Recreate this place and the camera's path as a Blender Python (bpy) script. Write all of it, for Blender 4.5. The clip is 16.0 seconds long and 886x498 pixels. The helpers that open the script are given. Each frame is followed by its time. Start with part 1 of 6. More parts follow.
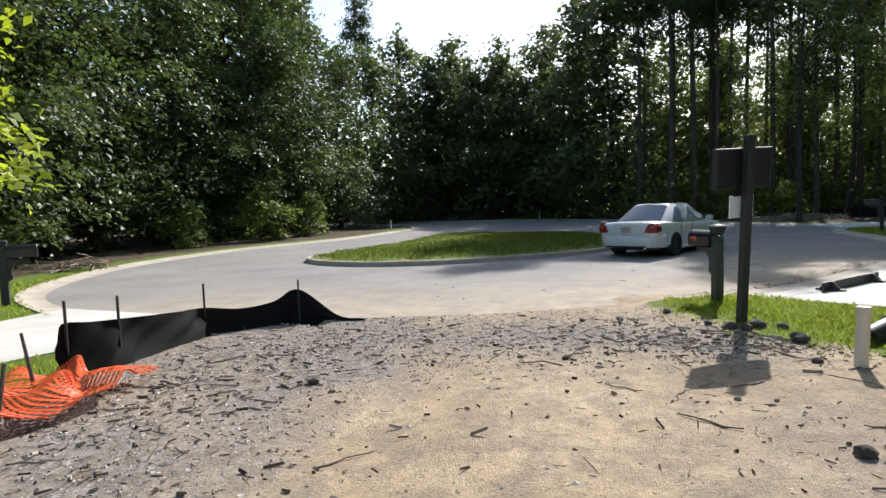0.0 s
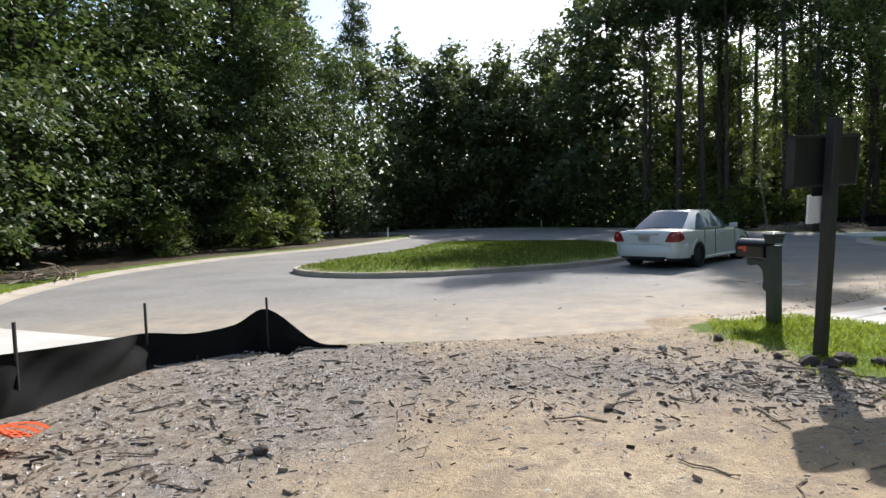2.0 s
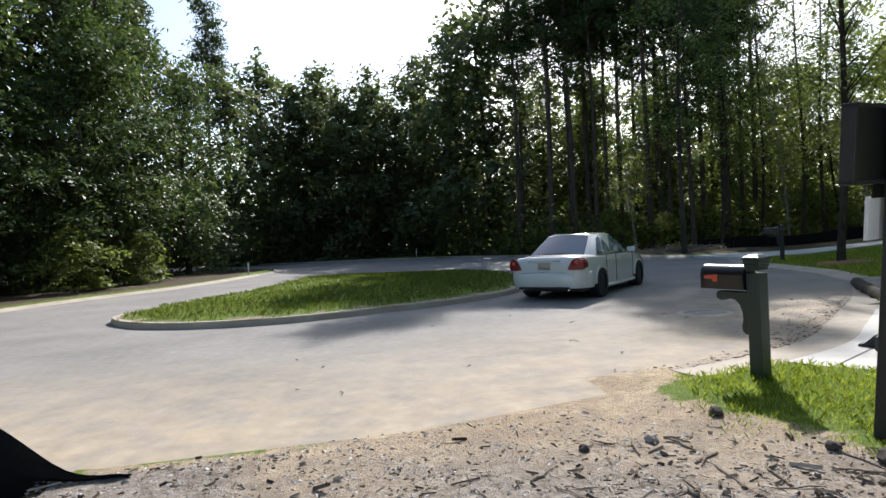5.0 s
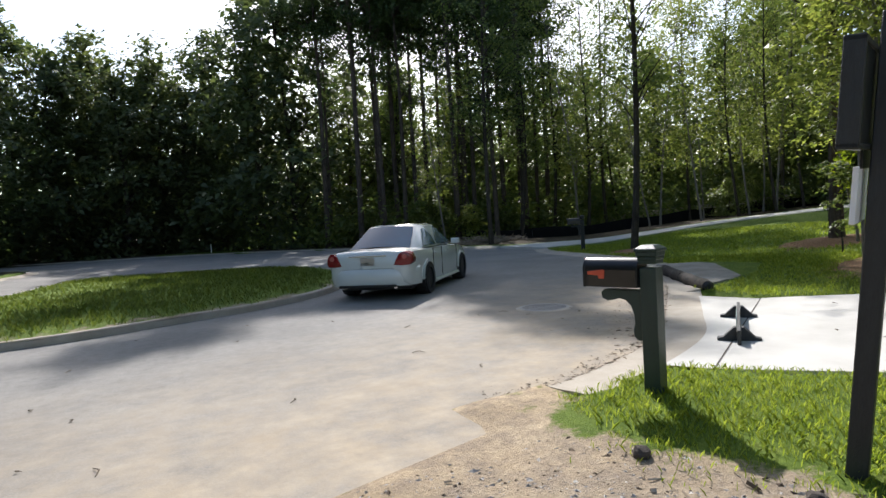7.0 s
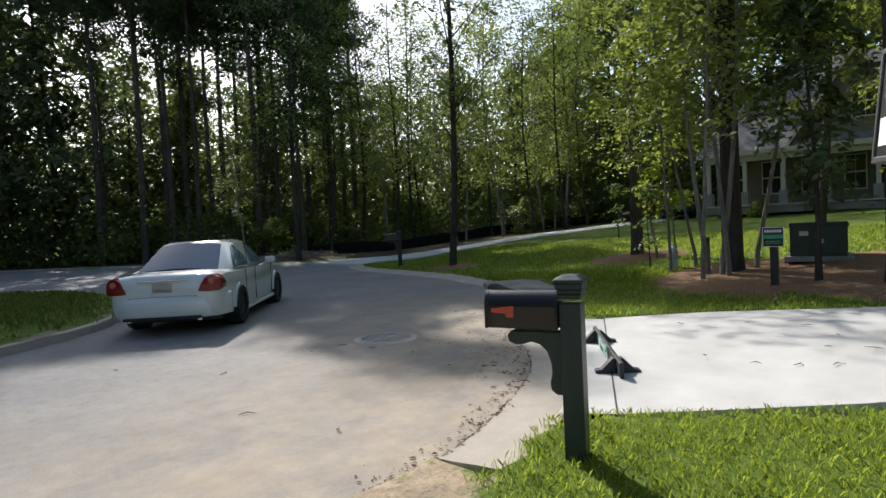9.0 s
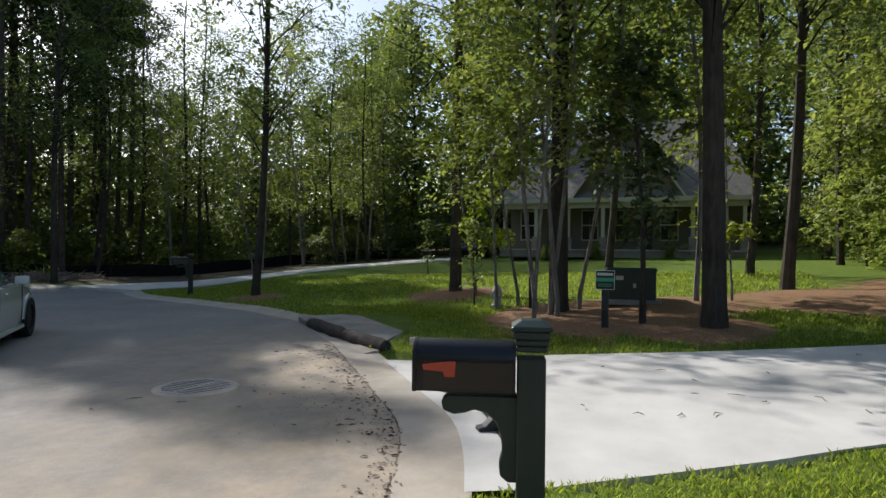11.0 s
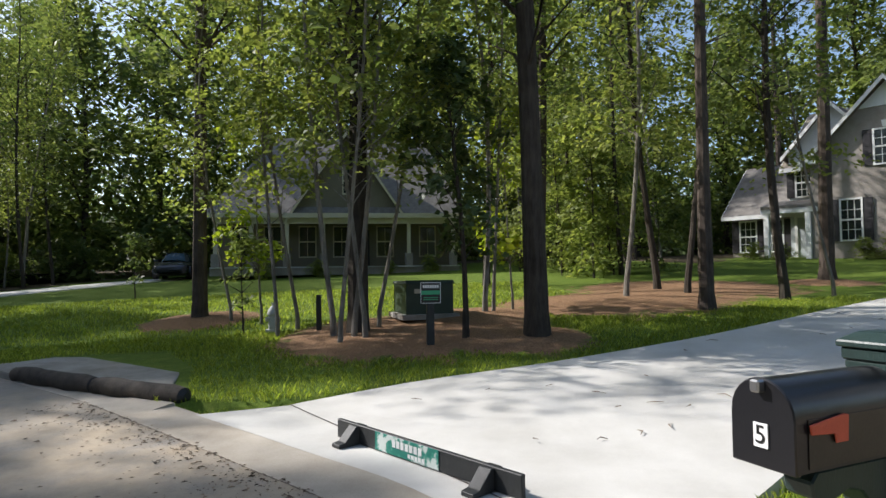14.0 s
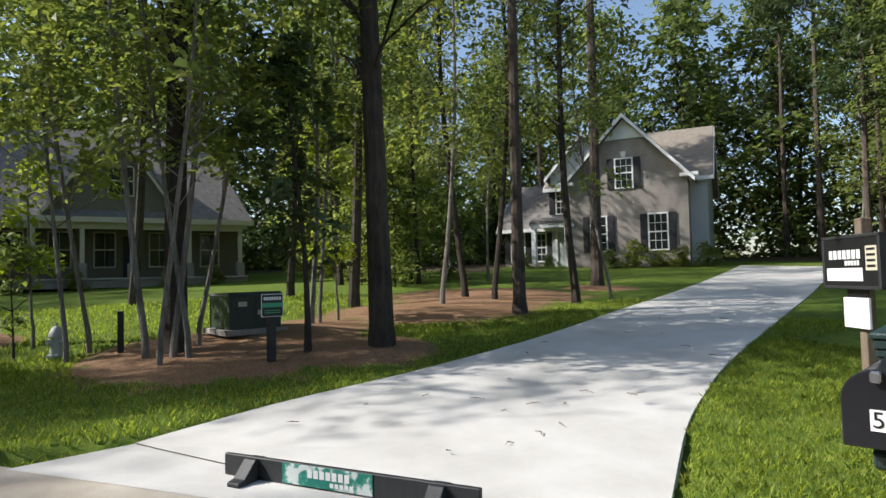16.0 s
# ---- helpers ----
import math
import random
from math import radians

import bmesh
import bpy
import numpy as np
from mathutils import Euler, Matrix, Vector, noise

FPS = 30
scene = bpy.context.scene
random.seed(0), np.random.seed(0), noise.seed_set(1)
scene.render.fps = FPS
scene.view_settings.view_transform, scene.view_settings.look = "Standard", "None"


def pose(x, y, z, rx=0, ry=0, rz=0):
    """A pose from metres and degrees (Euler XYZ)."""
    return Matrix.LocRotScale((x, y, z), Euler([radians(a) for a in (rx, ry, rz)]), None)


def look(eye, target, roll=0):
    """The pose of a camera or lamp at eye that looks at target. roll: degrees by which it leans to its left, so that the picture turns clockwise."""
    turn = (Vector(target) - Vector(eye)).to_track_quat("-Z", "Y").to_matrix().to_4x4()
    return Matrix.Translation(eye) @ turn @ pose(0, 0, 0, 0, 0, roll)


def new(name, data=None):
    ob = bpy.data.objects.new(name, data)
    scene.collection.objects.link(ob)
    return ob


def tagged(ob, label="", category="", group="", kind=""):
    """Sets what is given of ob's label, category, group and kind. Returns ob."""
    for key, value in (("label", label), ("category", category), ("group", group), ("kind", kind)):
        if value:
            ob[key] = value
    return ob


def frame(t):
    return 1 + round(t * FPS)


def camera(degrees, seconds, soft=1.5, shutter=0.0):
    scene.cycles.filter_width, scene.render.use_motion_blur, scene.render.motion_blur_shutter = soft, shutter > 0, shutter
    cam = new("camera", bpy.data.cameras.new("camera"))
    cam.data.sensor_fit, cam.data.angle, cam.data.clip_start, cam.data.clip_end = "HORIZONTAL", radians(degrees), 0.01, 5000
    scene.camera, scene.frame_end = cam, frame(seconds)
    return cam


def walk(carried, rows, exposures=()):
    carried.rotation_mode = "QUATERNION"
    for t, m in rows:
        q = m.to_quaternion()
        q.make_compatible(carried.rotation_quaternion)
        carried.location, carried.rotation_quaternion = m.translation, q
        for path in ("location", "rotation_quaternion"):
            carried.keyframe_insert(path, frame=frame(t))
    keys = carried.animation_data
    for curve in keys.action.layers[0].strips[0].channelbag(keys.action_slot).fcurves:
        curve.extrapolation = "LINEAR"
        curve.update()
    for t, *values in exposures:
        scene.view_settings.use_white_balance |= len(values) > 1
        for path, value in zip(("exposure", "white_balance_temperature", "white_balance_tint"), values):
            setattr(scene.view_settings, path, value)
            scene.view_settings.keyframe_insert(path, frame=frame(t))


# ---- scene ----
cam = camera(72.3, 16.0)
PATH = [
    (0, (1.372, -0.418, 1.686), (1.24, 1.573, 1.539), -2.0),
    (0.5, (1.336, -0.019, 1.718), (1.197, 1.97, 1.561), -2.1),
    (1, (1.319, 0.384, 1.689), (1.181, 2.374, 1.54), -2.1),
    (1.5, (1.292, 0.772, 1.63), (1.158, 2.763, 1.496), -2.0),
    (2, (1.247, 1.177, 1.606), (1.12, 3.17, 1.487), -1.8),
    (2.5, (1.198, 1.585, 1.597), (1.085, 3.579, 1.49), -1.7),
    (3, (1.144, 2.038, 1.592), (1.048, 4.033, 1.49), -1.6),
    (3.5, (1.162, 2.444, 1.601), (1.114, 4.441, 1.495), -1.6),
    (3.7, (1.19, 2.625, 1.573), (1.172, 4.622, 1.471), -1.8),
    (5.8, (1.183, 4.631, 1.542), (1.73, 6.555, 1.523), -3.4),
    (6, (1.184, 4.804, 1.557), (1.794, 6.708, 1.517), -3.4),
    (6.5, (1.35, 5.299, 1.522), (2.102, 7.151, 1.439), -3.8),
    (7, (1.332, 5.612, 1.526), (2.236, 7.394, 1.431), -3.4),
    (7.5, (1.434, 6.024, 1.524), (2.482, 7.724, 1.427), -3.4),
    (8, (1.464, 6.427, 1.504), (2.657, 8.03, 1.417), -3.0),
    (8.5, (1.572, 6.776, 1.545), (2.888, 8.279, 1.46), -3.0),
    (9, (1.657, 7.047, 1.6), (3.087, 8.442, 1.515), -2.8),
    (9.5, (1.791, 7.43, 1.581), (3.336, 8.698, 1.517), -2.3),
    (10, (1.871, 7.735, 1.594), (3.522, 8.863, 1.557), -1.0),
    (10.2, (1.926, 7.841, 1.599), (3.615, 8.911, 1.568), -0.5),
    (12.3, (2.605, 9.411, 1.43), (4.557, 9.843, 1.503), 0.0),
    (12.5, (2.707, 9.594, 1.423), (4.67, 9.967, 1.499), -0.2),
    (13, (2.879, 9.983, 1.435), (4.867, 10.185, 1.519), 0.1),
    (13.5, (3.069, 10.381, 1.461), (5.067, 10.384, 1.54), -0.2),
    (14, (3.199, 10.721, 1.44), (5.189, 10.531, 1.514), -0.7),
    (14.5, (3.34, 11.015, 1.432), (5.3, 10.622, 1.49), -0.9),
    (15, (3.461, 11.292, 1.443), (5.37, 10.698, 1.488), -1.1),
    (15.5, (3.59, 11.532, 1.448), (5.432, 10.757, 1.502), -1.2),
    (16, (3.708, 11.74, 1.452), (5.489, 10.836, 1.546), -1.3),
]
walk(cam, [(t, look(eye, target, roll)) for t, eye, target, roll in PATH],
     exposures=[(0, 0.52), (3.7, 0.54), (7, 0.5), (8.5, 0.42), (10.0, 0.06), (10.6, 0.06), (12.3, 0.42), (16, 0.42)])


# ---- world and sun ----
SUN_AZ = math.atan2(0.42, 0.91)      # from +y towards +x
SUN_EL = radians(37)
world = bpy.data.worlds.new("world")
scene.world = world
world.use_nodes = True
wn = world.node_tree.nodes
sky = wn.new("ShaderNodeTexSky")
sky.sky_type = 'NISHITA'
sky.sun_disc = False
sky.sun_elevation = SUN_EL
sky.sun_rotation = SUN_AZ
sky.dust_density = 1.4
world.node_tree.links.new(sky.outputs[0], wn["Background"].inputs[0])
wn["Background"].inputs[1].default_value = 0.15
sun = new("sun", bpy.data.lights.new("sun", 'SUN'))
sun.data.energy = 5.0
sun.data.angle = radians(0.6)
sun.data.color = (1.0, 0.965, 0.95)
sun.matrix_world = look((60 * math.sin(SUN_AZ) * math.cos(SUN_EL), 60 * math.cos(SUN_AZ) * math.cos(SUN_EL), 60 * math.sin(SUN_EL)), (0, 0, 0))


# ---- materials ----
def material(name, rough=0.8, metal=0.0, spec=0.5):
    m = bpy.data.materials.new(name)
    m.use_nodes = True
    b = m.node_tree.nodes["Principled BSDF"]
    b.inputs["Roughness"].default_value = rough
    b.inputs["Metallic"].default_value = metal
    b.inputs["Specular IOR Level"].default_value = spec
    return m, m.node_tree, b


def node(nt, kind, **kw):
    n = nt.nodes.new(kind)
    for k, v in kw.items():
        n.inputs[k].default_value = v
    return n


def noise_tex(nt, scale, detail=4.0, rough=0.6, coord="Object", stretch=None):
    tc = nt.nodes.new("ShaderNodeTexCoord")
    out = tc.outputs[coord]
    if stretch:
        mp = nt.nodes.new("ShaderNodeMapping")
        mp.inputs["Scale"].default_value = stretch
        nt.links.new(out, mp.inputs[0])
        out = mp.outputs[0]
    n = node(nt, "ShaderNodeTexNoise", Scale=scale, Detail=detail, Roughness=rough)
    nt.links.new(out, n.inputs["Vector"])
    return n.outputs["Fac"]


def ramp(nt, fac, stops):
    r = nt.nodes.new("ShaderNodeValToRGB")
    while len(r.color_ramp.elements) < len(stops):
        r.color_ramp.elements.new(0.5)
    for e, (p, c) in zip(r.color_ramp.elements, stops):
        e.position, e.color = p, (*c, 1)
    nt.links.new(fac, r.inputs[0])
    return r.outputs["Color"]


def mix(nt, fac, a, b, mode='MIX'):
    m = nt.nodes.new("ShaderNodeMix")
    m.data_type, m.blend_type = 'RGBA', mode
    for sock, v in ((m.inputs["Factor"], fac), (m.inputs["A"], a), (m.inputs["B"], b)):
        if isinstance(v, (int, float)):
            sock.default_value = v
        elif isinstance(v, tuple):
            sock.default_value = (*v, 1)
        else:
            nt.links.new(v, sock)
    return m.outputs["Result"]


def bump(nt, b, fac, strength=0.4, dist=0.02):
    n = node(nt, "ShaderNodeBump", Strength=strength, Distance=dist)
    nt.links.new(fac, n.inputs["Height"])
    nt.links.new(n.outputs[0], b.inputs["Normal"])


def plain(name, colour, rough=0.7, metal=0.0, vary=0.25, scale=8.0, relief=0.15, stretch=None, spec=0.5):
    """A surface of one colour with two scales of variation and fine relief."""
    m, nt, b = material(name, rough, metal, spec)
    big = noise_tex(nt, scale, 5, 0.65, stretch=stretch)
    fine = noise_tex(nt, scale * 9, 3, 0.6, stretch=stretch)
    lo = tuple(c * (1 - vary) for c in colour)
    hi = tuple(min(1, c * (1 + vary)) for c in colour)
    c1 = ramp(nt, big, [(0.3, lo), (0.7, hi)])
    c2 = mix(nt, 0.35, c1, ramp(nt, fine, [(0.35, lo), (0.65, hi)]))
    nt.links.new(c2, b.inputs["Base Color"])
    bump(nt, b, fine, relief, 0.01)
    return m


def two_tone(name, stops, scale, rough=0.85, fine=60.0, relief=0.5, dist=0.01, fine_mix=0.4, dark=(0.35, 0.35, 0.35)):
    m, nt, b = material(name, rough, 0, 0.3)
    c1 = ramp(nt, noise_tex(nt, scale, 6, 0.65), stops)
    f = noise_tex(nt, fine, 4, 0.7)
    c2 = mix(nt, fine_mix, c1, mix(nt, 1.0, c1, ramp(nt, f, [(0.3, dark), (0.7, (1, 1, 1))]), 'MULTIPLY'))
    nt.links.new(c2, b.inputs["Base Color"])
    bump(nt, b, f, relief, dist)
    return m


def leaf_material(name, lo, hi, gloss=0.45, through_=0.45, spec=0.25):
    """Leaves: each one its own tint, light shining through."""
    m, nt, b = material(name, gloss, 0, spec)
    g = nt.nodes.new("ShaderNodeNewGeometry")
    oi = nt.nodes.new("ShaderNodeObjectInfo")
    c = ramp(nt, g.outputs["Random Per Island"], [(0.0, lo), (1.0, hi)])
    c = mix(nt, 0.35, c, mix(nt, 1.0, c, ramp(nt, oi.outputs["Random"], [(0, (0.55, 0.65, 0.5)), (1, (1.25, 1.2, 1.0))]), 'MULTIPLY'))
    nt.links.new(c, b.inputs["Base Color"])
    t = nt.nodes.new("ShaderNodeBsdfTranslucent")
    nt.links.new(mix(nt, 1.0, c, (1.5, 1.55, 0.95), 'MULTIPLY'), t.inputs[0])
    mx = nt.nodes.new("ShaderNodeMixShader")
    mx.inputs[0].default_value = through_
    nt.links.new(b.outputs[0], mx.inputs[1])
    nt.links.new(t.outputs[0], mx.inputs[2])
    nt.links.new(mx.outputs[0], nt.nodes["Material Output"].inputs[0])
    return m


def bark_material(name, lo, hi, scale=6.0):
    m, nt, b = material(name, 0.95, 0, 0.2)
    f = noise_tex(nt, scale, 6, 0.7, stretch=(3, 3, 0.5))
    big = noise_tex(nt, 1.3, 3, 0.6)
    c = mix(nt, 0.5, ramp(nt, f, [(0.35, lo), (0.65, hi)]), ramp(nt, big, [(0.35, lo), (0.7, hi)]))
    nt.links.new(c, b.inputs["Base Color"])
    bump(nt, b, f, 0.8, 0.03)
    return m


LEAF_DARK = leaf_material("leaf_dark", (0.04, 0.07, 0.028), (0.115, 0.155, 0.06), 0.5, 0.30, 0.32)
LEAF_MID = leaf_material("leaf_mid", (0.08, 0.118, 0.04), (0.20, 0.232, 0.085), 0.5, 0.5)
LEAF_FAR = leaf_material("leaf_far", (0.06, 0.085, 0.042), (0.15, 0.175, 0.085), 0.5, 0.4, 0.35)
LEAF_LIGHT = leaf_material("leaf_light", (0.12, 0.16, 0.045), (0.30, 0.325, 0.10), 0.5, 0.5)
LEAF_YELLOW = leaf_material("leaf_yellow", (0.16, 0.22, 0.02), (0.32, 0.36, 0.04), 0.5, 0.55)
NEEDLE = leaf_material("pine_needles", (0.03, 0.055, 0.022), (0.08, 0.11, 0.04), 0.5, 0.25)
GRASS = leaf_material("grass_blades", (0.18, 0.25, 0.03), (0.40, 0.44, 0.09), 0.5, 0.42)
# Island grass: darker copy of GRASS, the island's shade put into its colour.
SHADED_OLIVE_GRASS = leaf_material("shaded_olive_grass", (0.085, 0.13, 0.028), (0.20, 0.23, 0.06), 0.6, 0.35)
BARK_DARK = bark_material("bark_dark", (0.026, 0.021, 0.017), (0.095, 0.08, 0.064))
BARK_PINE = bark_material("bark_pine", (0.036, 0.028, 0.023), (0.145, 0.115, 0.092))
BARK_PALE = bark_material("bark_pale", (0.09, 0.078, 0.062), (0.36, 0.335, 0.29), 7.0)

CONCRETE = two_tone("concrete", [(0.3, (0.50, 0.48, 0.43)), (0.7, (0.66, 0.64, 0.59))], 0.9, 0.85, 90, 0.25, 0.004, 0.25, (0.7, 0.7, 0.7))
KERB_CONC = two_tone("kerb_concrete", [(0.3, (0.37, 0.315, 0.245)), (0.7, (0.53, 0.475, 0.39))], 1.4, 0.88, 70, 0.35, 0.006, 0.35, (0.6, 0.6, 0.6))
SLAB_CONC = two_tone("old_concrete", [(0.3, (0.22, 0.20, 0.17)), (0.7, (0.40, 0.38, 0.34))], 2.0, 0.9, 60, 0.4, 0.006)
BLACK_WOOD = plain("black_stained_wood", (0.022, 0.024, 0.024), 0.55, 0, 0.4, 6, 0.3, (4, 4, 0.6))
GREEN_PAINT = plain("dark_green_painted_wood", (0.018, 0.038, 0.034), 0.42, 0, 0.25, 5, 0.2, (3, 3, 0.5))
BLACK_METAL = plain("black_enamel", (0.012, 0.012, 0.014), 0.28, 0, 0.2, 12, 0.05)
BROWN_METAL = plain("brown_black_enamel", (0.028, 0.022, 0.018), 0.35, 0, 0.3, 10, 0.05)
RED_PLASTIC = plain("faded_red_plastic", (0.55, 0.085, 0.04), 0.5, 0, 0.15, 20, 0.05)
WHITE_PAINT = plain("white_paint", (0.78, 0.78, 0.76), 0.5, 0, 0.05, 6, 0.05)
WHITE_PAPER = plain("white_paper", (0.8, 0.8, 0.8), 0.7, 0, 0.04, 6, 0.03)
BLACK_PAINT = plain("black_sign_paint", (0.012, 0.013, 0.013), 0.4, 0, 0.2, 6, 0.05)
GREY_WOOD = plain("weathered_post_wood", (0.17, 0.13, 0.09), 0.9, 0, 0.35, 5, 0.4, (5, 5, 0.5))
SIGN_GREEN = two_tone("worn_green_sign", [(0.47, (0.02, 0.20, 0.15)), (0.52, (0.05, 0.28, 0.21)), (0.56, (0.62, 0.68, 0.64))], 7, 0.6, 40, 0.1, 0.002, 0.2)
SIGN_GREEN2 = plain("bright_green_sign", (0.04, 0.33, 0.16), 0.5, 0, 0.1, 6, 0.03)
PVC = plain("cream_plastic_pipe", (0.62, 0.55, 0.42), 0.45, 0, 0.08, 5, 0.04)
SILT = two_tone("black_silt_fabric", [(0.3, (0.009, 0.009, 0.009)), (0.62, (0.014, 0.014, 0.013)), (0.85, (0.035, 0.032, 0.027))], 1.6, 0.8, 220, 0.3, 0.004)
SILT.node_tree.nodes["Principled BSDF"].inputs["Specular IOR Level"].default_value = 0.08
GUTTER_DIRT = plain("gutter_dirt", (0.15, 0.115, 0.085), 0.95, 0, 0.4, 20, 0.3)
ORANGE = plain("orange_plastic_mesh", (0.75, 0.12, 0.03), 0.45, 0, 0.2, 5, 0.05)
CAST_IRON = plain("cast_iron", (0.38, 0.36, 0.33), 0.7, 0.1, 0.3, 20, 0.3)
PIT_SHADE = plain("pit_shade", (0.01, 0.01, 0.01), 0.9)
CAR_PAINT = material("pearl_white_car_paint", 0.22, 0.0, 0.6)[0]
CAR_PAINT.node_tree.nodes["Principled BSDF"].inputs["Base Color"].default_value = (0.60, 0.63, 0.59, 1)
CAR_PAINT.node_tree.nodes["Principled BSDF"].inputs["Coat Weight"].default_value = 0.8
CAR_GREY = plain("grey_car_paint", (0.05, 0.055, 0.065), 0.2, 0.3, 0.1, 3, 0.0)
# Car glass: the blue base colour stands in for reflected sky.
CAR_GLASS = plain("sky_blue_car_glass", (0.022, 0.075, 0.135), 0.03, 0, 0.05, 3, 0.0, None, 0.5)
RUBBER = plain("tyre_rubber", (0.015, 0.015, 0.015), 0.85, 0, 0.2, 20, 0.2)
ALLOY = plain("alloy_wheel", (0.42, 0.42, 0.42), 0.3, 0.9, 0.1, 10, 0.02)
TAIL_RED = plain("red_tail_light", (0.20, 0.007, 0.012), 0.12, 0, 0.15, 9, 0.02)
LAMP_PINK = plain("pale_red_lens", (0.42, 0.10, 0.09), 0.12, 0, 0.1, 9, 0.02)
CHROME = plain("chrome", (0.6, 0.6, 0.6), 0.12, 1.0, 0.05, 4, 0.0)
BLACK_TRIM = plain("black_trim", (0.015, 0.015, 0.015), 0.5)
BRICK = two_tone("grey_brick", [(0.3, (0.27, 0.235, 0.205)), (0.7, (0.40, 0.36, 0.32))], 1.2, 0.9, 22, 0.5, 0.01, 0.4, (0.6, 0.6, 0.6))
SIDING = plain("grey_siding", (0.30, 0.32, 0.32), 0.7, 0, 0.08, 2, 0.1)
PALE_SIDING = plain("pale_siding", (0.50, 0.54, 0.56), 0.7, 0, 0.08, 2, 0.1)
TAN_SIDING = plain("tan_siding", (0.17, 0.15, 0.11), 0.75, 0, 0.1, 2, 0.1)
SHINGLE = two_tone("asphalt_shingles", [(0.3, (0.17, 0.155, 0.14)), (0.7, (0.27, 0.25, 0.225))], 3.0, 0.9, 30, 0.5, 0.01)
SHINGLE_TAN = two_tone("brown_asphalt_shingles", [(0.3, (0.24, 0.205, 0.16)), (0.7, (0.33, 0.285, 0.23))], 3.0, 0.9, 30, 0.5, 0.01)
SHUTTER = plain("dark_shutter", (0.025, 0.022, 0.025), 0.6, 0, 0.2, 6, 0.1)
CREAM_TRIM = plain("cream_trim", (0.55, 0.50, 0.38), 0.6, 0, 0.06, 3, 0.03)
WINDOW_GLASS = plain("window_glass", (0.02, 0.025, 0.028), 0.06, 0, 0.05, 2, 0.0, None, 0.8)
UTIL_GREEN = plain("dark_green_utility_paint", (0.022, 0.04, 0.022), 0.5, 0, 0.3, 5, 0.1)
HYDRANT = plain("faded_grey_hydrant_paint", (0.42, 0.43, 0.40), 0.6, 0, 0.15, 10, 0.1)
STICK = bark_material("dry_stick", (0.14, 0.105, 0.075), (0.42, 0.35, 0.27), 12)
STONE = two_tone("gravel_stone", [(0.3, (0.24, 0.21, 0.18)), (0.7, (0.50, 0.46, 0.40))], 9, 0.9, 50, 0.3, 0.004)
DARK_STONE = plain("dark_clod", (0.07, 0.055, 0.045), 0.95, 0, 0.4, 20, 0.4)
SOCK = two_tone("black_sediment_sock", [(0.3, (0.02, 0.018, 0.016)), (0.7, (0.11, 0.09, 0.07))], 5, 0.85, 60, 0.6, 0.012)


def asphalt_material():
    """Pale worn asphalt, tan sand washed over it next to the dirt lot and along the gutter."""
    m, nt, b = material("pale_worn_asphalt", 0.9, 0, 0.25)
    big = noise_tex(nt, 0.5, 6, 0.6)
    grain = noise_tex(nt, 55, 3, 0.75)
    base = ramp(nt, big, [(0.3, (0.205, 0.20, 0.19)), (0.7, (0.295, 0.285, 0.265))])
    base = mix(nt, 0.7, base, mix(nt, 1.0, base, ramp(nt, grain, [(0.3, (0.62, 0.62, 0.62)), (0.7, (1.25, 1.25, 1.25))]), 'MULTIPLY'))
    mott = noise_tex(nt, 7, 6, 0.75)
    base = mix(nt, 0.8, base, mix(nt, 1.0, base, ramp(nt, mott, [(0.3, (0.72, 0.72, 0.72)), (0.55, (1, 1, 1)), (0.75, (1.2, 1.19, 1.16))]), 'MULTIPLY'))
    at = nt.nodes.new("ShaderNodeAttribute")
    at.attribute_name = "sand"
    wob = node(nt, "ShaderNodeMath")
    wob.operation = 'MULTIPLY'
    nt.links.new(at.outputs["Fac"], wob.inputs[0])
    nt.links.new(ramp(nt, noise_tex(nt, 1.7, 7, 0.7), [(0.32, (0.25, 0.25, 0.25)), (0.62, (1, 1, 1))]), wob.inputs[1])
    sand = ramp(nt, noise_tex(nt, 3.0, 6, 0.7), [(0.3, (0.36, 0.29, 0.205)), (0.7, (0.47, 0.39, 0.285))])
    c = mix(nt, wob.outputs[0], base, sand)
    nt.links.new(c, b.inputs["Base Color"])
    bump(nt, b, grain, 0.5, 0.006)
    return m


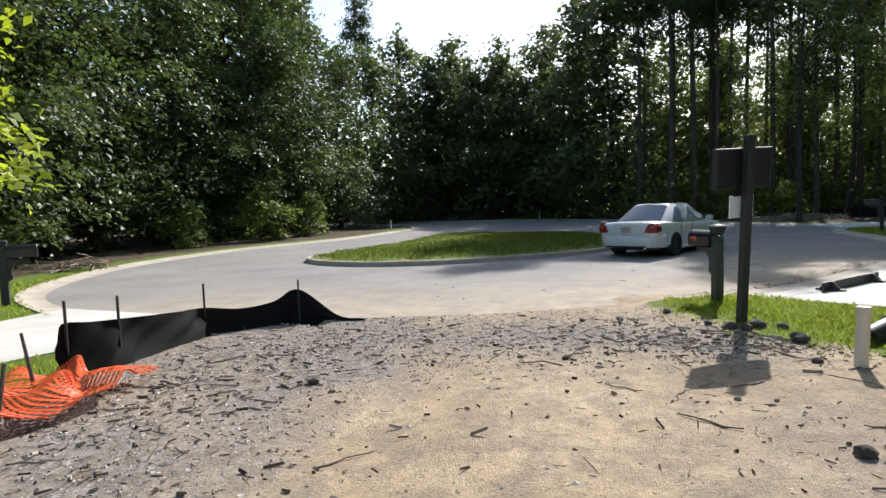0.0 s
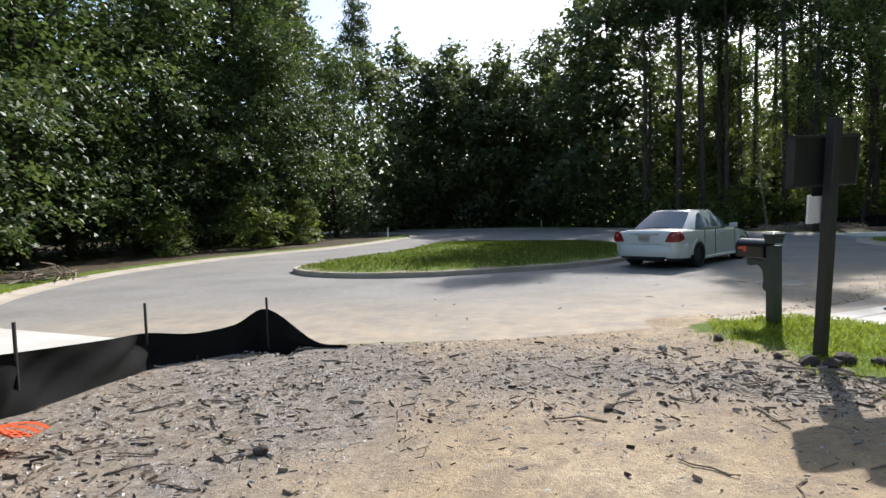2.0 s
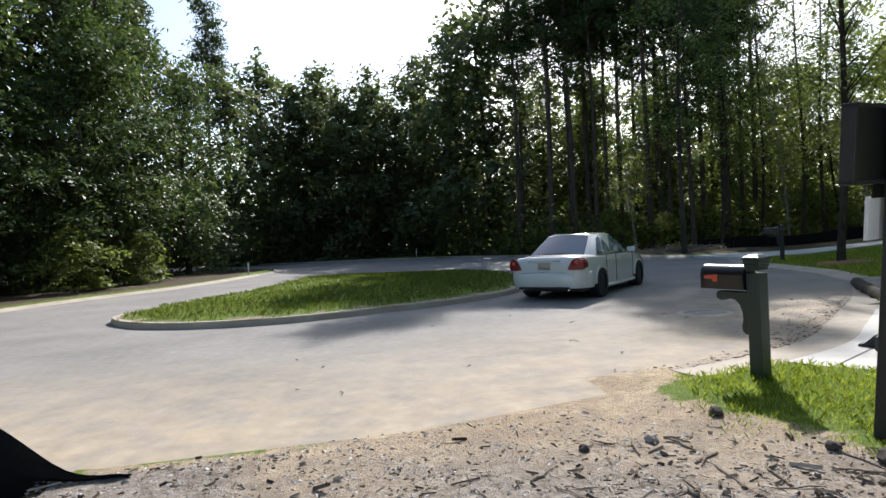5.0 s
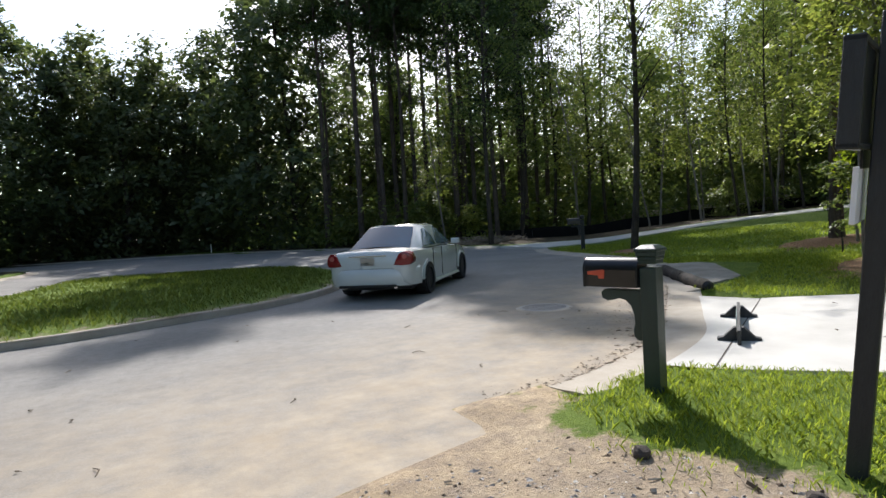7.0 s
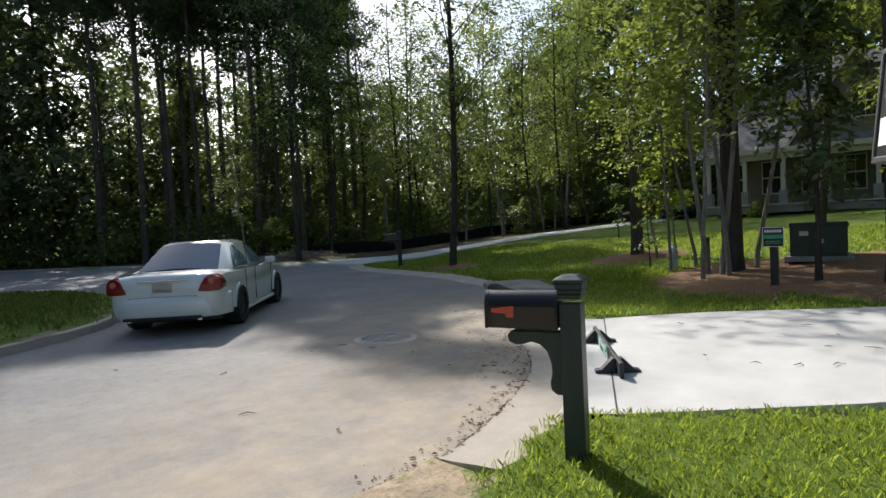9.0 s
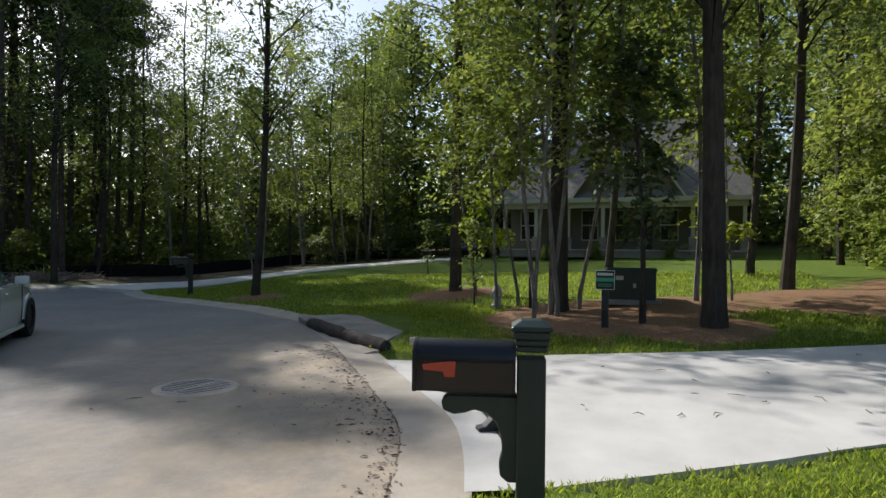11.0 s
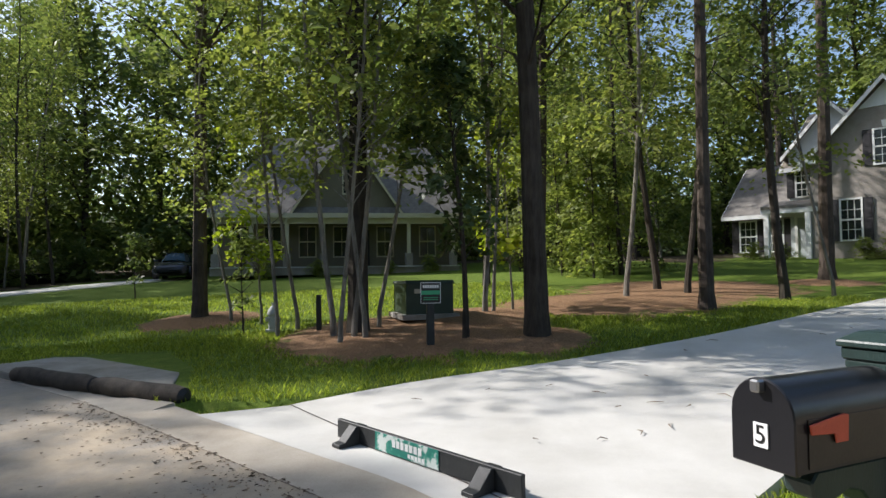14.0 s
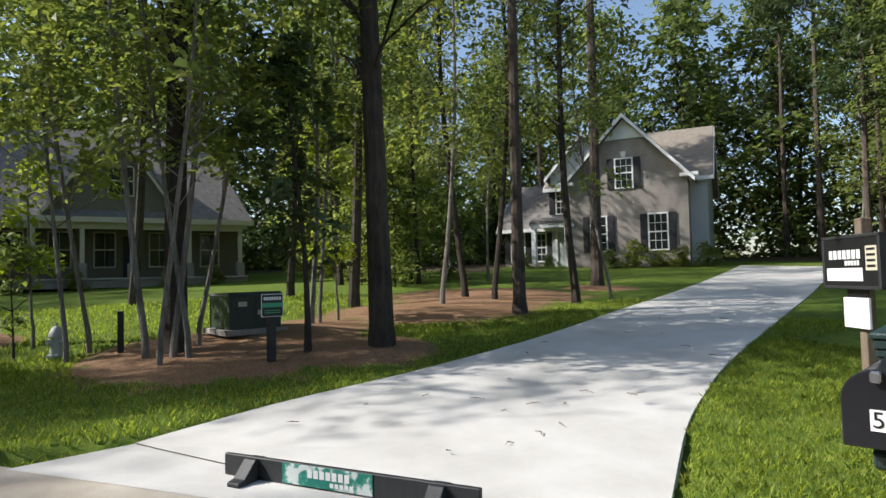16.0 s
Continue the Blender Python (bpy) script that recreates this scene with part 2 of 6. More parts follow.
def ground_material():
    """Lawn, sandy dirt, pine straw and leaf litter, blended by where each of them lies."""
    m, nt, b = material("ground_cover", 0.95, 0, 0.2)
    at = nt.nodes.new("ShaderNodeAttribute")
    at.attribute_name = "cover"
    sep = nt.nodes.new("ShaderNodeSeparateColor")
    nt.links.new(at.outputs["Color"], sep.inputs[0])
    fine = noise_tex(nt, 38, 4, 0.75)
    mid = noise_tex(nt, 4.0, 6, 0.7)
    big = noise_tex(nt, 0.7, 5, 0.6)
    lawn = ramp(nt, mid, [(0.3, (0.075, 0.125, 0.014)), (0.55, (0.125, 0.18, 0.022)), (0.75, (0.19, 0.215, 0.045))])
    lawn = mix(nt, 0.6, lawn, mix(nt, 1.0, lawn, ramp(nt, fine, [(0.3, (0.4, 0.45, 0.4)), (0.7, (1.3, 1.3, 1.2))]), 'MULTIPLY'))
    dirt = ramp(nt, big, [(0.3, (0.36, 0.27, 0.165)), (0.5, (0.47, 0.36, 0.23)), (0.72, (0.54, 0.43, 0.29))])
    dirt = mix(nt, ramp(nt, mid, [(0.42, (0, 0, 0)), (0.60, (0.75, 0.75, 0.75))]), dirt, (0.26, 0.205, 0.15))
    spots = noise_tex(nt, 17, 5, 0.8)
    dirt = mix(nt, ramp(nt, spots, [(0.56, (0, 0, 0)), (0.66, (0.8, 0.8, 0.8))]), dirt, (0.16, 0.12, 0.085))
    dirt = mix(nt, ramp(nt, noise_tex(nt, 23, 4, 0.8), [(0.62, (0, 0, 0)), (0.7, (0.7, 0.7, 0.7))]), dirt, (0.66, 0.58, 0.46))
    rough_soil = ramp(nt, noise_tex(nt, 9, 6, 0.8), [(0.35, (0.12, 0.10, 0.08)), (0.55, (0.28, 0.245, 0.205)), (0.72, (0.47, 0.43, 0.38))])
    dirt = mix(nt, at.outputs["Alpha"], dirt, rough_soil)
    dirt = mix(nt, 0.5, dirt, mix(nt, 1.0, dirt, ramp(nt, fine, [(0.3, (0.5, 0.5, 0.5)), (0.6, (1.15, 1.15, 1.15))]), 'MULTIPLY'))
    straw = ramp(nt, fine, [(0.3, (0.11, 0.056, 0.03)), (0.5, (0.26, 0.15, 0.08)), (0.72, (0.47, 0.30, 0.175))])
    straw = mix(nt, 0.4, straw, mix(nt, 1.0, straw, ramp(nt, mid, [(0.3, (0.5, 0.5, 0.5)), (0.7, (1.2, 1.2, 1.2))]), 'MULTIPLY'))
    litter = ramp(nt, mid, [(0.3, (0.035, 0.03, 0.018)), (0.6, (0.10, 0.075, 0.045)), (0.8, (0.17, 0.13, 0.085))])
    ragged = ramp(nt, noise_tex(nt, 2.2, 7, 0.75), [(0.3, (0.2, 0.2, 0.2)), (0.7, (0.8, 0.8, 0.8))])

    def edge(value):
        n = node(nt, "ShaderNodeMath")
        n.operation = 'ADD'
        nt.links.new(value, n.inputs[0])
        nt.links.new(ragged, n.inputs[1])
        r = nt.nodes.new("ShaderNodeMapRange")
        r.inputs["From Min"].default_value, r.inputs["From Max"].default_value = 0.92, 1.08
        nt.links.new(n.outputs[0], r.inputs["Value"])
        return r.outputs[0]
    c = mix(nt, edge(sep.outputs[2]), lawn, litter)
    c = mix(nt, edge(sep.outputs[1]), c, straw)
    c = mix(nt, edge(sep.outputs[0]), c, dirt)
    nt.links.new(c, b.inputs["Base Color"])
    bump(nt, b, fine, 0.7, 0.03)
    return m


ASPHALT = asphalt_material()
GROUND = ground_material()


def island_material(name, stops):
    m, nt, b = material(name, 0.95, 0, 0.2)
    g = nt.nodes.new("ShaderNodeNewGeometry")
    nt.links.new(ramp(nt, g.outputs["Random Per Island"], stops), b.inputs["Base Color"])
    return m


GRAVEL = island_material("gravel_chips", [(0, (0.15, 0.135, 0.125)), (0.5, (0.33, 0.305, 0.28)), (1, (0.66, 0.62, 0.56))])
SPLINTER = island_material("wood_splinters", [(0, (0.05, 0.036, 0.026)), (0.55, (0.20, 0.15, 0.105)), (1, (0.46, 0.39, 0.31))])
CHIP = island_material("bark_chips", [(0, (0.035, 0.025, 0.018)), (0.6, (0.14, 0.10, 0.07)), (1, (0.30, 0.23, 0.16))])


# ---- mesh helpers ----
class Shape:
    """Collects vertices and faces of one part."""

    def __init__(self):
        self.v, self.f = [], []

    def add(self, verts, faces):
        n = len(self.v)
        self.v += [tuple(p) for p in verts]
        self.f += [tuple(i + n for i in f) for f in faces]
        return self

    def box(self, c, s, m=None):
        x, y, z = (k / 2 for k in s)
        vs = [Vector((sx * x, sy * y, sz * z)) for sz in (-1, 1) for sx, sy in ((-1, -1), (1, -1), (1, 1), (-1, 1))]
        vs = [(m @ p if m else p) + Vector(c) for p in vs]
        return self.add(vs, [(3, 2, 1, 0), (4, 5, 6, 7), (0, 1, 5, 4), (1, 2, 6, 5), (2, 3, 7, 6), (3, 0, 4, 7)])

    def tube(self, path, radii, n=8, caps=True):
        pts = [Vector(p) for p in path]
        rings = []
        for i, p in enumerate(pts):
            d = (pts[min(i + 1, len(pts) - 1)] - pts[max(i - 1, 0)]).normalized()
            a = d.orthogonal().normalized() if abs(d.z) < 0.9 else Vector((1, 0, 0)) - d * d.x
            a.normalize()
            b = d.cross(a)
            rings.append([p + (a * math.cos(k * math.tau / n) + b * math.sin(k * math.tau / n)) * radii[i] for k in range(n)])
        vs = [q for r in rings for q in r]
        fs = [(i * n + k, i * n + (k + 1) % n, (i + 1) * n + (k + 1) % n, (i + 1) * n + k) for i in range(len(pts) - 1) for k in range(n)]
        if caps:
            fs += [tuple(range(n))[::-1], tuple(range((len(pts) - 1) * n, len(pts) * n))]
        return self.add(vs, fs)

    def loft(self, rings, closed=True, caps=True):
        n = len(rings[0])
        vs = [q for r in rings for q in r]
        top = n if closed else n - 1
        fs = [(i * n + k, i * n + (k + 1) % n, (i + 1) * n + (k + 1) % n, (i + 1) * n + k) for i in range(len(rings) - 1) for k in range(top)]
        if caps:
            fs += [tuple(range(n))[::-1], tuple(range((len(rings) - 1) * n, len(rings) * n))]
        return self.add(vs, fs)

    def prism(self, outline, axis, a, b):
        """An outline of pairs, pushed from a to b along the axis x, y or z."""
        def put(p, t):
            return {"x": (t, p[0], p[1]), "y": (p[0], t, p[1]), "z": (p[0], p[1], t)}[axis]
        return self.loft([[put(p, a) for p in outline], [put(p, b) for p in outline]])


def mesh_of(name, shape, mat, bevel=0.0, smooth=False, segments=1):
    me = bpy.data.meshes.new(name)
    me.from_pydata(shape.v, [], shape.f)
    bm = bmesh.new()
    bm.from_mesh(me)
    bmesh.ops.recalc_face_normals(bm, faces=bm.faces)
    if bevel:
        bmesh.ops.bevel(bm, geom=[e for e in bm.edges if len(e.link_faces) == 2 and e.calc_face_angle(0) > 0.5], offset=bevel, segments=segments, affect='EDGES', profile=0.6)
    bm.to_mesh(me)
    bm.free()
    me.materials.append(mat)
    if smooth:
        me.polygons.foreach_set("use_smooth", [True] * len(me.polygons))
        me.set_sharp_from_angle(angle=radians(38))
    return me


def part(name, shape, mat, parent=None, label="", bevel=0.0, smooth=False, at=None, segments=1):
    me = shape if isinstance(shape, bpy.types.Mesh) else mesh_of(name, shape, mat, bevel, smooth, segments)
    ob = new(name, me)
    if parent:
        ob.parent = parent
    if at is not None:
        ob.matrix_basis = at
    return tagged(ob, label) if label else ob


def thing(name, m, label, category, group="", kind=""):
    ob = new(name)
    ob.empty_display_size = 0.2
    ob.matrix_basis = m
    return tagged(ob, label, category, group, kind)


def quads(name, co, mat, per=4):
    """A mesh of loose faces with `per` corners each, from an array of points."""
    n = len(co)
    f = n // per
    me = bpy.data.meshes.new(name)
    me.vertices.add(n)
    me.vertices.foreach_set("co", np.ascontiguousarray(co, dtype=np.float32).ravel())
    me.loops.add(n)
    me.loops.foreach_set("vertex_index", np.arange(n, dtype=np.int32))
    me.polygons.add(f)
    me.polygons.foreach_set("loop_start", np.arange(0, n, per, dtype=np.int32))
    me.polygons.foreach_set("loop_total", np.full(f, per, dtype=np.int32))
    me.update(calc_edges=True)
    me.materials.append(mat)
    return me


def write_text(body, m, size, mat, parent=None, name="lettering", depth=0.002, wide=1.0):
    cu = bpy.data.curves.new(name, 'FONT')
    cu.body, cu.size, cu.extrude, cu.align_x, cu.align_y = body, size, depth, 'CENTER', 'CENTER'
    tmp = bpy.data.objects.new(name, cu)
    scene.collection.objects.link(tmp)
    bpy.context.view_layer.update()
    me = bpy.data.meshes.new_from_object(tmp.evaluated_get(bpy.context.evaluated_depsgraph_get()))
    bpy.data.objects.remove(tmp)
    me.transform(Matrix.Diagonal((wide, 1, 1, 1)))
    me.materials.clear()
    me.materials.append(mat)
    ob = new(name, me)
    if parent:
        ob.parent = parent
    ob.matrix_basis = m
    return ob


# ---- the lie of the land ----
def rise(x, y):
    """Height of the yards: level by the road, rising towards the two houses."""
    s = np.maximum(0, (x - 10) * 0.82 - (y - 12) * 0.57)
    return np.minimum(s, 8) * 0.078 + np.clip(s - 8, 0, 30) * 0.056


def smooth_line(pts, steps=6, closed=False):
    out, n = [], len(pts)
    for i in range(n if closed else n - 1):
        p = [Vector(pts[(i + k) % n] if closed else pts[max(0, min(n - 1, i + k))]) for k in (-1, 0, 1, 2)]
        for j in range(steps):
            t = j / steps
            out.append(0.5 * (2 * p[1] + (p[2] - p[0]) * t + (2 * p[0] - 5 * p[1] + 4 * p[2] - p[3]) * t * t + (3 * p[1] - p[0] - 3 * p[2] + p[3]) * t ** 3))
    if not closed:
        out.append(Vector(pts[-1]))
    return out


WEST_EDGE = [(-5.6, 9.55), (-7.9, 11.7), (-9.2, 14.3), (-10.0, 18.3), (-9.6, 22.5), (-8.4, 26.3), (-5.9, 31), (-4.2, 37), (-3.2, 43), (-6, 49), (-20, 57)]
EAST_EDGE = [(3.75, 9.85), (5.0, 10.05), (6.75, 10.8), (7.9, 11.75), (9.3, 13.0), (10.6, 14.2), (11.9, 15.6), (12.9, 16.7), (13.3, 17.6), (14.1, 19.3), (14.85, 22.2), (15.6, 25.2), (17.0, 27.6)]
FAR_EDGE = [(17.3, 31.4), (15.5, 35.5), (13.5, 42), (10, 48.5), (4, 54.5), (-5, 58), (-20, 65)]
SOUTH_EDGE = [(-5.6, 9.55), (-3.6, 8.9), (-1.6, 8.6), (-0.8, 8.35), (1.65, 8.5), (3.75, 9.1), (3.75, 9.85)]
west_line, east_line, far_line = smooth_line(WEST_EDGE), smooth_line(EAST_EDGE), smooth_line(FAR_EDGE)
ROAD = [tuple(p) for p in SOUTH_EDGE[:-1]] + [tuple(p) for p in east_line] + [tuple(p) for p in far_line] + [tuple(p) for p in reversed(west_line)][:-1]
ISLAND = [tuple(p) for p in smooth_line([(-4.4, 19.2), (-3.6, 17.5), (-2.0, 16.5), (0.0, 16.4), (1.8, 17.0), (3.7, 17.85), (5.3, 19.3), (6.6, 22), (7.1, 25.5), (6.2, 28.6), (3, 30.1), (0.6, 31), (-1.0, 30.6), (-1.7, 28), (-2.4, 24.7), (-3.6, 22)], 5, True)]
DRIVE_L = [(9.92, 11.75), (10.08, 11.2), (10.45, 9.95), (10.95, 8.2), (12.2, 5.1), (15.2, -0.6), (19, -7.2), (23.5, -14.5)]
DRIVE_R = [(5.98, 9.42), (6.6, 8.65), (7.5, 7.5), (8.2, 6.4), (9.2, 4.6), (12, -1.2), (15.5, -8), (19.3, -15.5)]
FAR_DRIVE_L = [(17.2, 27.2), (20, 27.3), (26.6, 26.6), (33, 24), (38.5, 21)]
FAR_DRIVE_R = [(17.2, 30.8), (21, 30.6), (27, 29), (34, 26.8), (39, 24.5)]
WEST_DRIVE_L = [(-6.1, 9.85), (-6.5, 8.2), (-7.6, 5.5), (-10, 0)]
WEST_DRIVE_R = [(-3.2, 8.75), (-3.6, 7.0), (-4.6, 5.0), (-7, -1)]


def inside(poly, x, y):
    px, py = np.array([p[0] for p in poly], float), np.array([p[1] for p in poly], float)
    qx, qy = np.roll(px, 1), np.roll(py, 1)
    dy = np.where(np.abs(qy - py) < 1e-12, 1e-12, qy - py)
    x, y = np.asarray(x, float), np.asarray(y, float)
    if x.size < 64:
        X, Y = x[..., None], y[..., None]
        return (((py > Y) != (qy > Y)) & (X < (qx - px) * (Y - py) / dy + px)).sum(-1) % 2 == 1
    hit = np.zeros(np.shape(x), bool)
    for k in range(len(px)):
        hit ^= ((py[k] > y) != (qy[k] > y)) & (x < (qx[k] - px[k]) * (y - py[k]) / dy[k] + px[k])
    return hit


def away(poly, x, y, closed=True):
    """Distance from a line."""
    a = np.array([(p[0], p[1]) for p in poly], float)
    b = np.roll(a, -1, 0)
    if not closed:
        a, b = a[:-1], b[:-1]
    d = b - a
    l2 = np.maximum(1e-9, (d ** 2).sum(1))
    x, y = np.asarray(x, float), np.asarray(y, float)
    if x.size < 64:
        X, Y = x[..., None], y[..., None]
        t = np.clip(((X - a[:, 0]) * d[:, 0] + (Y - a[:, 1]) * d[:, 1]) / l2, 0, 1)
        return np.hypot(X - a[:, 0] - t * d[:, 0], Y - a[:, 1] - t * d[:, 1]).min(-1)
    best = np.full(np.shape(x), 1e9)
    for k in range(len(a)):
        t = np.clip(((x - a[k, 0]) * d[k, 0] + (y - a[k, 1]) * d[k, 1]) / l2[k], 0, 1)
        best = np.minimum(best, np.hypot(x - a[k, 0] - t * d[k, 0], y - a[k, 1] - t * d[k, 1]))
    return best


def wave(x, y, k=1.0, seed=0.0):
    """Cheap gentle unevenness between -1 and 1."""
    return (np.sin(x * 1.7 * k + seed) * np.cos(y * 1.3 * k - seed) + np.sin((x + y) * 2.9 * k + 2 * seed) * 0.5 + np.sin(x * 5.1 * k - y * 4.3 * k + seed) * 0.3) / 1.8


DIRT = [(-0.6, 8.5), (-1.5, 8.5), (-2.6, 7.6), (-2.9, 6.0), (-3.0, 5.0), (-3.6, 3.0), (-5, -1), (-6, -12), (8, -12), (7.5, 0), (6.0, 4.2), (5.2, 5.9), (4.6, 6.6), (4.35, 7.6), (3.9, 8.9), (4.0, 9.3), (4.5, 9.75), (4.4, 10.1), (3.5, 9.9), (1.65, 8.8)]
BEDS = [(13.9, 10.4, 2.3, 2.2), (12.6, 8.6, 1.2, 1.1), (17.4, 14.9, 1.6, 1.3), (16.2, 5.6, 2.3, 2.6), (18.5, 3.0, 3.0, 2.6), (15.2, 9.0, 1.5, 1.5), (18.2, -0.9, 1.2, 1.0), (16.7, 21.2, 0.9, 0.9)]


MOUTH = [(5.5, 9.75), (5.98, 9.42), (6.6, 8.65), (7.5, 7.5), (10.6, 9.5), (10.08, 11.2), (9.92, 11.75), (10.1, 13.2), (9.0, 13.4), (5.4, 10.6)]


def land(x, y):
    x, y = np.asarray(x, float), np.asarray(y, float)
    z = rise(x, y) + 0.05
    lot = inside(DIRT, x, y)
    d = away(DIRT, x, y)
    lotw = np.where(lot, np.clip(d / 0.5, 0, 1), 0)
    z = z + lotw * (np.clip((6.5 - y) * 0.028, -0.03, 0.2) + 0.02 * wave(x, y, 1.0) + 0.012 * wave(x, y, 3.1, 2.0))
    for rut in (0.55, 2.25):
        z = z - lotw * 0.035 * np.exp(-((x - rut - 0.12 * np.sin(y * 0.7)) / 0.16) ** 2) * (y < 7)
    for cx, cy, rx, ry in BEDS:
        q = ((x - cx) / rx) ** 2 + ((y - cy) / ry) ** 2
        z = z + 0.10 * np.clip(1 - q, 0, 1)
    road = inside(ROAD, x, y) | (away(ROAD, x, y) < 0.42)
    z = np.where(inside(MOUTH, x, y) | ((away(MOUTH, x, y) < 0.05) & (y > 7.6) & (x > 5.9)), -0.08, z)
    hard_south = (y < 10.0) & (x > -1.0) & (x < 4.45)
    z = np.where(road & ~hard_south, -0.08, z)
    z = np.where(hard_south & inside(ROAD, x, y), np.clip(0.03 - 0.12 * away(ROAD, x, y), -0.05, 0.03), z)
    return z


def land_at(x, y):
    return float(land(np.array([x]), np.array([y]))[0])


def ground_sheet():
    def axis(lo, hi, step, ends):
        mid_ = np.arange(lo, hi + 1e-6, step)
        out = step * 1.35 ** np.arange(1, 40)
        out = np.cumsum(out)
        out = out[out < ends]
        return np.concatenate([lo - out[::-1], mid_, hi + out])
    xs, ys = axis(-14, 24, 0.16, 900), axis(-4, 30, 0.16, 900)
    X, Y = np.meshgrid(xs, ys)
    Z = land(X, Y)
    nx, ny = len(xs), len(ys)
    co = np.stack([X, Y, Z], -1).reshape(-1, 3)
    i = np.arange(nx * ny).reshape(ny, nx)
    f = np.stack([i[:-1, :-1], i[:-1, 1:], i[1:, 1:], i[1:, :-1]], -1).reshape(-1, 4)
    me = bpy.data.meshes.new("ground")
    me.vertices.add(len(co))
    me.vertices.foreach_set("co", co.astype(np.float32).ravel())
    me.loops.add(f.size)
    me.loops.foreach_set("vertex_index", f.astype(np.int32).ravel())
    me.polygons.add(len(f))
    me.polygons.foreach_set("loop_start", np.arange(0, f.size, 4, dtype=np.int32))
    me.polygons.foreach_set("loop_total", np.full(len(f), 4, dtype=np.int32))
    me.update(calc_edges=True)
    x, y = X.ravel(), Y.ravel()
    sd = np.where(inside(DIRT, x, y), 1, -1) * away(DIRT, x, y)
    dirt = np.clip(0.5 + sd * 0.9, 0, 1)
    bed = np.zeros_like(x)
    for cx, cy, rx, ry in BEDS:
        bed = np.maximum(bed, np.clip(1.5 - np.sqrt(((x - cx) / rx) ** 2 + ((y - cy) / ry) ** 2), 0, 1))
    wood = forest_amount(x, y)
    soil = 1.0 * np.exp(-((y - 7.0) / 1.3) ** 2) * np.exp(-((x - 1.6) / 2.6) ** 4) + 0.95 * np.clip((0.55 - x + 0.06 * (y - 4) + 0.5 * wave(x, y, 0.9, 3.0)) / 0.7, 0, 1) * (y < 8.4) + 0.7 * np.exp(-((x - 3.6) / 0.7) ** 2) * np.exp(-((y - 3.2) / 0.9) ** 2) + 0.95 * np.exp(-((x - 4.3) / 1.0) ** 2) * np.exp(-((y - 6.4) / 0.8) ** 2)
    soil = np.clip(soil * (0.85 + 0.25 * wave(x, y, 1.1, 1.0)), 0, 0.95)
    col = np.stack([dirt, bed, wood, soil], -1)
    me.color_attributes.new("cover", 'FLOAT_COLOR', 'POINT').data.foreach_set("color", col.astype(np.float32).ravel())
    me.polygons.foreach_set("use_smooth", [True] * len(me.polygons))
    me.materials.append(GROUND)
    return tagged(new("ground", me), "lawns, sandy dirt lot and woodland floor", "ground", kind="structure")


LAWN = [(-12.5, -2), (-12, 8), (-11.6, 13), (-11.9, 18), (-11, 24), (-9.3, 29), (-6.6, 33), (-5.0, 38), (-5.5, 44), (3, 60), (12, 60), (9, 52), (15, 43), (17.5, 35), (19, 32), (27, 30), (35, 28), (40, 27), (44, 24), (42, -2), (30, -4), (34, -8), (30, -20), (18, -20), (12, -8), (9, -3), (7, -2)]


def forest_amount(x, y):
    sd = np.where(inside(LAWN, x, y), -1, 1) * away(LAWN, x, y)
    return np.clip(0.5 + sd * 0.6, 0, 1)


ground_sheet()


def flat_sheet(name, outline, mat, z, label, category, thick=0.06, cut=0.0, hole=None, sand=False):
    """A level paved area with a rim that goes into the ground."""
    lo = np.array(outline).min(0)
    hi = np.array(outline).max(0)
    bm = bmesh.new()
    vs = [bm.verts.new((p[0], p[1], z)) for p in outline]
    edges = [bm.edges.new((vs[i], vs[(i + 1) % len(vs)])) for i in range(len(vs))]
    if hole:
        hv = [bm.verts.new((p[0], p[1], z)) for p in hole]
        edges += [bm.edges.new((hv[i], hv[(i + 1) % len(hv)])) for i in range(len(hv))]
    bmesh.ops.triangle_fill(bm, edges=edges, use_beauty=True)
    if cut:
        for k in range(2):
            for a, b, step in ((lo[k], hi[k], cut),):
                for c in np.arange(a + step, b, step):
                    if k == 0 and (c < -4 or c > 12):
                        continue
                    if k == 1 and c > 20:
                        continue
                    no = Vector((1, 0, 0)) if k == 0 else Vector((0, 1, 0))
                    bmesh.ops.bisect_plane(bm, geom=bm.verts[:] + bm.edges[:] + bm.faces[:], plane_co=no * c, plane_no=no)
    for f in bm.faces:
        if f.normal.z < 0:
            f.normal_flip()
    me = bpy.data.meshes.new(name)
    bm.to_mesh(me)
    bm.free()
    if sand:
        co = np.zeros(len(me.vertices) * 3, np.float32)
        me.vertices.foreach_get("co", co)
        co = co.reshape(-1, 3)
        d = away([(-3, 8.6), (1.65, 8.4), (3.9, 9.4), (6.8, 10.7), (9.5, 12.9)], co[:, 0], co[:, 1], False)
        d2 = away([(5.5, 10.2), (7.6, 11.6), (9.4, 13.2)], co[:, 0], co[:, 1], False)
        val = np.clip(1.15 - d / 4.6, 0.08, 1)
        val = np.maximum(val, np.clip(1.1 - d2 / 1.5, 0, 1))
        me.attributes.new("sand", 'FLOAT', 'POINT').data.foreach_set("value", val.astype(np.float32))
    me.materials.append(mat)
    return tagged(new(name, me), label, category, kind="structure")


flat_sheet("road", ROAD, ASPHALT, 0.0, "pale worn asphalt road looping round a grass island", "road", cut=0.5, sand=True)


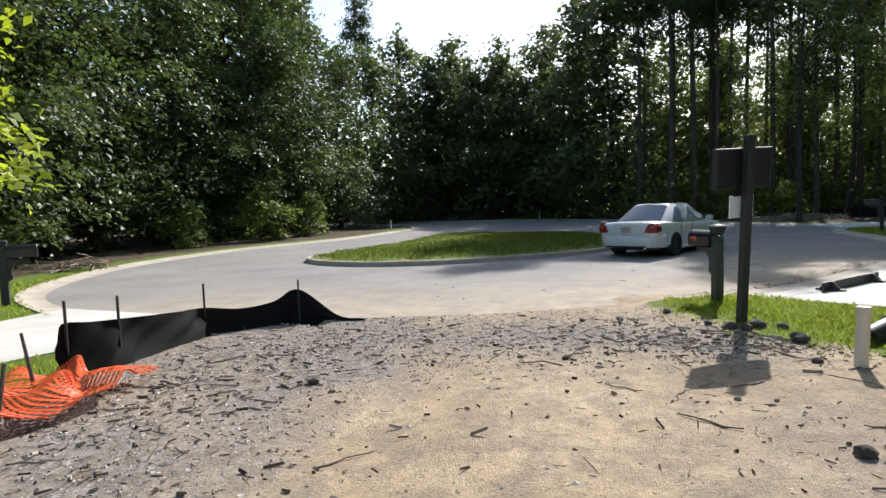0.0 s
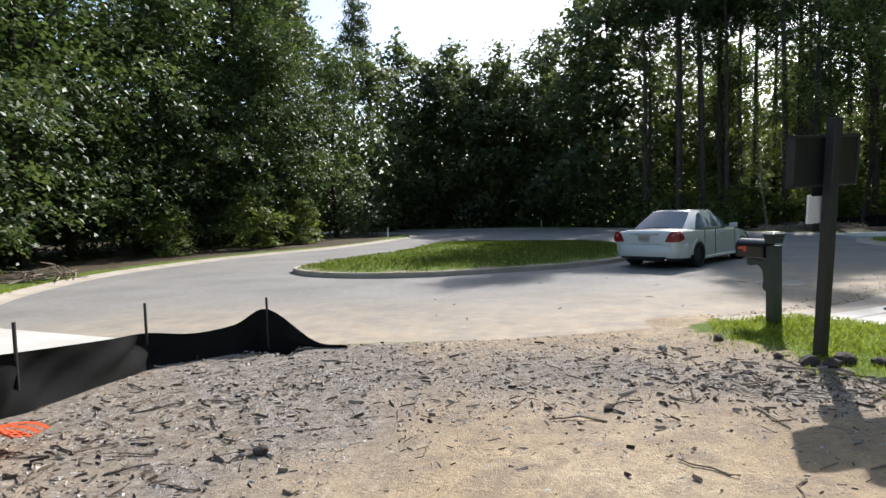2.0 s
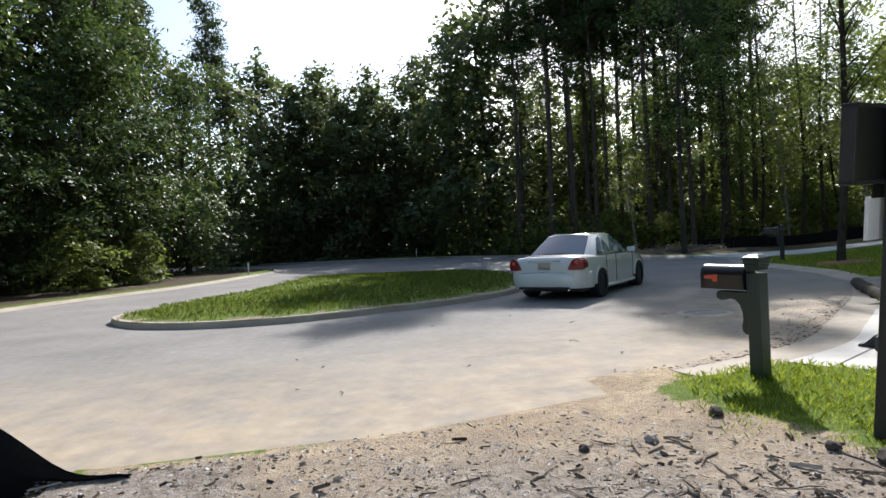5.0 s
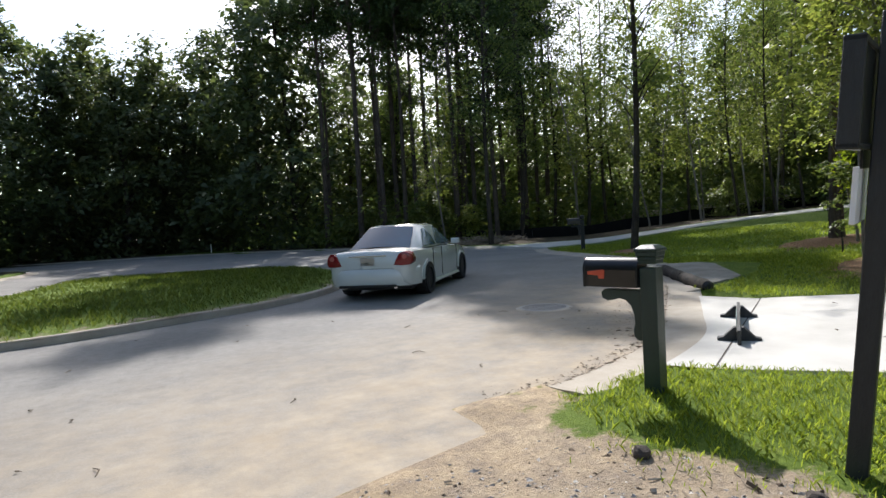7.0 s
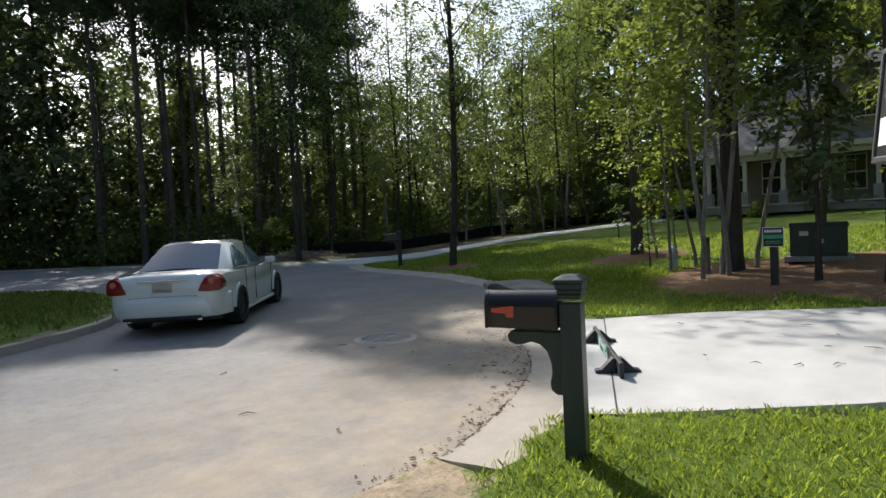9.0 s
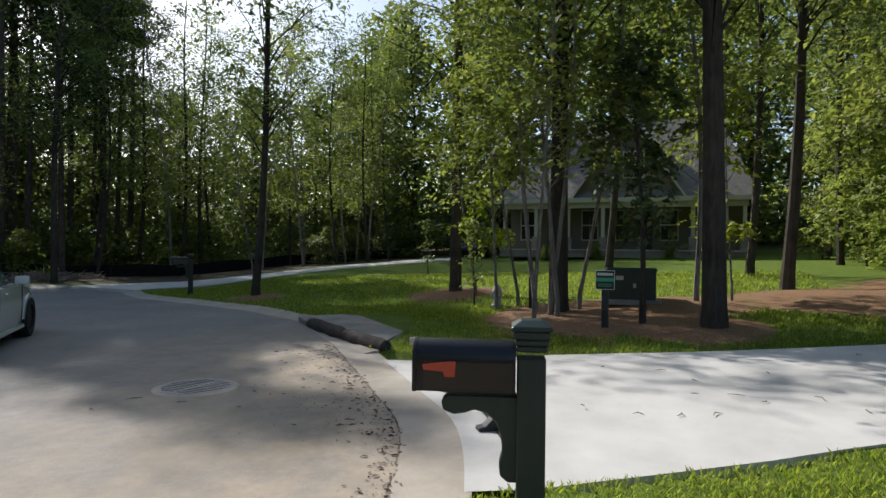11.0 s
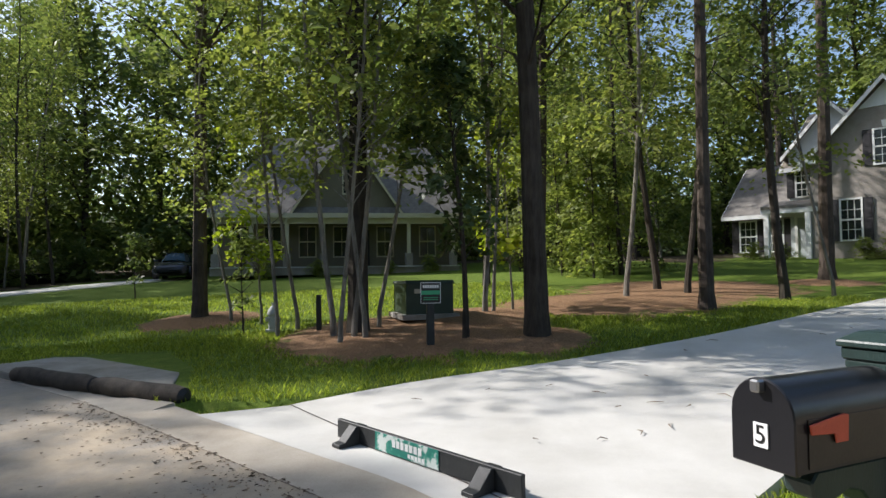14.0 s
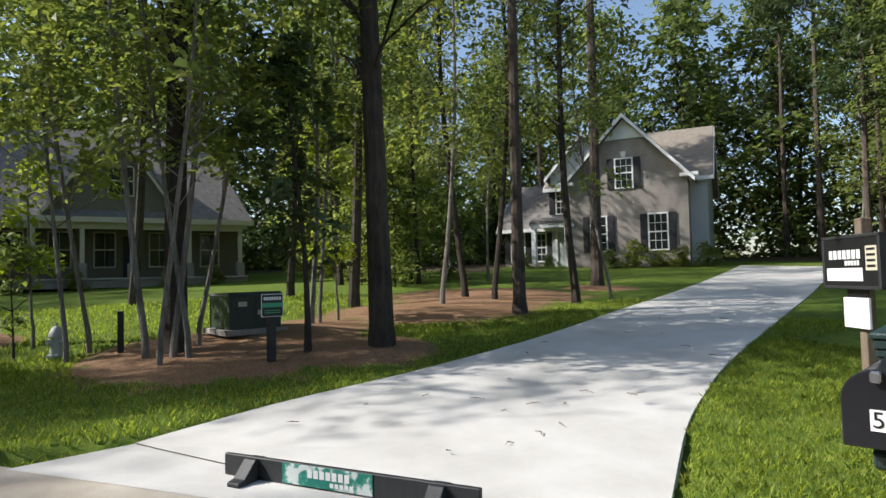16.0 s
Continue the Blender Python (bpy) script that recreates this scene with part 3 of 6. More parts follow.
def ribbon(name, left, right, mat, lift, label, category, thick=0.12, steps=5, kind="structure", dip=0.0):
    """A paved strip between two edges that follows the land."""
    a, b = smooth_line(left, steps), smooth_line(right, steps)
    rings = []
    for p, q in zip(a, b):
        row = []
        down = dip * max(0, 1 - (p.lerp(q, 0.5) - a[0].lerp(b[0], 0.5)).length / 1.6)
        for k in range(9):
            w = p.lerp(q, k / 8)
            row.append((w.x, w.y, float(rise(w.x, w.y)) + 0.05 + lift - down))
        rings.append(row)
    sh = Shape()
    n = len(rings)
    vs = [p for r in rings for p in r] + [(p[0], p[1], p[2] - thick) for r in rings for p in (r[0], r[-1])]
    fs = [(i * 9 + k, i * 9 + k + 1, i * 9 + k + 10, i * 9 + k + 9) for i in range(n - 1) for k in range(8)]
    o = n * 9
    for i in range(n - 1):
        fs.append((i * 9, (i + 1) * 9, o + (i + 1) * 2, o + i * 2))
        fs.append((i * 9 + 8, (i + 1) * 9 + 8, o + (i + 1) * 2 + 1, o + i * 2 + 1))
    fs.append(tuple(range(9)) + (o + 1, o))
    fs.append(tuple(range((n - 1) * 9, n * 9)) + (o + (n - 1) * 2 + 1, o + (n - 1) * 2))
    sh.add(vs, fs)
    ob = part(name, sh, mat)
    return tagged(ob, label, category, kind=kind)


ribbon("driveway", DRIVE_L, DRIVE_R, CONCRETE, 0.02, "broad pale concrete driveway up to the brick house", "driveway", dip=0.05)
ribbon("driveway", FAR_DRIVE_L, FAR_DRIVE_R, CONCRETE, 0.03, "pale concrete driveway to the tan house", "driveway")
ribbon("driveway", WEST_DRIVE_L, WEST_DRIVE_R, CONCRETE, 0.02, "pale concrete driveway beside the silt fence", "driveway")


def kerb(line, side, z_out=0.075, width=0.52, label="sand-stained concrete gutter and low kerb", name="kerb", mat=KERB_CONC):
    """A rolled gutter along a line: dish by the road, low lip on the outer side."""
    pts = [Vector((p[0], p[1], 0)) for p in line]
    prof = [(-0.02, 0.004), (0.10, 0.003), (width * 0.55, 0.012), (width * 0.8, z_out * 0.8), (width * 0.92, z_out), (width, z_out), (width, -0.12), (-0.02, -0.12)]
    rings = []
    for i, p in enumerate(pts):
        d = (pts[min(i + 1, len(pts) - 1)] - pts[max(0, i - 1)]).normalized()
        n = Vector((d.y, -d.x, 0)) * side
        rings.append([(p.x + n.x * o, p.y + n.y * o, z) for o, z in prof])
    ob = part(name, Shape().loft(rings), mat, smooth=True)
    return tagged(ob, label, "kerb", kind="structure")


kerb(east_line[4:27], 1, 0.016, label="dropped concrete kerb across the driveway mouth")
kerb(east_line[26:39], 1, 0.05)
kerb(east_line[38:], 1)
kerb(west_line, -1)
kerb([(-5.6, 9.55), (-3.6, 8.9), (-2.0, 8.66)], 1, 0.06, label="dropped concrete kerb by the silt fence")
kerb(far_line, 1)


def island():
    ring = [Vector((p[0], p[1], 0)) for p in ISLAND]
    n = len(ring)
    rings = []
    prof = [(0.0, -0.05), (0.0, 0.10), (0.03, 0.13), (0.15, 0.13), (0.16, -0.05)]
    for i in range(n + 1):
        p = ring[i % n]
        d = (ring[(i + 1) % n] - ring[(i - 1) % n]).normalized()
        nrm = Vector((-d.y, d.x, 0))
        rings.append([(p.x + nrm.x * o, p.y + nrm.y * o, z) for o, z in prof])
    tagged(part("kerb", Shape().loft(rings, caps=False), KERB_CONC), "weathered concrete kerb round the grass island", "kerb", kind="structure")
    c = Vector((0.6, 23.5, 0))
    vs, fs = [], []
    K = 10
    for k in range(K + 1):
        for i in range(n):
            p = c.lerp(ring[i], k / K)
            vs.append((p.x, p.y, 0.12 + 0.16 * (1 - (k / K) ** 2) + 0.02 * float(wave(p.x, p.y, 1.3))))
    for k in range(K):
        for i in range(n):
            fs.append((k * n + i, k * n + (i + 1) % n, (k + 1) * n + (i + 1) % n, (k + 1) * n + i))
    me = mesh_of("island_lawn", Shape().add(vs, fs), GROUND, smooth=True)
    bm = bmesh.new()
    bm.from_mesh(me)
    bmesh.ops.remove_doubles(bm, verts=bm.verts, dist=0.002)
    bm.to_mesh(me)
    bm.free()
    co = np.array([v.co[:] for v in me.vertices])
    d = away(ISLAND, co[:, 0], co[:, 1])
    front = (co[:, 1] < 22)
    col = np.stack([np.where(front, np.clip(0.62 - d * 0.55, 0, 1), np.clip(0.4 - d, 0, 1)), 0 * d, 0 * d, 0 * d + 0.4], -1)
    me.color_attributes.new("cover", 'FLOAT_COLOR', 'POINT').data.foreach_set("color", col.astype(np.float32).ravel())
    tagged(new("island_lawn", me), "low grass island with bare sandy edge", "lawn", kind="structure")


island()


# ---- trees ----
rng = np.random.default_rng(7)


def leaves(points, size, up=0.5, slim=0.55, jitter=0.35, lie=None):
    """Loose leaf blades of four corners, folded a little, round the given points; lie: the way each one's spray faces."""
    n = len(points)
    nrm = rng.normal(size=(n, 3))
    if lie is None:
        nrm[:, 2] = np.abs(nrm[:, 2]) + up
    else:
        nrm = nrm * 0.42 + lie
    nrm /= np.linalg.norm(nrm, axis=1, keepdims=True)
    a = np.cross(nrm, rng.normal(size=(n, 3)))
    a /= np.linalg.norm(a, axis=1, keepdims=True) + 1e-9
    b = np.cross(nrm, a)
    s = size * (1 + jitter * rng.normal(size=(n, 1))).clip(0.4, 1.45)
    out = np.empty((n, 4, 3))
    out[:, 0] = points - a * s * 0.5
    out[:, 1] = points + b * s * slim * 0.5 + nrm * s * 0.10
    out[:, 2] = points + a * s * 0.5 - nrm * s * 0.08
    out[:, 3] = points - b * s * slim * 0.5 + nrm * s * 0.10
    return out.reshape(-1, 3)


def sprays(tips, outward, k, radius, thick=0.22):
    """Layered sprays of leaves: k points on a drooping, ragged disc round each tip, facing up and outwards."""
    n = len(tips)
    o = np.zeros((n, 3))
    o[:, :2] = outward / (np.linalg.norm(outward, axis=1, keepdims=True) + 1e-6)
    nrm = o * rng.uniform(0.05, 0.75, (n, 1)) + rng.normal(size=(n, 3)) * 0.22
    nrm[:, 2] += 1
    nrm /= np.linalg.norm(nrm, axis=1, keepdims=True)
    t1 = o - nrm * (o * nrm).sum(1, keepdims=True) + 1e-4
    t1 /= np.linalg.norm(t1, axis=1, keepdims=True)
    t2 = np.cross(nrm, t1)
    size = radius * rng.uniform(0.55, 1.3, (n, 1))
    a = rng.uniform(0, math.tau, (n, k))
    lobes = 1 + 0.35 * np.sin(a * rng.integers(2, 5, (n, 1)) + rng.uniform(0, 6.28, (n, 1)))
    r = size * np.sqrt(rng.uniform(0, 1, (n, k))) * lobes
    h = rng.normal(size=(n, k)) * thick * size - 0.3 * r * r / size
    p = tips[:, None] + t1[:, None] * (r * np.cos(a) * 1.25)[..., None] + t2[:, None] * (r * np.sin(a) * 0.85)[..., None] + nrm[:, None] * h[..., None]
    return p.reshape(-1, 3), np.repeat(nrm, k, 0)


def crown_points(lobes, clumps):
    """Spray tips on the outside of ellipsoid lobes (x, y, z, rx, ry, rz)."""
    tips = []
    for x, y, z, rx, ry, rz in lobes:
        d = rng.normal(size=(clumps, 3))
        d /= np.linalg.norm(d, axis=1, keepdims=True)
        r = rng.uniform(0.55, 1.05, size=(clumps, 1))
        tips.append(np.array([x, y, z]) + d * r * np.array([rx, ry, rz]))
    return np.concatenate(tips)


def stem(height, radius, bend=0.3, lean=(0, 0), n=9, top=0.25, flare=1.5):
    path, rad = [], []
    ph = rng.uniform(0, 6.28, 2)
    for i in range(n):
        t = i / (n - 1)
        path.append((lean[0] * t + bend * math.sin(t * 3.5 + ph[0]) * t, lean[1] * t + bend * math.cos(t * 3.1 + ph[1]) * t, height * t))
        rad.append(radius * (1 - (1 - top) * t) * (flare if i == 0 else 1))
    path.insert(1, (path[1][0] * 0.12, path[1][1] * 0.12, 0.35))
    rad.insert(1, radius * 1.06)
    path[0] = (0, 0, -0.15)
    return path, rad


def on_path(path, z):
    for p, q in zip(path, path[1:]):
        if q[2] >= z:
            t = (z - p[2]) / max(1e-6, q[2] - p[2])
            return Vector(p).lerp(Vector(q), t)
    return Vector(path[-1])


def limbs(sh, path, rad, tips, count, z0, thick):
    if not len(tips):
        return
    for i in rng.choice(len(tips), min(count, len(tips)), replace=False):
        tip = Vector(tips[i])
        h = math.hypot(tip.x, tip.y)
        z = min(max(z0, tip.z - 0.6 * h - 0.3), path[-1][2] * 0.97)
        a = on_path(path, z)
        mid_ = a.lerp(tip, 0.5) + Vector((rng.normal() * 0.15, rng.normal() * 0.15, 0.12 * h))
        sh.tube([a, mid_, tip], [thick, thick * 0.6, thick * 0.2], 5, caps=False)


class Kind:
    def __init__(self, name, trunk, crown):
        self.name, self.trunk, self.crown = name, trunk, crown


def broadleaf(name, h, r, base, girth, n_leaf, size, leaf, bark, n_lobes=7, clumps=26, spread=0.42):
    path, rad = stem(h * 0.86, girth, 0.35)
    lobes = []
    for i in range(n_lobes):
        t = (i + 0.5) / n_lobes
        z = base + (h - base) * t
        w = r * math.sin(math.pi * min(0.97, 0.18 + 0.78 * t)) ** 0.7
        a = i * 2.4 + rng.uniform(-0.4, 0.4)
        lobes.append((math.cos(a) * w * 0.45, math.sin(a) * w * 0.45, z, w * 0.75, w * 0.75, (h - base) / n_lobes * 1.15))
    tips = crown_points(lobes, clumps)
    pts, lie = sprays(tips, tips[:, :2], n_leaf // len(tips), spread * 1.7)
    pts[:, 2] = np.maximum(pts[:, 2], 0.15)
    sh = Shape().tube(path, rad, 8)
    limbs(sh, path, rad, tips, 34, base * 0.6 + 0.4, girth * 0.3)
    return Kind(name, mesh_of("trunk", sh, bark, smooth=True), quads("crown", leaves(pts, size, lie=lie), leaf))


def pine(name, h, bare, girth, r, n_leaf, size, mat=None, dead=10):
    path, rad = stem(h, girth, 0.25, n=10, top=0.2)
    tips = []
    for i in range(46):
        t = rng.uniform(0, 1) ** 0.8
        z = bare + (h - bare) * t
        w = r * (1 - 0.75 * t) * rng.uniform(0.45, 1.0)
        a = rng.uniform(0, 6.28)
        q = on_path(path, z)
        tips.append((q.x + math.cos(a) * w, q.y + math.sin(a) * w, z + 0.25 * w))
    tips = np.array(tips)
    k = n_leaf // len(tips)
    pts = np.repeat(tips, k, 0) + rng.normal(size=(len(tips) * k, 3)) * np.array([0.42, 0.42, 0.26])
    sh = Shape().tube(path, rad, 8)
    limbs(sh, path, rad, tips, 46, bare * 0.9, girth * 0.22)
    for i in range(dead):
        z = rng.uniform(bare * 0.45, bare)
        a = rng.uniform(0, 6.28)
        q = on_path(path, z)
        sh.tube([q, q + Vector((math.cos(a) * 0.8, math.sin(a) * 0.8, 0.15))], [0.02, 0.006], 4, caps=False)
    return Kind(name, mesh_of("trunk", sh, BARK_PINE, smooth=True), quads("crown", leaves(pts, size, 0.3, 0.22), NEEDLE if mat is None else mat))


def slender(name, h, girth, base, r, n_leaf, size, leaf, bark, lean=(0, 0), bend=0.35, clumps=44, limb_count=26):
    path, rad = stem(h, girth, bend, lean, n=10, top=0.22, flare=1.3)
    tips = []
    for i in range(clumps):
        t = rng.uniform(0, 1)
        z = base + (h * 1.02 - base) * t
        w = r * (0.35 + 0.65 * math.sin(math.pi * min(1, 0.15 + 0.8 * t))) * rng.uniform(0.25, 1.0)
        a = rng.uniform(0, 6.28)
        q = on_path(path, z)
        tips.append((q.x + math.cos(a) * w, q.y + math.sin(a) * w, z))
    tips = np.array(tips)
    k = n_leaf // clumps
    stem_xy = np.array([on_path(path, min(z, h))[:2] for z in tips[:, 2]])
    pts, lie = sprays(tips, tips[:, :2] - stem_xy, k, 0.30 * r + 0.1)
    sh = Shape().tube(path, rad, 8)
    limbs(sh, path, rad, tips, limb_count, base * 0.8, max(0.012, girth * 0.25))
    return Kind(name, mesh_of("trunk", sh, bark, smooth=True), quads("crown", leaves(pts, size, lie=lie), leaf))


def plant(kind, x, y, scale=1.0, turn=None, label="", category="tree", group="", z=None, squash=1.0):
    turn = rng.uniform(0, 360) if turn is None else turn
    m = pose(x, y, (land_at(x, y) if z is None else z) - 0.02, 0, 0, turn) @ Matrix.Diagonal((scale * squash, scale * squash, scale, 1))
    e = thing(kind.name, m, label, category, group)
    part("trunk", kind.trunk, None, e)
    part("crown", kind.crown, None, e)
    return e


OAK = [broadleaf("oak_tree", 13, 4.2, 0.6, 0.2, 14500, 0.225, LEAF_DARK, BARK_DARK, 9, 30, 0.52) for i in range(2)]
OAK.append(broadleaf("oak_tree", 15, 4.0, 0.8, 0.22, 14500, 0.225, LEAF_DARK, BARK_DARK, 10, 28, 0.52))
FAR_DARK = [broadleaf("oak_tree", 16, 4.6, 0.5, 0.22, 6400, 0.44, LEAF_FAR, BARK_DARK, 9, 30, 0.68) for i in range(3)]
FAR_OAK = [broadleaf("oak_tree", 17, 4.8, 0.5, 0.22, 6400, 0.44, LEAF_MID, BARK_DARK, 9, 30, 0.70) for i in range(3)]
PINES = [pine("pine_tree", 24, 13, 0.2, 2.8, 4600, 0.46), pine("pine_tree", 21, 10, 0.17, 2.5, 4000, 0.46), pine("pine_tree", 19, 7, 0.16, 2.6, 4000, 0.46)]
THIN = [slender("young_tree", 15, 0.09, 4.0, 2.4, 3600, 0.155, LEAF_MID, BARK_DARK, (0.9, 0.2), 0.6, 60),
        slender("young_tree", 13, 0.06, 3.4, 1.9, 2500, 0.15, LEAF_LIGHT, BARK_PALE, (-0.8, 0.9), 0.6, 50),
        slender("young_tree", 16, 0.12, 5.0, 2.8, 3900, 0.16, LEAF_MID, BARK_DARK, (0.4, -0.9), 0.5, 64),
        slender("young_tree", 11, 0.042, 2.8, 1.6, 2000, 0.14, LEAF_LIGHT, BARK_PALE, (0.9, 0.5), 0.6, 40)]
SAPLING = slender("sapling", 4.2, 0.025, 1.2, 0.7, 700, 0.15, LEAF_YELLOW, BARK_PALE, (0.1, 0.1), 0.1, 18, 14)
SMALL = slender("sapling", 2.2, 0.02, 0.7, 0.45, 420, 0.12, LEAF_MID, BARK_DARK, (0.05, 0.0), 0.05, 12, 10)
BUSH = [broadleaf("bush", 2.2, 1.5, 0.1, 0.04, 3000, 0.17, LEAF_MID, BARK_DARK, 4, 18, 0.26), broadleaf("bush", 1.5, 1.2, 0.1, 0.03, 2000, 0.15, LEAF_LIGHT, BARK_DARK, 3, 16, 0.22)]

OAKL = "dense dark green broadleaf tree with leaves to the ground"
PINEL = "tall bare-trunked pine with a high sparse crown"
THINL = "slender young broadleaf tree with sunlit leaves"
# west edge of the road
for x, y, k, s in ((-14.6, 18.0, 0, 0.95), (-15.6, 22.5, 2, 1.0), (-16.2, 26.0, 2, 1.1), (-14.6, 31.0, 0, 1.05), (-11.6, 36.0, 1, 1.0), (-12.0, 40.0, 2, 1.1), (-9.4, 45.5, 0, 1.0), (-17.5, 14.0, 1, 1.1), (-19.5, 19.0, 2, 1.2), (-20, 28, 2, 1.25), (-17.5, 37, 2, 1.2)):
    plant(OAK[k], x, y, s, None, OAKL, group="trees along the road")
for x, y in ((-10.6, 31.8), (-9.4, 36.2), (-12.8, 27.6)):
    plant(BUSH[0], x, y, rng.uniform(0.8, 1.2), None, "leafy green bush at the edge of the woods", "bush", "bushes along the road")
for x, y, k in ((-17, 10, 0), (-19, 15, 1), (-18, 23, 0), (-15, 42, 0), (-11, 61, 0), (-14, 52, 1), (-18, 6, 2)):
    plant(PINES[k], x, y, rng.uniform(0.95, 1.15), None, PINEL, group="pines in the woods")
plant(broadleaf("young_tree", 4.9, 2.9, 2.5, 0.07, 2600, 0.17, LEAF_YELLOW, BARK_DARK, 4, 22, 0.3), -7.0, 7.0, 1.0, 0, "young tree with bright yellow-green leaves overhanging the lawn", group="trees by the lot")
for x, y, k, s in ((-21, 39, 0, 1.15), (-17, 43, 1, 1.15), (-25, 31, 2, 1.2), (-14, 49, 0, 1.15), (-24, 23, 1, 1.15), (-25, 15, 2, 1.1), (-23, 8, 0, 1.1)):
    plant(FAR_DARK[k], x, y, s, None, "dark broadleaf tree deeper in the woods", group="far trees")
# woods at the far end
for x, y, k, s in ((-4, 63, 0, 1.0), (1, 62, 1, 0.95), (6, 64, 2, 0.9), (11, 61, 0, 0.95), (-9, 58, 1, 1.0), (-16, 47, 0, 1.1), (3, 68, 0, 1.0), (9, 69, 1, 1.0), (-2, 69, 2, 1.0)):
    plant(FAR_DARK[k], x, y, s, None, "dark broadleaf tree in the far woods", group="far trees")
for x, y, k, s in ((12.3, 52, 0, 1.2), (10.6, 56, 2, 1.25)):
    plant(FAR_DARK[k], x, y, s, None, "tall dark broadleaf tree in the far woods", group="far trees")
for x, y, k in ((15.0, 44.5, 0), (16.6, 44.2, 0), (17.9, 43.6, 1), (17.2, 46.5, 1), (20.5, 41.0, 0), (23, 43, 1), (22, 38.5, 2), (26, 41, 0), (29, 46, 1), (25, 48, 0), (32, 52, 0), (20, 50, 1)):
    plant(PINES[k], x, y, rng.uniform(0.92, 1.1), None, PINEL, group="pines in the woods")
for x, y, k in ((22.5, 36.5, 0), (26.5, 36, 1), (24.5, 39.5, 2), (29.0, 38, 2), (31, 42, 1), (21, 45, 1), (34, 48, 0), (37, 50, 2), (40, 46, 0), (18.4, 38.8, 1)):
    plant(THIN[k], x, y, rng.uniform(0.85, 1.15), None, "slender woodland tree in half shade", group="trees in the woods")
for x, y, k in ((18.5, 41, 0), (21, 40, 1), (24, 42.5, 0), (16.5, 47, 0), (27.5, 44, 1), (14.5, 50, 0), (31, 47, 0)):
    plant(BUSH[k], x, y, rng.uniform(0.9, 1.5), None, "leafy green bush under the trees", "bush", "bushes in the woods")
for x, y, k, s in ((22, 54, 0, 1.05), (27, 52, 1, 1.0), (32, 50, 2, 1.0), (37, 47, 0, 0.95), (41, 43, 1, 0.95), (45, 40, 2, 1.0), (24, 60, 2, 1.1), (31, 57, 0, 1.1), (39, 54, 1, 1.1), (46, 48, 0, 1.1), (19, 58, 1, 1.1), (52, 42, 2, 1.1)):
    plant(FAR_OAK[k], x, y, s * 0.82, None, "shaded broadleaf tree deep in the woods", group="far trees")
for x, y, k, s in ((-7, 66, 2, 1.2), (-1, 66, 0, 1.15), (4, 65.5, 1, 1.1), (8.5, 63, 0, 1.15), (19, 63, 1, 0.85), (25, 62, 2, 0.85), (31, 60, 0, 0.85), (37, 58, 1, 0.8)):
    plant(FAR_DARK[k], x, y, s, None, "tall dark broadleaf tree in the far woods", group="far trees")
for x, y, k in ((13.4, 47.0, 0), (14.3, 49.0, 1), (15.8, 46.6, 0), (18.9, 47.2, 0), (19.4, 44.8, 1), (21.6, 47.5, 0), (23.8, 45.6, 1), (26.8, 45.0, 0), (28.2, 42.6, 1), (30.5, 44.4, 0), (24.8, 51.5, 0)):
    plant(PINES[k], x, y, rng.uniform(0.9, 1.08), None, PINEL, group="pines in the woods")
for k, x, y, s in ((2, 31.5, 39.0, 1.1), (0, 34.5, 41.0, 1.15), (2, 28.0, 40.5, 1.05)):
    plant(THIN[k], x, y, s, None, "slender woodland tree in half shade", group="trees in the woods")
# the yard between the two driveways
plant(THIN[2], 16.67, 21.25, 1.0, 40, "slender dark-barked tree by the kerb", group="yard trees")
BIG = slender("pine_tree", 21, 0.165, 6.0, 3.4, 6600, 0.155, LEAF_MID, BARK_PINE, (0.3, 0.2), 0.2, 90, 40)
BIG2 = slender("pine_tree", 22, 0.18, 5.0, 3.8, 8600, 0.155, LEAF_MID, BARK_DARK, (0.5, 0.0), 0.2, 110, 50)
plant(THIN[2], 18.6, 33.8, 1.12, 120, "tall dark-barked tree where the far driveway begins", group="yard trees")
plant(BIG, 17.4, 14.9, 1.0, 0, "straight grey-barked tree in a straw bed", group="yard trees")
plant(BIG2, 12.4, 8.4, 1.0, 30, "thick dark-barked tree by the driveway", group="yard trees")
plant(BIG2, 13.9, 11.2, 1.0, 200, "thick dark-barked tree among pale stems", group="yard trees")
for x, y, k, s, turn in ((13.25, 11.05, 3, 1.0, 10), (13.45, 11.25, 1, 0.8, 120), (14.15, 10.85, 3, 0.95, 240), (13.05, 11.45, 3, 0.9, 180), (13.7, 11.6, 1, 0.85, 300), (16.78, 14.05, 3, 0.8, 60), (14.43, 12.66, 3, 0.85, 0), (15.15, 12.4, 3, 0.9, 90), (15.2, 8.75, 1, 0.85, 40), (15.35, 8.55, 3, 0.9, 150)):
    plant(THIN[k], x, y, s, turn, "slim pale-stemmed young tree in the straw bed", group="yard trees")
for x, y, k, s, turn in ((18.2, 6.9, 2, 1.15, 0), (16.5, 5.3, 1, 0.95, 70), (17.8, 3.95, 0, 0.95, 20), (16.6, 3.8, 0, 0.8, 200), (15.1, 2.45, 2, 0.8, 100), (15.3, 1.2, 3, 0.9, 10), (22.5, 7.5, 2, 1.0, 0), (23.5, 11.8, 2, 1.1, 0)):
    plant(THIN[k], x, y, s, turn, THINL, group="yard trees")
plant(PINES[1], 14.3, 4.6, 0.95, 20, PINEL, group="yard trees", squash=0.82)
plant(PINES[0], 18.2, -0.9, 0.9, 20, PINEL, group="yard trees")
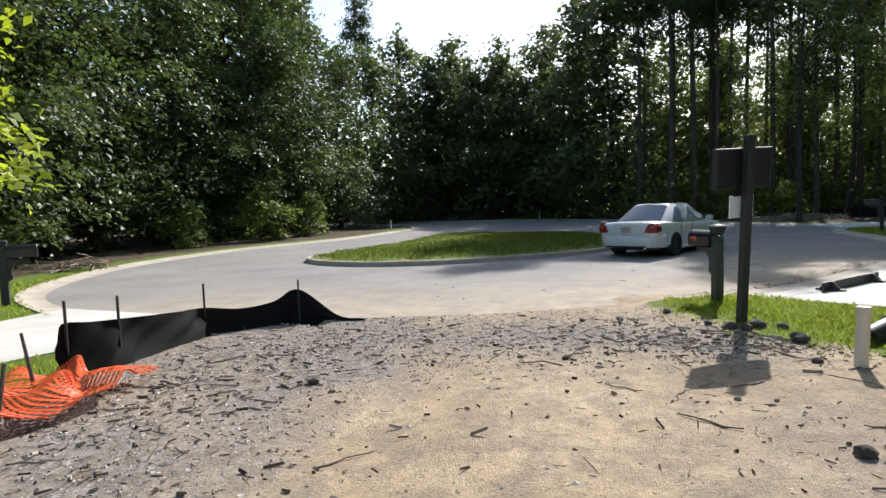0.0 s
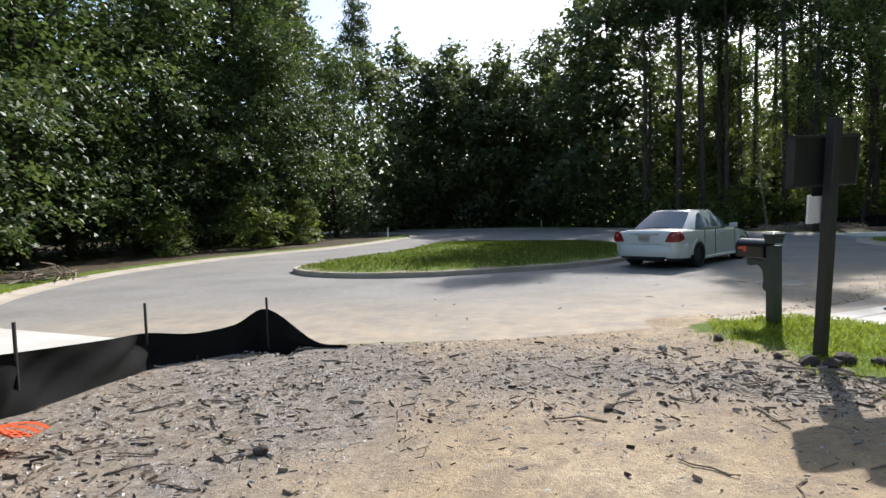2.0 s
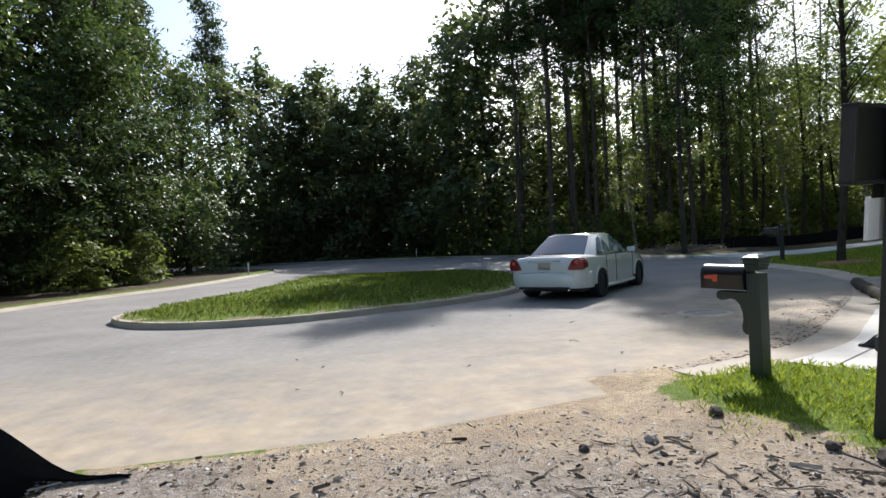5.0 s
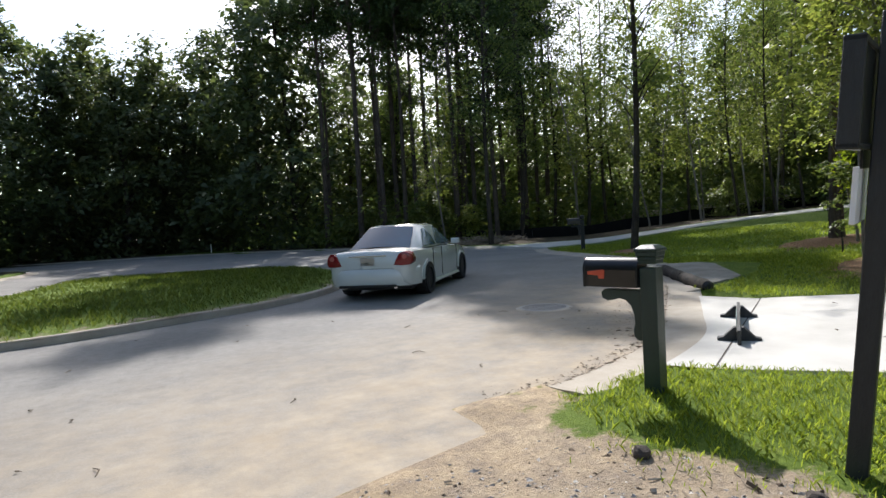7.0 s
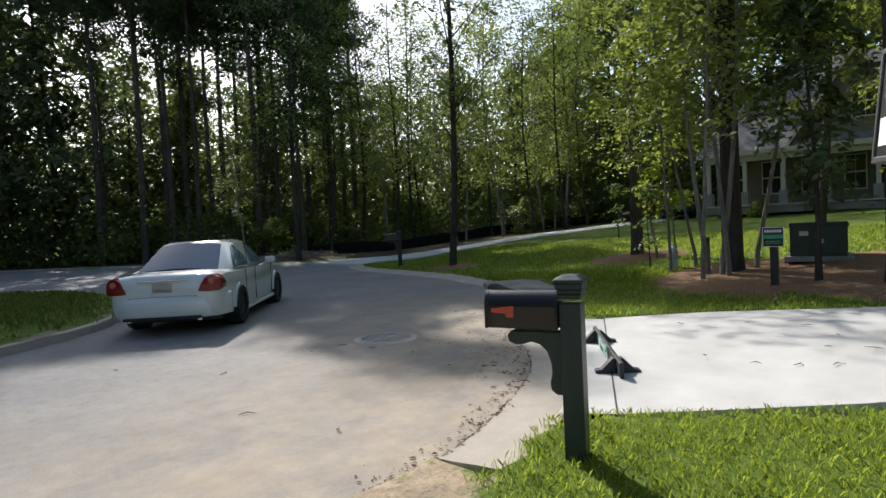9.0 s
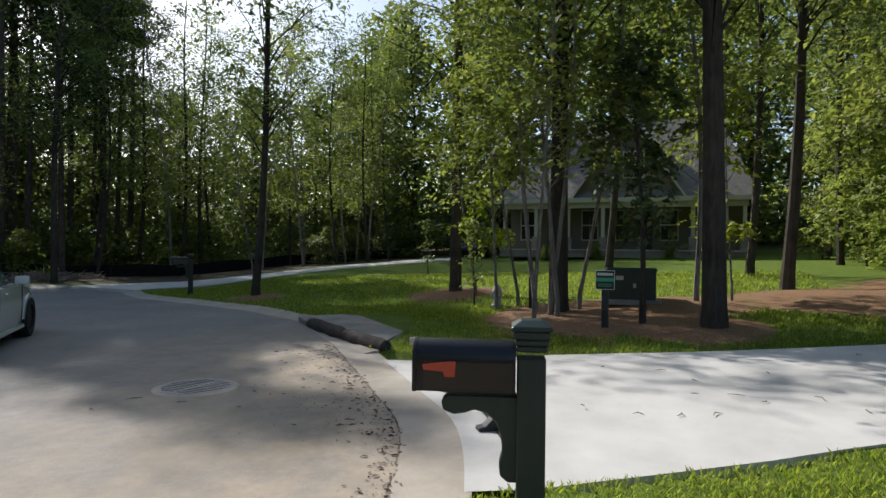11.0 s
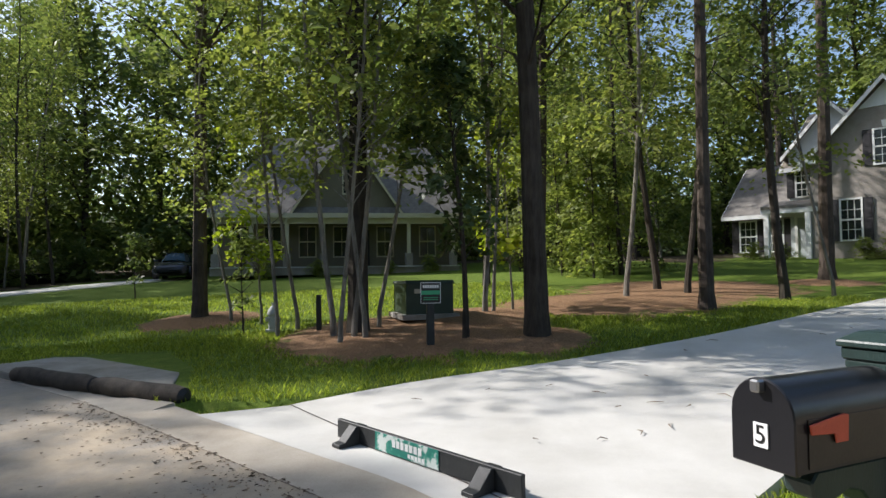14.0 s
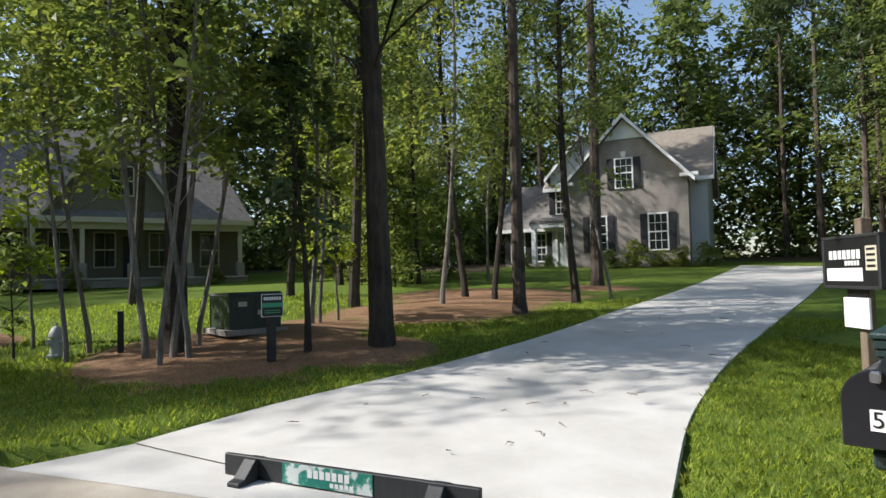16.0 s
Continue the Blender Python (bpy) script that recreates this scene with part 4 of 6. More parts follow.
plant(slender("small_tree", 4.6, 0.05, 1.5, 0.95, 2200, 0.14, LEAF_DARK, BARK_DARK, (0.15, 0.1), 0.15, 34, 20), 12.61, 9.48, 1.0, 0, "small tree with a dense dark green crown", group="yard trees")
plant(SAPLING, 15.6, 8.1, 1.0, 0, "small sapling with bright leaves", group="saplings")
plant(SAPLING, 16.2, 13.3, 1.1, 50, "small sapling with bright leaves", group="saplings")
plant(SMALL, 23.5, 18.7, 1.0, 50, "little staked sapling on the lawn", group="saplings")
plant(SMALL, 15.0, 13.4, 0.9, 50, "little dark pine sapling", group="saplings")
# between and behind the houses
for x, y, k, s in ((44, -27, 0, 1.0), (39, -31, 1, 1.05), (34, -36, 2, 1.05), (28, -38, 0, 1.0), (22, -36, 1, 0.95), (17, -33, 2, 0.95), (49, -21, 1, 1.0)):
    plant(FAR_DARK[k], x, y, s, None, "dark broadleaf tree in the woods behind the house", group="far trees")
for x, y, k, s in ((57, 30, 0, 1.35), (60, 22, 1, 1.45), (61, 14, 2, 1.45), (60, 6, 0, 1.45), (58, -2, 1, 1.3), (56, -11, 2, 1.2), (53, -19, 0, 1.2), (54, 37, 1, 1.3)):
    plant(FAR_OAK[k], x, y, s, None, "tall broadleaf tree behind the houses", group="far trees")
for x, y, k, s in ((31.2, 30.6, 1, 1.1), (33.2, 29.6, 0, 0.95), (35.8, 29.0, 1, 1.15), (37.5, 28.4, 0, 1.0), (30.0, 32.6, 1, 1.1), (38.5, 30.5, 2, 1.0), (33.0, 33.0, 0, 1.1), (28.3, 31.8, 3, 1.2)):
    plant(THIN[k], x, y, s, None, THINL, group="trees between the houses")
for x, y, k, s in ((34, 29.5, 1, 1.0), (35, 28.5, 0, 1.0), (36, 30, 1, 0.9), (32.5, 31.5, 3, 1.2), (29, 2.5, 0, 1.0), (31, 1.5, 1, 1.1), (27, 4.5, 2, 1.0), (33, 4, 0, 1.1), (28, -1.0, 1, 1.0), (25, 2.0, 0, 1.0), (35, 0, 2, 1.2), (37, 3, 1, 1.2), (24, -0.5, 1, 0.9)):
    plant(THIN[k], x, y, s, None, THINL, group="trees between the houses")
THICKET = [slender("thicket_tree", 6.0, 0.035, 0.3, 1.5, 2600, 0.17, LEAF_LIGHT, BARK_DARK, (0.3, 0.2), 0.3, 40, 26), slender("thicket_tree", 4.4, 0.03, 0.2, 1.3, 1900, 0.16, LEAF_MID, BARK_DARK, (-0.3, 0.2), 0.3, 32, 22)]
for x, y, k, s in ((24.0, 3.4, 0, 1.0), (25.2, 2.2, 1, 1.0), (26.2, 3.9, 0, 1.1), (27.2, 1.6, 0, 1.0), (28.4, 3.2, 1, 1.1), (29.5, 0.8, 0, 1.15), (31.0, 2.6, 1, 1.1), (25.6, 0.4, 1, 0.9), (30.4, 4.6, 0, 1.0), (32.6, 0.6, 0, 1.1)):
    plant(THICKET[k], x, y, s, None, "leafy sunlit thicket tree at the wood's edge", group="trees between the houses")
for x, y, k in ((35, 2, 0), (34, 31, 0), (37, 31, 0), (40, 29, 0)):
    plant(BUSH[k], x, y, rng.uniform(0.9, 1.4), None, "sunlit leafy bush at the wood's edge", "bush", "bushes between the houses")
for x, y, k, s in ((44, 30, 0, 1.1), (48, 24, 1, 1.2), (52, 16, 2, 1.2), (50, 8, 0, 1.2), (46, 0, 1, 0.85), (42, -6, 2, 0.8), (45, -14, 0, 0.95), (41, -21, 1, 1.15), (36, -25, 2, 1.2), (31, -29, 0, 1.15), (26, -32, 0, 1.0), (20, -29, 1, 1.0), (50, -4, 2, 0.9), (15, -26, 0, 1.0), (10, -22, 1, 1.0), (48, 37, 2, 1.0)):
    plant(FAR_OAK[k], x, y, s, None, "sunlit broadleaf tree behind the houses", group="far trees")
for x, y, k in ((24, -22, 0), (22, -24, 1), (18, -22, 0), (16, -19, 1), (13.5, -16, 0), (28, -25, 1), (36, -12, 0), (38, -4, 1), (46, 12, 0), (33, -1.5, 0), (20, -19, 2)):
    plant(PINES[k], x, y, rng.uniform(0.9, 1.1), None, PINEL, group="pines in the woods")
for x, y, k in ((21, -20, 1), (17.5, -17, 0), (15, -14, 1), (12.5, -12, 0), (11, -9, 1), (19, -24, 0)):
    plant(THIN[k], x, y, rng.uniform(0.95, 1.15), None, THINL, group="trees beyond the driveway")


def far_woods():
    """The closing belt of woods all round, one mass of foliage and trunks."""
    pts, sh = [], Shape()
    for i in range(760):
        a = i / 380 * math.tau
        r = (74 if i < 380 else 62) + rng.uniform(-5, 9)
        x, y = 14 + math.cos(a) * r, 15 + math.sin(a) * r
        h = rng.uniform(11, 15) if i < 380 else rng.uniform(5, 9)
        if inside(ROAD, np.array(x), np.array(y)) or y < -40:
            continue
        c = np.array([x, y, float(rise(np.array(x), np.array(y)))])
        u = rng.uniform(0, 1, (130, 1)) ** 1.1
        p = c + np.concatenate([rng.normal(size=(130, 2)) * 2.4, u * h], 1)
        pts.append(p)
        sh.tube([c + (0, 0, -0.3), c + (rng.normal() * 0.3, rng.normal() * 0.3, h * 0.8)], [0.2, 0.08], 5, caps=False)
    e = thing("far_woods", pose(0, 0, 0), "belt of dense green woods closing the distance", "woods", kind="stuff")
    part("foliage", quads("foliage", leaves(np.concatenate(pts), 1.0, 0.3, 0.65), LEAF_DARK), None, e)
    part("trunks", sh, BARK_DARK, e)


def undergrowth():
    """Shrubs and brush under the trees on the far side of the road."""
    g = np.random.default_rng(31)
    pts = []
    for i in range(150):
        t = g.uniform()
        x, y = 13 + 33 * t + g.normal() * 2.5, 52 - 14 * t + g.normal() * 3.5
        if inside(LAWN, np.array(x), np.array(y)) or y < 38 - 6 * t:
            continue
        h = g.uniform(1.2, 4.5)
        pts.append(np.array([x, y, land_at(x, y)]) + np.concatenate([g.normal(size=(190, 2)) * 1.1, g.uniform(0.05, 1, (190, 1)) * h], 1))
    tagged(new("undergrowth", quads("undergrowth", leaves(np.concatenate(pts), 0.34), LEAF_MID)), "tangled green undergrowth below the trees", "undergrowth", kind="stuff")


undergrowth()
far_woods()


# ---- driveway mouth and joints ----
def offset_line(line, dist):
    out = []
    for i, p in enumerate(line):
        d = (line[min(i + 1, len(line) - 1)] - line[max(0, i - 1)]).normalized()
        out.append((p.x + d.y * dist, p.y - d.x * dist))
    return out


apron = offset_line(east_line[8:25], 0.47)
flat_sheet("driveway_apron", apron + [DRIVE_L[0], DRIVE_R[0]], CONCRETE, 0.019, "concrete apron where the driveway meets the road", "driveway")


def joint(a, b, i_first=False, label="dark joint across the concrete"):
    n = 12
    pts = [Vector(a).lerp(Vector(b), i / n) for i in range(n + 1)]
    d = (Vector(b) - Vector(a)).normalized()
    w = Vector((-d.y, d.x)) * 0.008
    vs, fs = [], []
    for p in pts:
        z = float(rise(p.x, p.y)) + (0.024 if i_first else 0.074)
        vs += [(p.x - w.x, p.y - w.y, z), (p.x + w.x, p.y + w.y, z)]
    fs = [(2 * i, 2 * i + 1, 2 * i + 3, 2 * i + 2) for i in range(n)]
    tagged(part("joint", Shape().add(vs, fs), DARK_STONE), label, "joint", "driveway joints", "structure")


joint(DRIVE_L[0], DRIVE_R[0], True)
for k in (1, 2, 3):
    a = Vector(DRIVE_L[4]).lerp(Vector(DRIVE_L[5]), k / 3)
    b = Vector(DRIVE_R[4]).lerp(Vector(DRIVE_R[5]), k / 3)
    joint(a, b)


def road_cracks():
    """Ragged line of dirt where the asphalt meets the gutter, and the litter washed along it."""
    g = np.random.default_rng(17)
    line = [Vector(p) for p in offset_line(east_line[:30], -0.03)]
    sh = Shape()
    for i in range(len(line) - 1):
        for k in range(6):
            p, q = line[i].lerp(line[i + 1], k / 6), line[i].lerp(line[i + 1], (k + 1) / 6)
            if g.uniform() < 0.25:
                continue
            d = (q - p).normalized()
            n = Vector((-d.y, d.x))
            w0, w1, o = g.uniform(0.002, 0.012), g.uniform(0.002, 0.012), g.normal() * 0.008
            sh.add([(*(p + n * (o - w0)), 0.0056), (*(q + n * (o - w1)), 0.0056), (*(q + n * (o + w1)), 0.0056), (*(p + n * (o + w0)), 0.0056)], [(0, 1, 2, 3)])
    tagged(part("crack", sh, GUTTER_DIRT), "ragged dirt-filled crack between asphalt and concrete gutter", "crack", kind="structure")
    n = 1700
    t = np.clip(g.beta(1.6, 1.2, n) * 30, 0, 29.99)
    k = t.astype(int)
    co = np.array([(p.x, p.y) for p in line])
    k = np.minimum(k, len(co) - 2)
    base = co[k] + (co[k + 1] - co[k]) * (t - k)[:, None]
    off = np.abs(g.normal(size=n)) * np.where(t > 11, 0.55, 0.16) * g.uniform(0.2, 1, n)
    d = co[k + 1] - co[k]
    d /= np.linalg.norm(d, axis=1, keepdims=True)
    p = base + np.stack([-d[:, 1], d[:, 0]], -1) * off[:, None] + g.normal(size=(n, 2)) * 0.03
    s = g.gamma(2.0, 0.0032, n).clip(0.002, 0.022)
    a = g.uniform(0, math.tau, n)
    u, v = np.stack([np.cos(a), np.sin(a)], -1) * s[:, None] * 1.8, np.stack([-np.sin(a), np.cos(a)], -1) * s[:, None] * 0.7
    z = np.full((n, 1), 0.006)
    quad = np.stack([np.concatenate([p - u, z], 1), np.concatenate([p - v, z + s[:, None] * 0.6], 1), np.concatenate([p + u, z], 1), np.concatenate([p + v, z + s[:, None] * 0.4], 1)], 1)
    tagged(new("litter", quads("litter", quad.reshape(-1, 3), CHIP)), "dark bark litter and grit washed along the gutter", "litter", kind="stuff")

road_cracks()


# ---- white sedan ----
def half_ring(x, w, zt, zb, round_=0.08):
    half = [(0, zt), (0.55 * w, zt - 0.006), (0.82 * w, zt - 0.03), (0.93 * w, zt - round_), (0.985 * w, zt - 0.2), (w, zt - 0.34), (0.99 * w, zb + 0.14), (0.95 * w, zb + 0.03), (0.86 * w, zb), (0, zb)]
    return [(x, y, z) for y, z in half] + [(x, -y, z) for y, z in half[-2:0:-1]]


def wheel(car, x, y, side, r=0.335):
    w = part("wheel", Shape().tube([(0, -0.03 * side, 0), (0, 0.02 * side, 0)], [r * 0.64, r * 0.64], 20), ALLOY, car, "alloy wheel", at=pose(x, y, r))
    sh = Shape()
    prof = [(r * 0.64, -0.10), (r * 0.95, -0.10), (r, -0.07), (r, 0.07), (r * 0.95, 0.10), (r * 0.64, 0.10)]
    sh.loft([[(math.cos(a) * q, o, math.sin(a) * q) for q, o in prof] for a in [k * math.tau / 24 for k in range(25)]], caps=False)
    part("tyre", sh, RUBBER, w, smooth=True)
    spokes = Shape()
    for k in range(7):
        a = k * math.tau / 7
        spokes.box((math.cos(a) * r * 0.34, 0.035 * side, math.sin(a) * r * 0.34), (r * 0.6, 0.02, 0.05), Matrix.Rotation(-a, 3, 'Y'))
    part("rim", spokes, ALLOY, w)
    return w


def panel(car, name, corners, mat, label, n=6, bulge=0.0, thick=0.012, out=(0, 0, 1)):
    """A bowed pane between four corners."""
    a, b, c, d = (Vector(p) for p in corners)
    o = Vector(out).normalized()
    vs, fs = [], []
    for i in range(n + 1):
        for j in range(n + 1):
            u, v = i / n, j / n
            p = a.lerp(b, u).lerp(d.lerp(c, u), v)
            vs.append(p + o * (bulge * (1 - (2 * u - 1) ** 2) + 0.004))
    for i in range(n):
        for j in range(n):
            k = i * (n + 1) + j
            fs.append((k, k + 1, k + n + 2, k + n + 1))
    m = len(vs)
    vs += [p - o * thick for p in vs]
    fs += [tuple(q + m for q in f[::-1]) for f in fs]
    return part(name, Shape().add(vs, fs), mat, car, label, smooth=True)


def sedan(m, paint, label, detail=True):
    car = thing("car", m, label, "car")
    st = [(-2.515, 0.52, 0.76, 0.50), (-2.50, 0.68, 0.87, 0.42), (-2.455, 0.79, 0.945, 0.34), (-2.36, 0.855, 0.985, 0.28), (-2.22, 0.885, 1.0, 0.25), (-2.05, 0.90, 1.01, 0.24), (-1.6, 0.915, 1.0, 0.22), (-0.9, 0.92, 0.985, 0.20), (0, 0.92, 0.975, 0.20),
          (0.9, 0.92, 0.97, 0.20), (1.3, 0.915, 0.955, 0.21), (1.8, 0.90, 0.89, 0.22), (2.2, 0.85, 0.80, 0.25), (2.42, 0.74, 0.70, 0.30), (2.5, 0.60, 0.62, 0.36)]
    part("body", Shape().loft([half_ring(*s) for s in st]), paint, car, smooth=True)
    # cabin
    base = [(-1.84, 0.64), (-1.60, 0.77), (-0.8, 0.81), (0.2, 0.80), (0.85, 0.76), (1.12, 0.58)]
    roof = [(-1.04, 0.50), (-0.9, 0.575), (-0.55, 0.605), (-0.1, 0.60), (0.15, 0.57), (0.28, 0.47)]
    low = [(x, y, 0.955) for x, y in base] + [(x, -y, 0.955) for x, y in base[::-1]]
    top = [(x, y, 1.415) for x, y in roof] + [(x, -y, 1.415) for x, y in roof[::-1]]
    crest = [(x * 0.9 - 0.03, y * 0.72, 1.462) for x, y in roof] + [(x * 0.9 - 0.03, -y * 0.72, 1.462) for x, y in roof[::-1]]
    part("cabin", Shape().loft([low, top, crest]), paint, car, smooth=True)
    panel(car, "rear_window", [(-1.80, 0.655, 0.985), (-1.80, -0.655, 0.985), (-1.07, -0.515, 1.395), (-1.07, 0.515, 1.395)], CAR_GLASS, "dark rear window with the sky's blue reflection in its colour", 6, 0.05, 0.012, (-0.6, 0, 0.8))
    panel(car, "windscreen", [(1.09, -0.58, 0.985), (1.09, 0.58, 0.985), (0.31, 0.46, 1.385), (0.31, -0.46, 1.385)], CAR_GLASS, "dark windscreen", 6, 0.05, 0.012, (0.6, 0, 0.8))
    for s in (1, -1):
        for x0, x1, t0, t1 in ((-1.32, -0.42, -0.84, -0.40), (-0.35, 0.78, -0.33, 0.12)):
            panel(car, "side_window", [(x0, 0.795 * s, 0.985), (x1, 0.80 * s, 0.985), (t1, 0.605 * s, 1.375), (t0, 0.59 * s, 1.375)], CAR_GLASS, "dark side window", 3, 0.012, 0.012, (0, s, 0.35))
        part("mirror", Shape().box((0.72, 0.97 * s, 1.0), (0.14, 0.2, 0.13)), paint, car, bevel=0.03, segments=2, smooth=True)
        for x in (-1.435, 1.435):
            sh = Shape()
            for k in range(13):
                a = math.pi * (k / 12)
                sh.v += [(x + math.cos(a) * 0.40, 0.90 * s, 0.335 + math.sin(a) * 0.39), (x + math.cos(a) * 0.40, 0.935 * s, 0.335 + math.sin(a) * 0.39), (x + math.cos(a) * 0.33, 0.935 * s, 0.335 + math.sin(a) * 0.33), (x + math.cos(a) * 0.33, 0.90 * s, 0.335 + math.sin(a) * 0.33)]
            sh.f += [(4 * i + j, 4 * i + (j + 1) % 4, 4 * i + 4 + (j + 1) % 4, 4 * i + 4 + j) for i in range(12) for j in range(4)]
            part("wheel_arch", sh, paint, car, smooth=True)
            part("wheel_well", Shape().tube([(x, 0.70 * s, 0.36), (x, 0.928 * s, 0.36)], [0.36, 0.36], 20), BLACK_TRIM, car)
            wheel(car, x, 0.86 * s, s)
        # tail light wrapping the corner
        o = [(0.55, 0.695), (0.70, 0.68), (0.86, 0.685), (0.90, 0.74), (0.895, 0.82), (0.86, 0.90), (0.80, 0.945), (0.73, 0.95), (0.66, 0.90), (0.60, 0.80)]
        rings = []
        for dx in (-0.03, 0.25):
            rings.append([(-2.5 + dx + max(0, abs(y) - 0.62) * 0.32, y * s * 0.99, z) for y, z in o])
        tl = part("tail_light", Shape().loft(rings), TAIL_RED, car, "red tail light", bevel=0.015, segments=2, smooth=True)
        part("lamp_lens", Shape().tube([(-2.505, 0.755 * s, 0.85), (-2.46, 0.755 * s, 0.85)], [0.045, 0.055], 16), LAMP_PINK, tl, "round pale red reflector")
        part("door_handle", Shape().box((-0.95, 0.925 * s, 0.82), (0.2, 0.03, 0.03)), paint, car, bevel=0.01)
        part("door_handle", Shape().box((0.05, 0.928 * s, 0.82), (0.2, 0.03, 0.03)), paint, car, bevel=0.01)
        for x in (-1.05, -0.38, 0.95):
            part("door_seam", Shape().box((x, 0.918 * s, 0.62), (0.008, 0.014, 0.62)), BLACK_TRIM, car)
        part("sill", Shape().box((0, 0.90 * s, 0.23), (2.1, 0.08, 0.08)), paint, car, bevel=0.02)
    rings = []
    for k in range(25):
        y = -0.935 + 1.87 * k / 24
        o = 0.46 * abs(y / 0.935) ** 5
        lip = -2.1 if abs(y) > 0.9 else -2.25
        rings.append([(-2.555 + o, y, 0.29), (-2.59 + o, y, 0.40), (-2.585 + o, y, 0.53), (-2.555 + o, y, 0.60), (-2.50 + o, y * 0.985, 0.635), (lip + 0.2 * (abs(y) > 0.9), y * 0.97, 0.64), (lip + 0.2 * (abs(y) > 0.9), y * 0.97, 0.28)])
    part("bumper", Shape().loft(rings), paint, car, "rounded body-coloured bumper", smooth=True)
    part("bumper_slot", Shape().box((-2.565, 0, 0.30), (0.05, 1.2, 0.05)), BLACK_TRIM, car, bevel=0.01)
    part("licence_plate", Shape().box((-2.505, 0, 0.77), (0.02, 0.31, 0.16)), ALLOY, car, "silver licence plate with worn characters", bevel=0.005)
    part("trim_strip", Shape().box((-2.505, 0, 0.885), (0.03, 0.78, 0.025)), CHROME, car, "chrome strip over the plate", bevel=0.006)
    part("exhaust", Shape().tube([(-2.5, 0.55, 0.27), (-2.3, 0.55, 0.27)], [0.035, 0.035], 12), CHROME, car)
    part("exhaust", Shape().tube([(-2.5, -0.55, 0.27), (-2.3, -0.55, 0.27)], [0.035, 0.035], 12), CHROME, car)
    part("underbody", Shape().box((0, 0, 0.24), (4.2, 1.5, 0.12)), BLACK_TRIM, car)
    return car


sedan(pose(7.13, 18.88, 0.0, 0, 0, 47.6) @ Matrix.Scale(1.017, 4), CAR_PAINT, "pearl white four-door sedan parked beside the grass island")
sedan(pose(38.6, 22.4, land_at(38.6, 22.4), 0, 0, 190), CAR_GREY, "dark grey car parked by the tan house")


# ---- mailboxes ----
def mailbox(x, y, z, yaw, label, number=None, post_mat=GREEN_PAINT, height=1.235, flag=True, length=0.49):
    """A post with a bracket arm and a round-topped box; +x points towards the box's door."""
    mb = thing("mailbox", pose(x, y, z, 0, 0, yaw), label, "mailbox", "mailboxes")
    h = height
    post = part("post", Shape().box((0, 0, h / 2 - 0.16), (0.135, 0.135, h - 0.14 + 0.1)), post_mat, mb, "dark painted square post", bevel=0.006)
    for k, (w, zz, t) in enumerate(((0.147, h - 0.135, 0.03), (0.158, h - 0.105, 0.03), (0.172, h - 0.07, 0.04))):
        part("moulding", Shape().box((0, 0, zz), (w, w, t)), post_mat, mb, bevel=0.006)
    cap = Shape()
    a = 0.096
    cap.loft([[(-a, -a, h - 0.05), (a, -a, h - 0.05), (a, a, h - 0.05), (-a, a, h - 0.05)], [(-a, -a, h - 0.03), (a, -a, h - 0.03), (a, a, h - 0.03), (-a, a, h - 0.03)], [(-0.05, -0.05, h), (0.05, -0.05, h), (0.05, 0.05, h), (-0.05, 0.05, h)]])
    part("cap", cap, post_mat, mb, "low pyramid cap", bevel=0.004)
    # bracket: curved arm
    top, out = h - 0.365, []
    arm = [(0.06, top), (0.40, top), (0.43, top - 0.03), (0.42, top - 0.075), (0.37, top - 0.095), (0.31, top - 0.085), (0.27, top - 0.07), (0.21, top - 0.085), (0.165, top - 0.13), (0.14, top - 0.20), (0.135, top - 0.27), (0.15, top - 0.33), (0.145, top - 0.38), (0.11, top - 0.41), (0.06, top - 0.41)]
    part("bracket", Shape().prism(arm, "y", -0.045, 0.045), post_mat, mb, "scrolled wooden bracket", bevel=0.006)
    # the box
    w, zb, zs = 0.095, h - 0.34, h - 0.20
    sec = [(-w, zb), (w, zb), (w, zs)] + [(math.cos(t) * w, zs + math.sin(t) * w * 1.05) for t in [k * math.pi / 12 for k in range(1, 12)]] + [(-w, zs)]
    x0, x1 = 0.075, 0.075 + length
    body = part("box", Shape().prism(sec, "x", x0, x1 - 0.02), BLACK_METAL, mb, "black round-topped metal box", smooth=True)
    part("side_panel", Shape().box(((x0 + x1) / 2 - 0.02, w + 0.001, (zb + zs) / 2 + 0.005), (length - 0.07, 0.004, zs - zb - 0.01)), BROWN_METAL, mb, "brownish side panel")
    part("side_panel", Shape().box(((x0 + x1) / 2 - 0.02, -w - 0.001, (zb + zs) / 2 + 0.005), (length - 0.07, 0.004, zs - zb - 0.01)), BROWN_METAL, mb, "brownish side panel")
    big = [(p[0] * 1.05, zb + (p[1] - zb) * 1.025 - 0.004) for p in sec]
    door = part("door", Shape().prism(big, "x", x1 - 0.022, x1), BLACK_METAL, mb, "black metal door", bevel=0.004, smooth=True)
    part("latch", Shape().box((x1 + 0.012, 0, zs + w * 0.85), (0.03, 0.03, 0.035)), ALLOY, door, "small metal latch", bevel=0.005)
    if number:
        tag = part("number_plate", Shape().box((x1 + 0.003, 0, zb + 0.085), (0.004, 0.044, 0.066)), WHITE_PAPER, door, "white number plate")
        write_text(number, Matrix.Translation((x1 + 0.0065, 0, zb + 0.085)) @ Euler((radians(90), 0, radians(90))).to_matrix().to_4x4(), 0.072, BLACK_PAINT, door, "numeral", 0.0006)
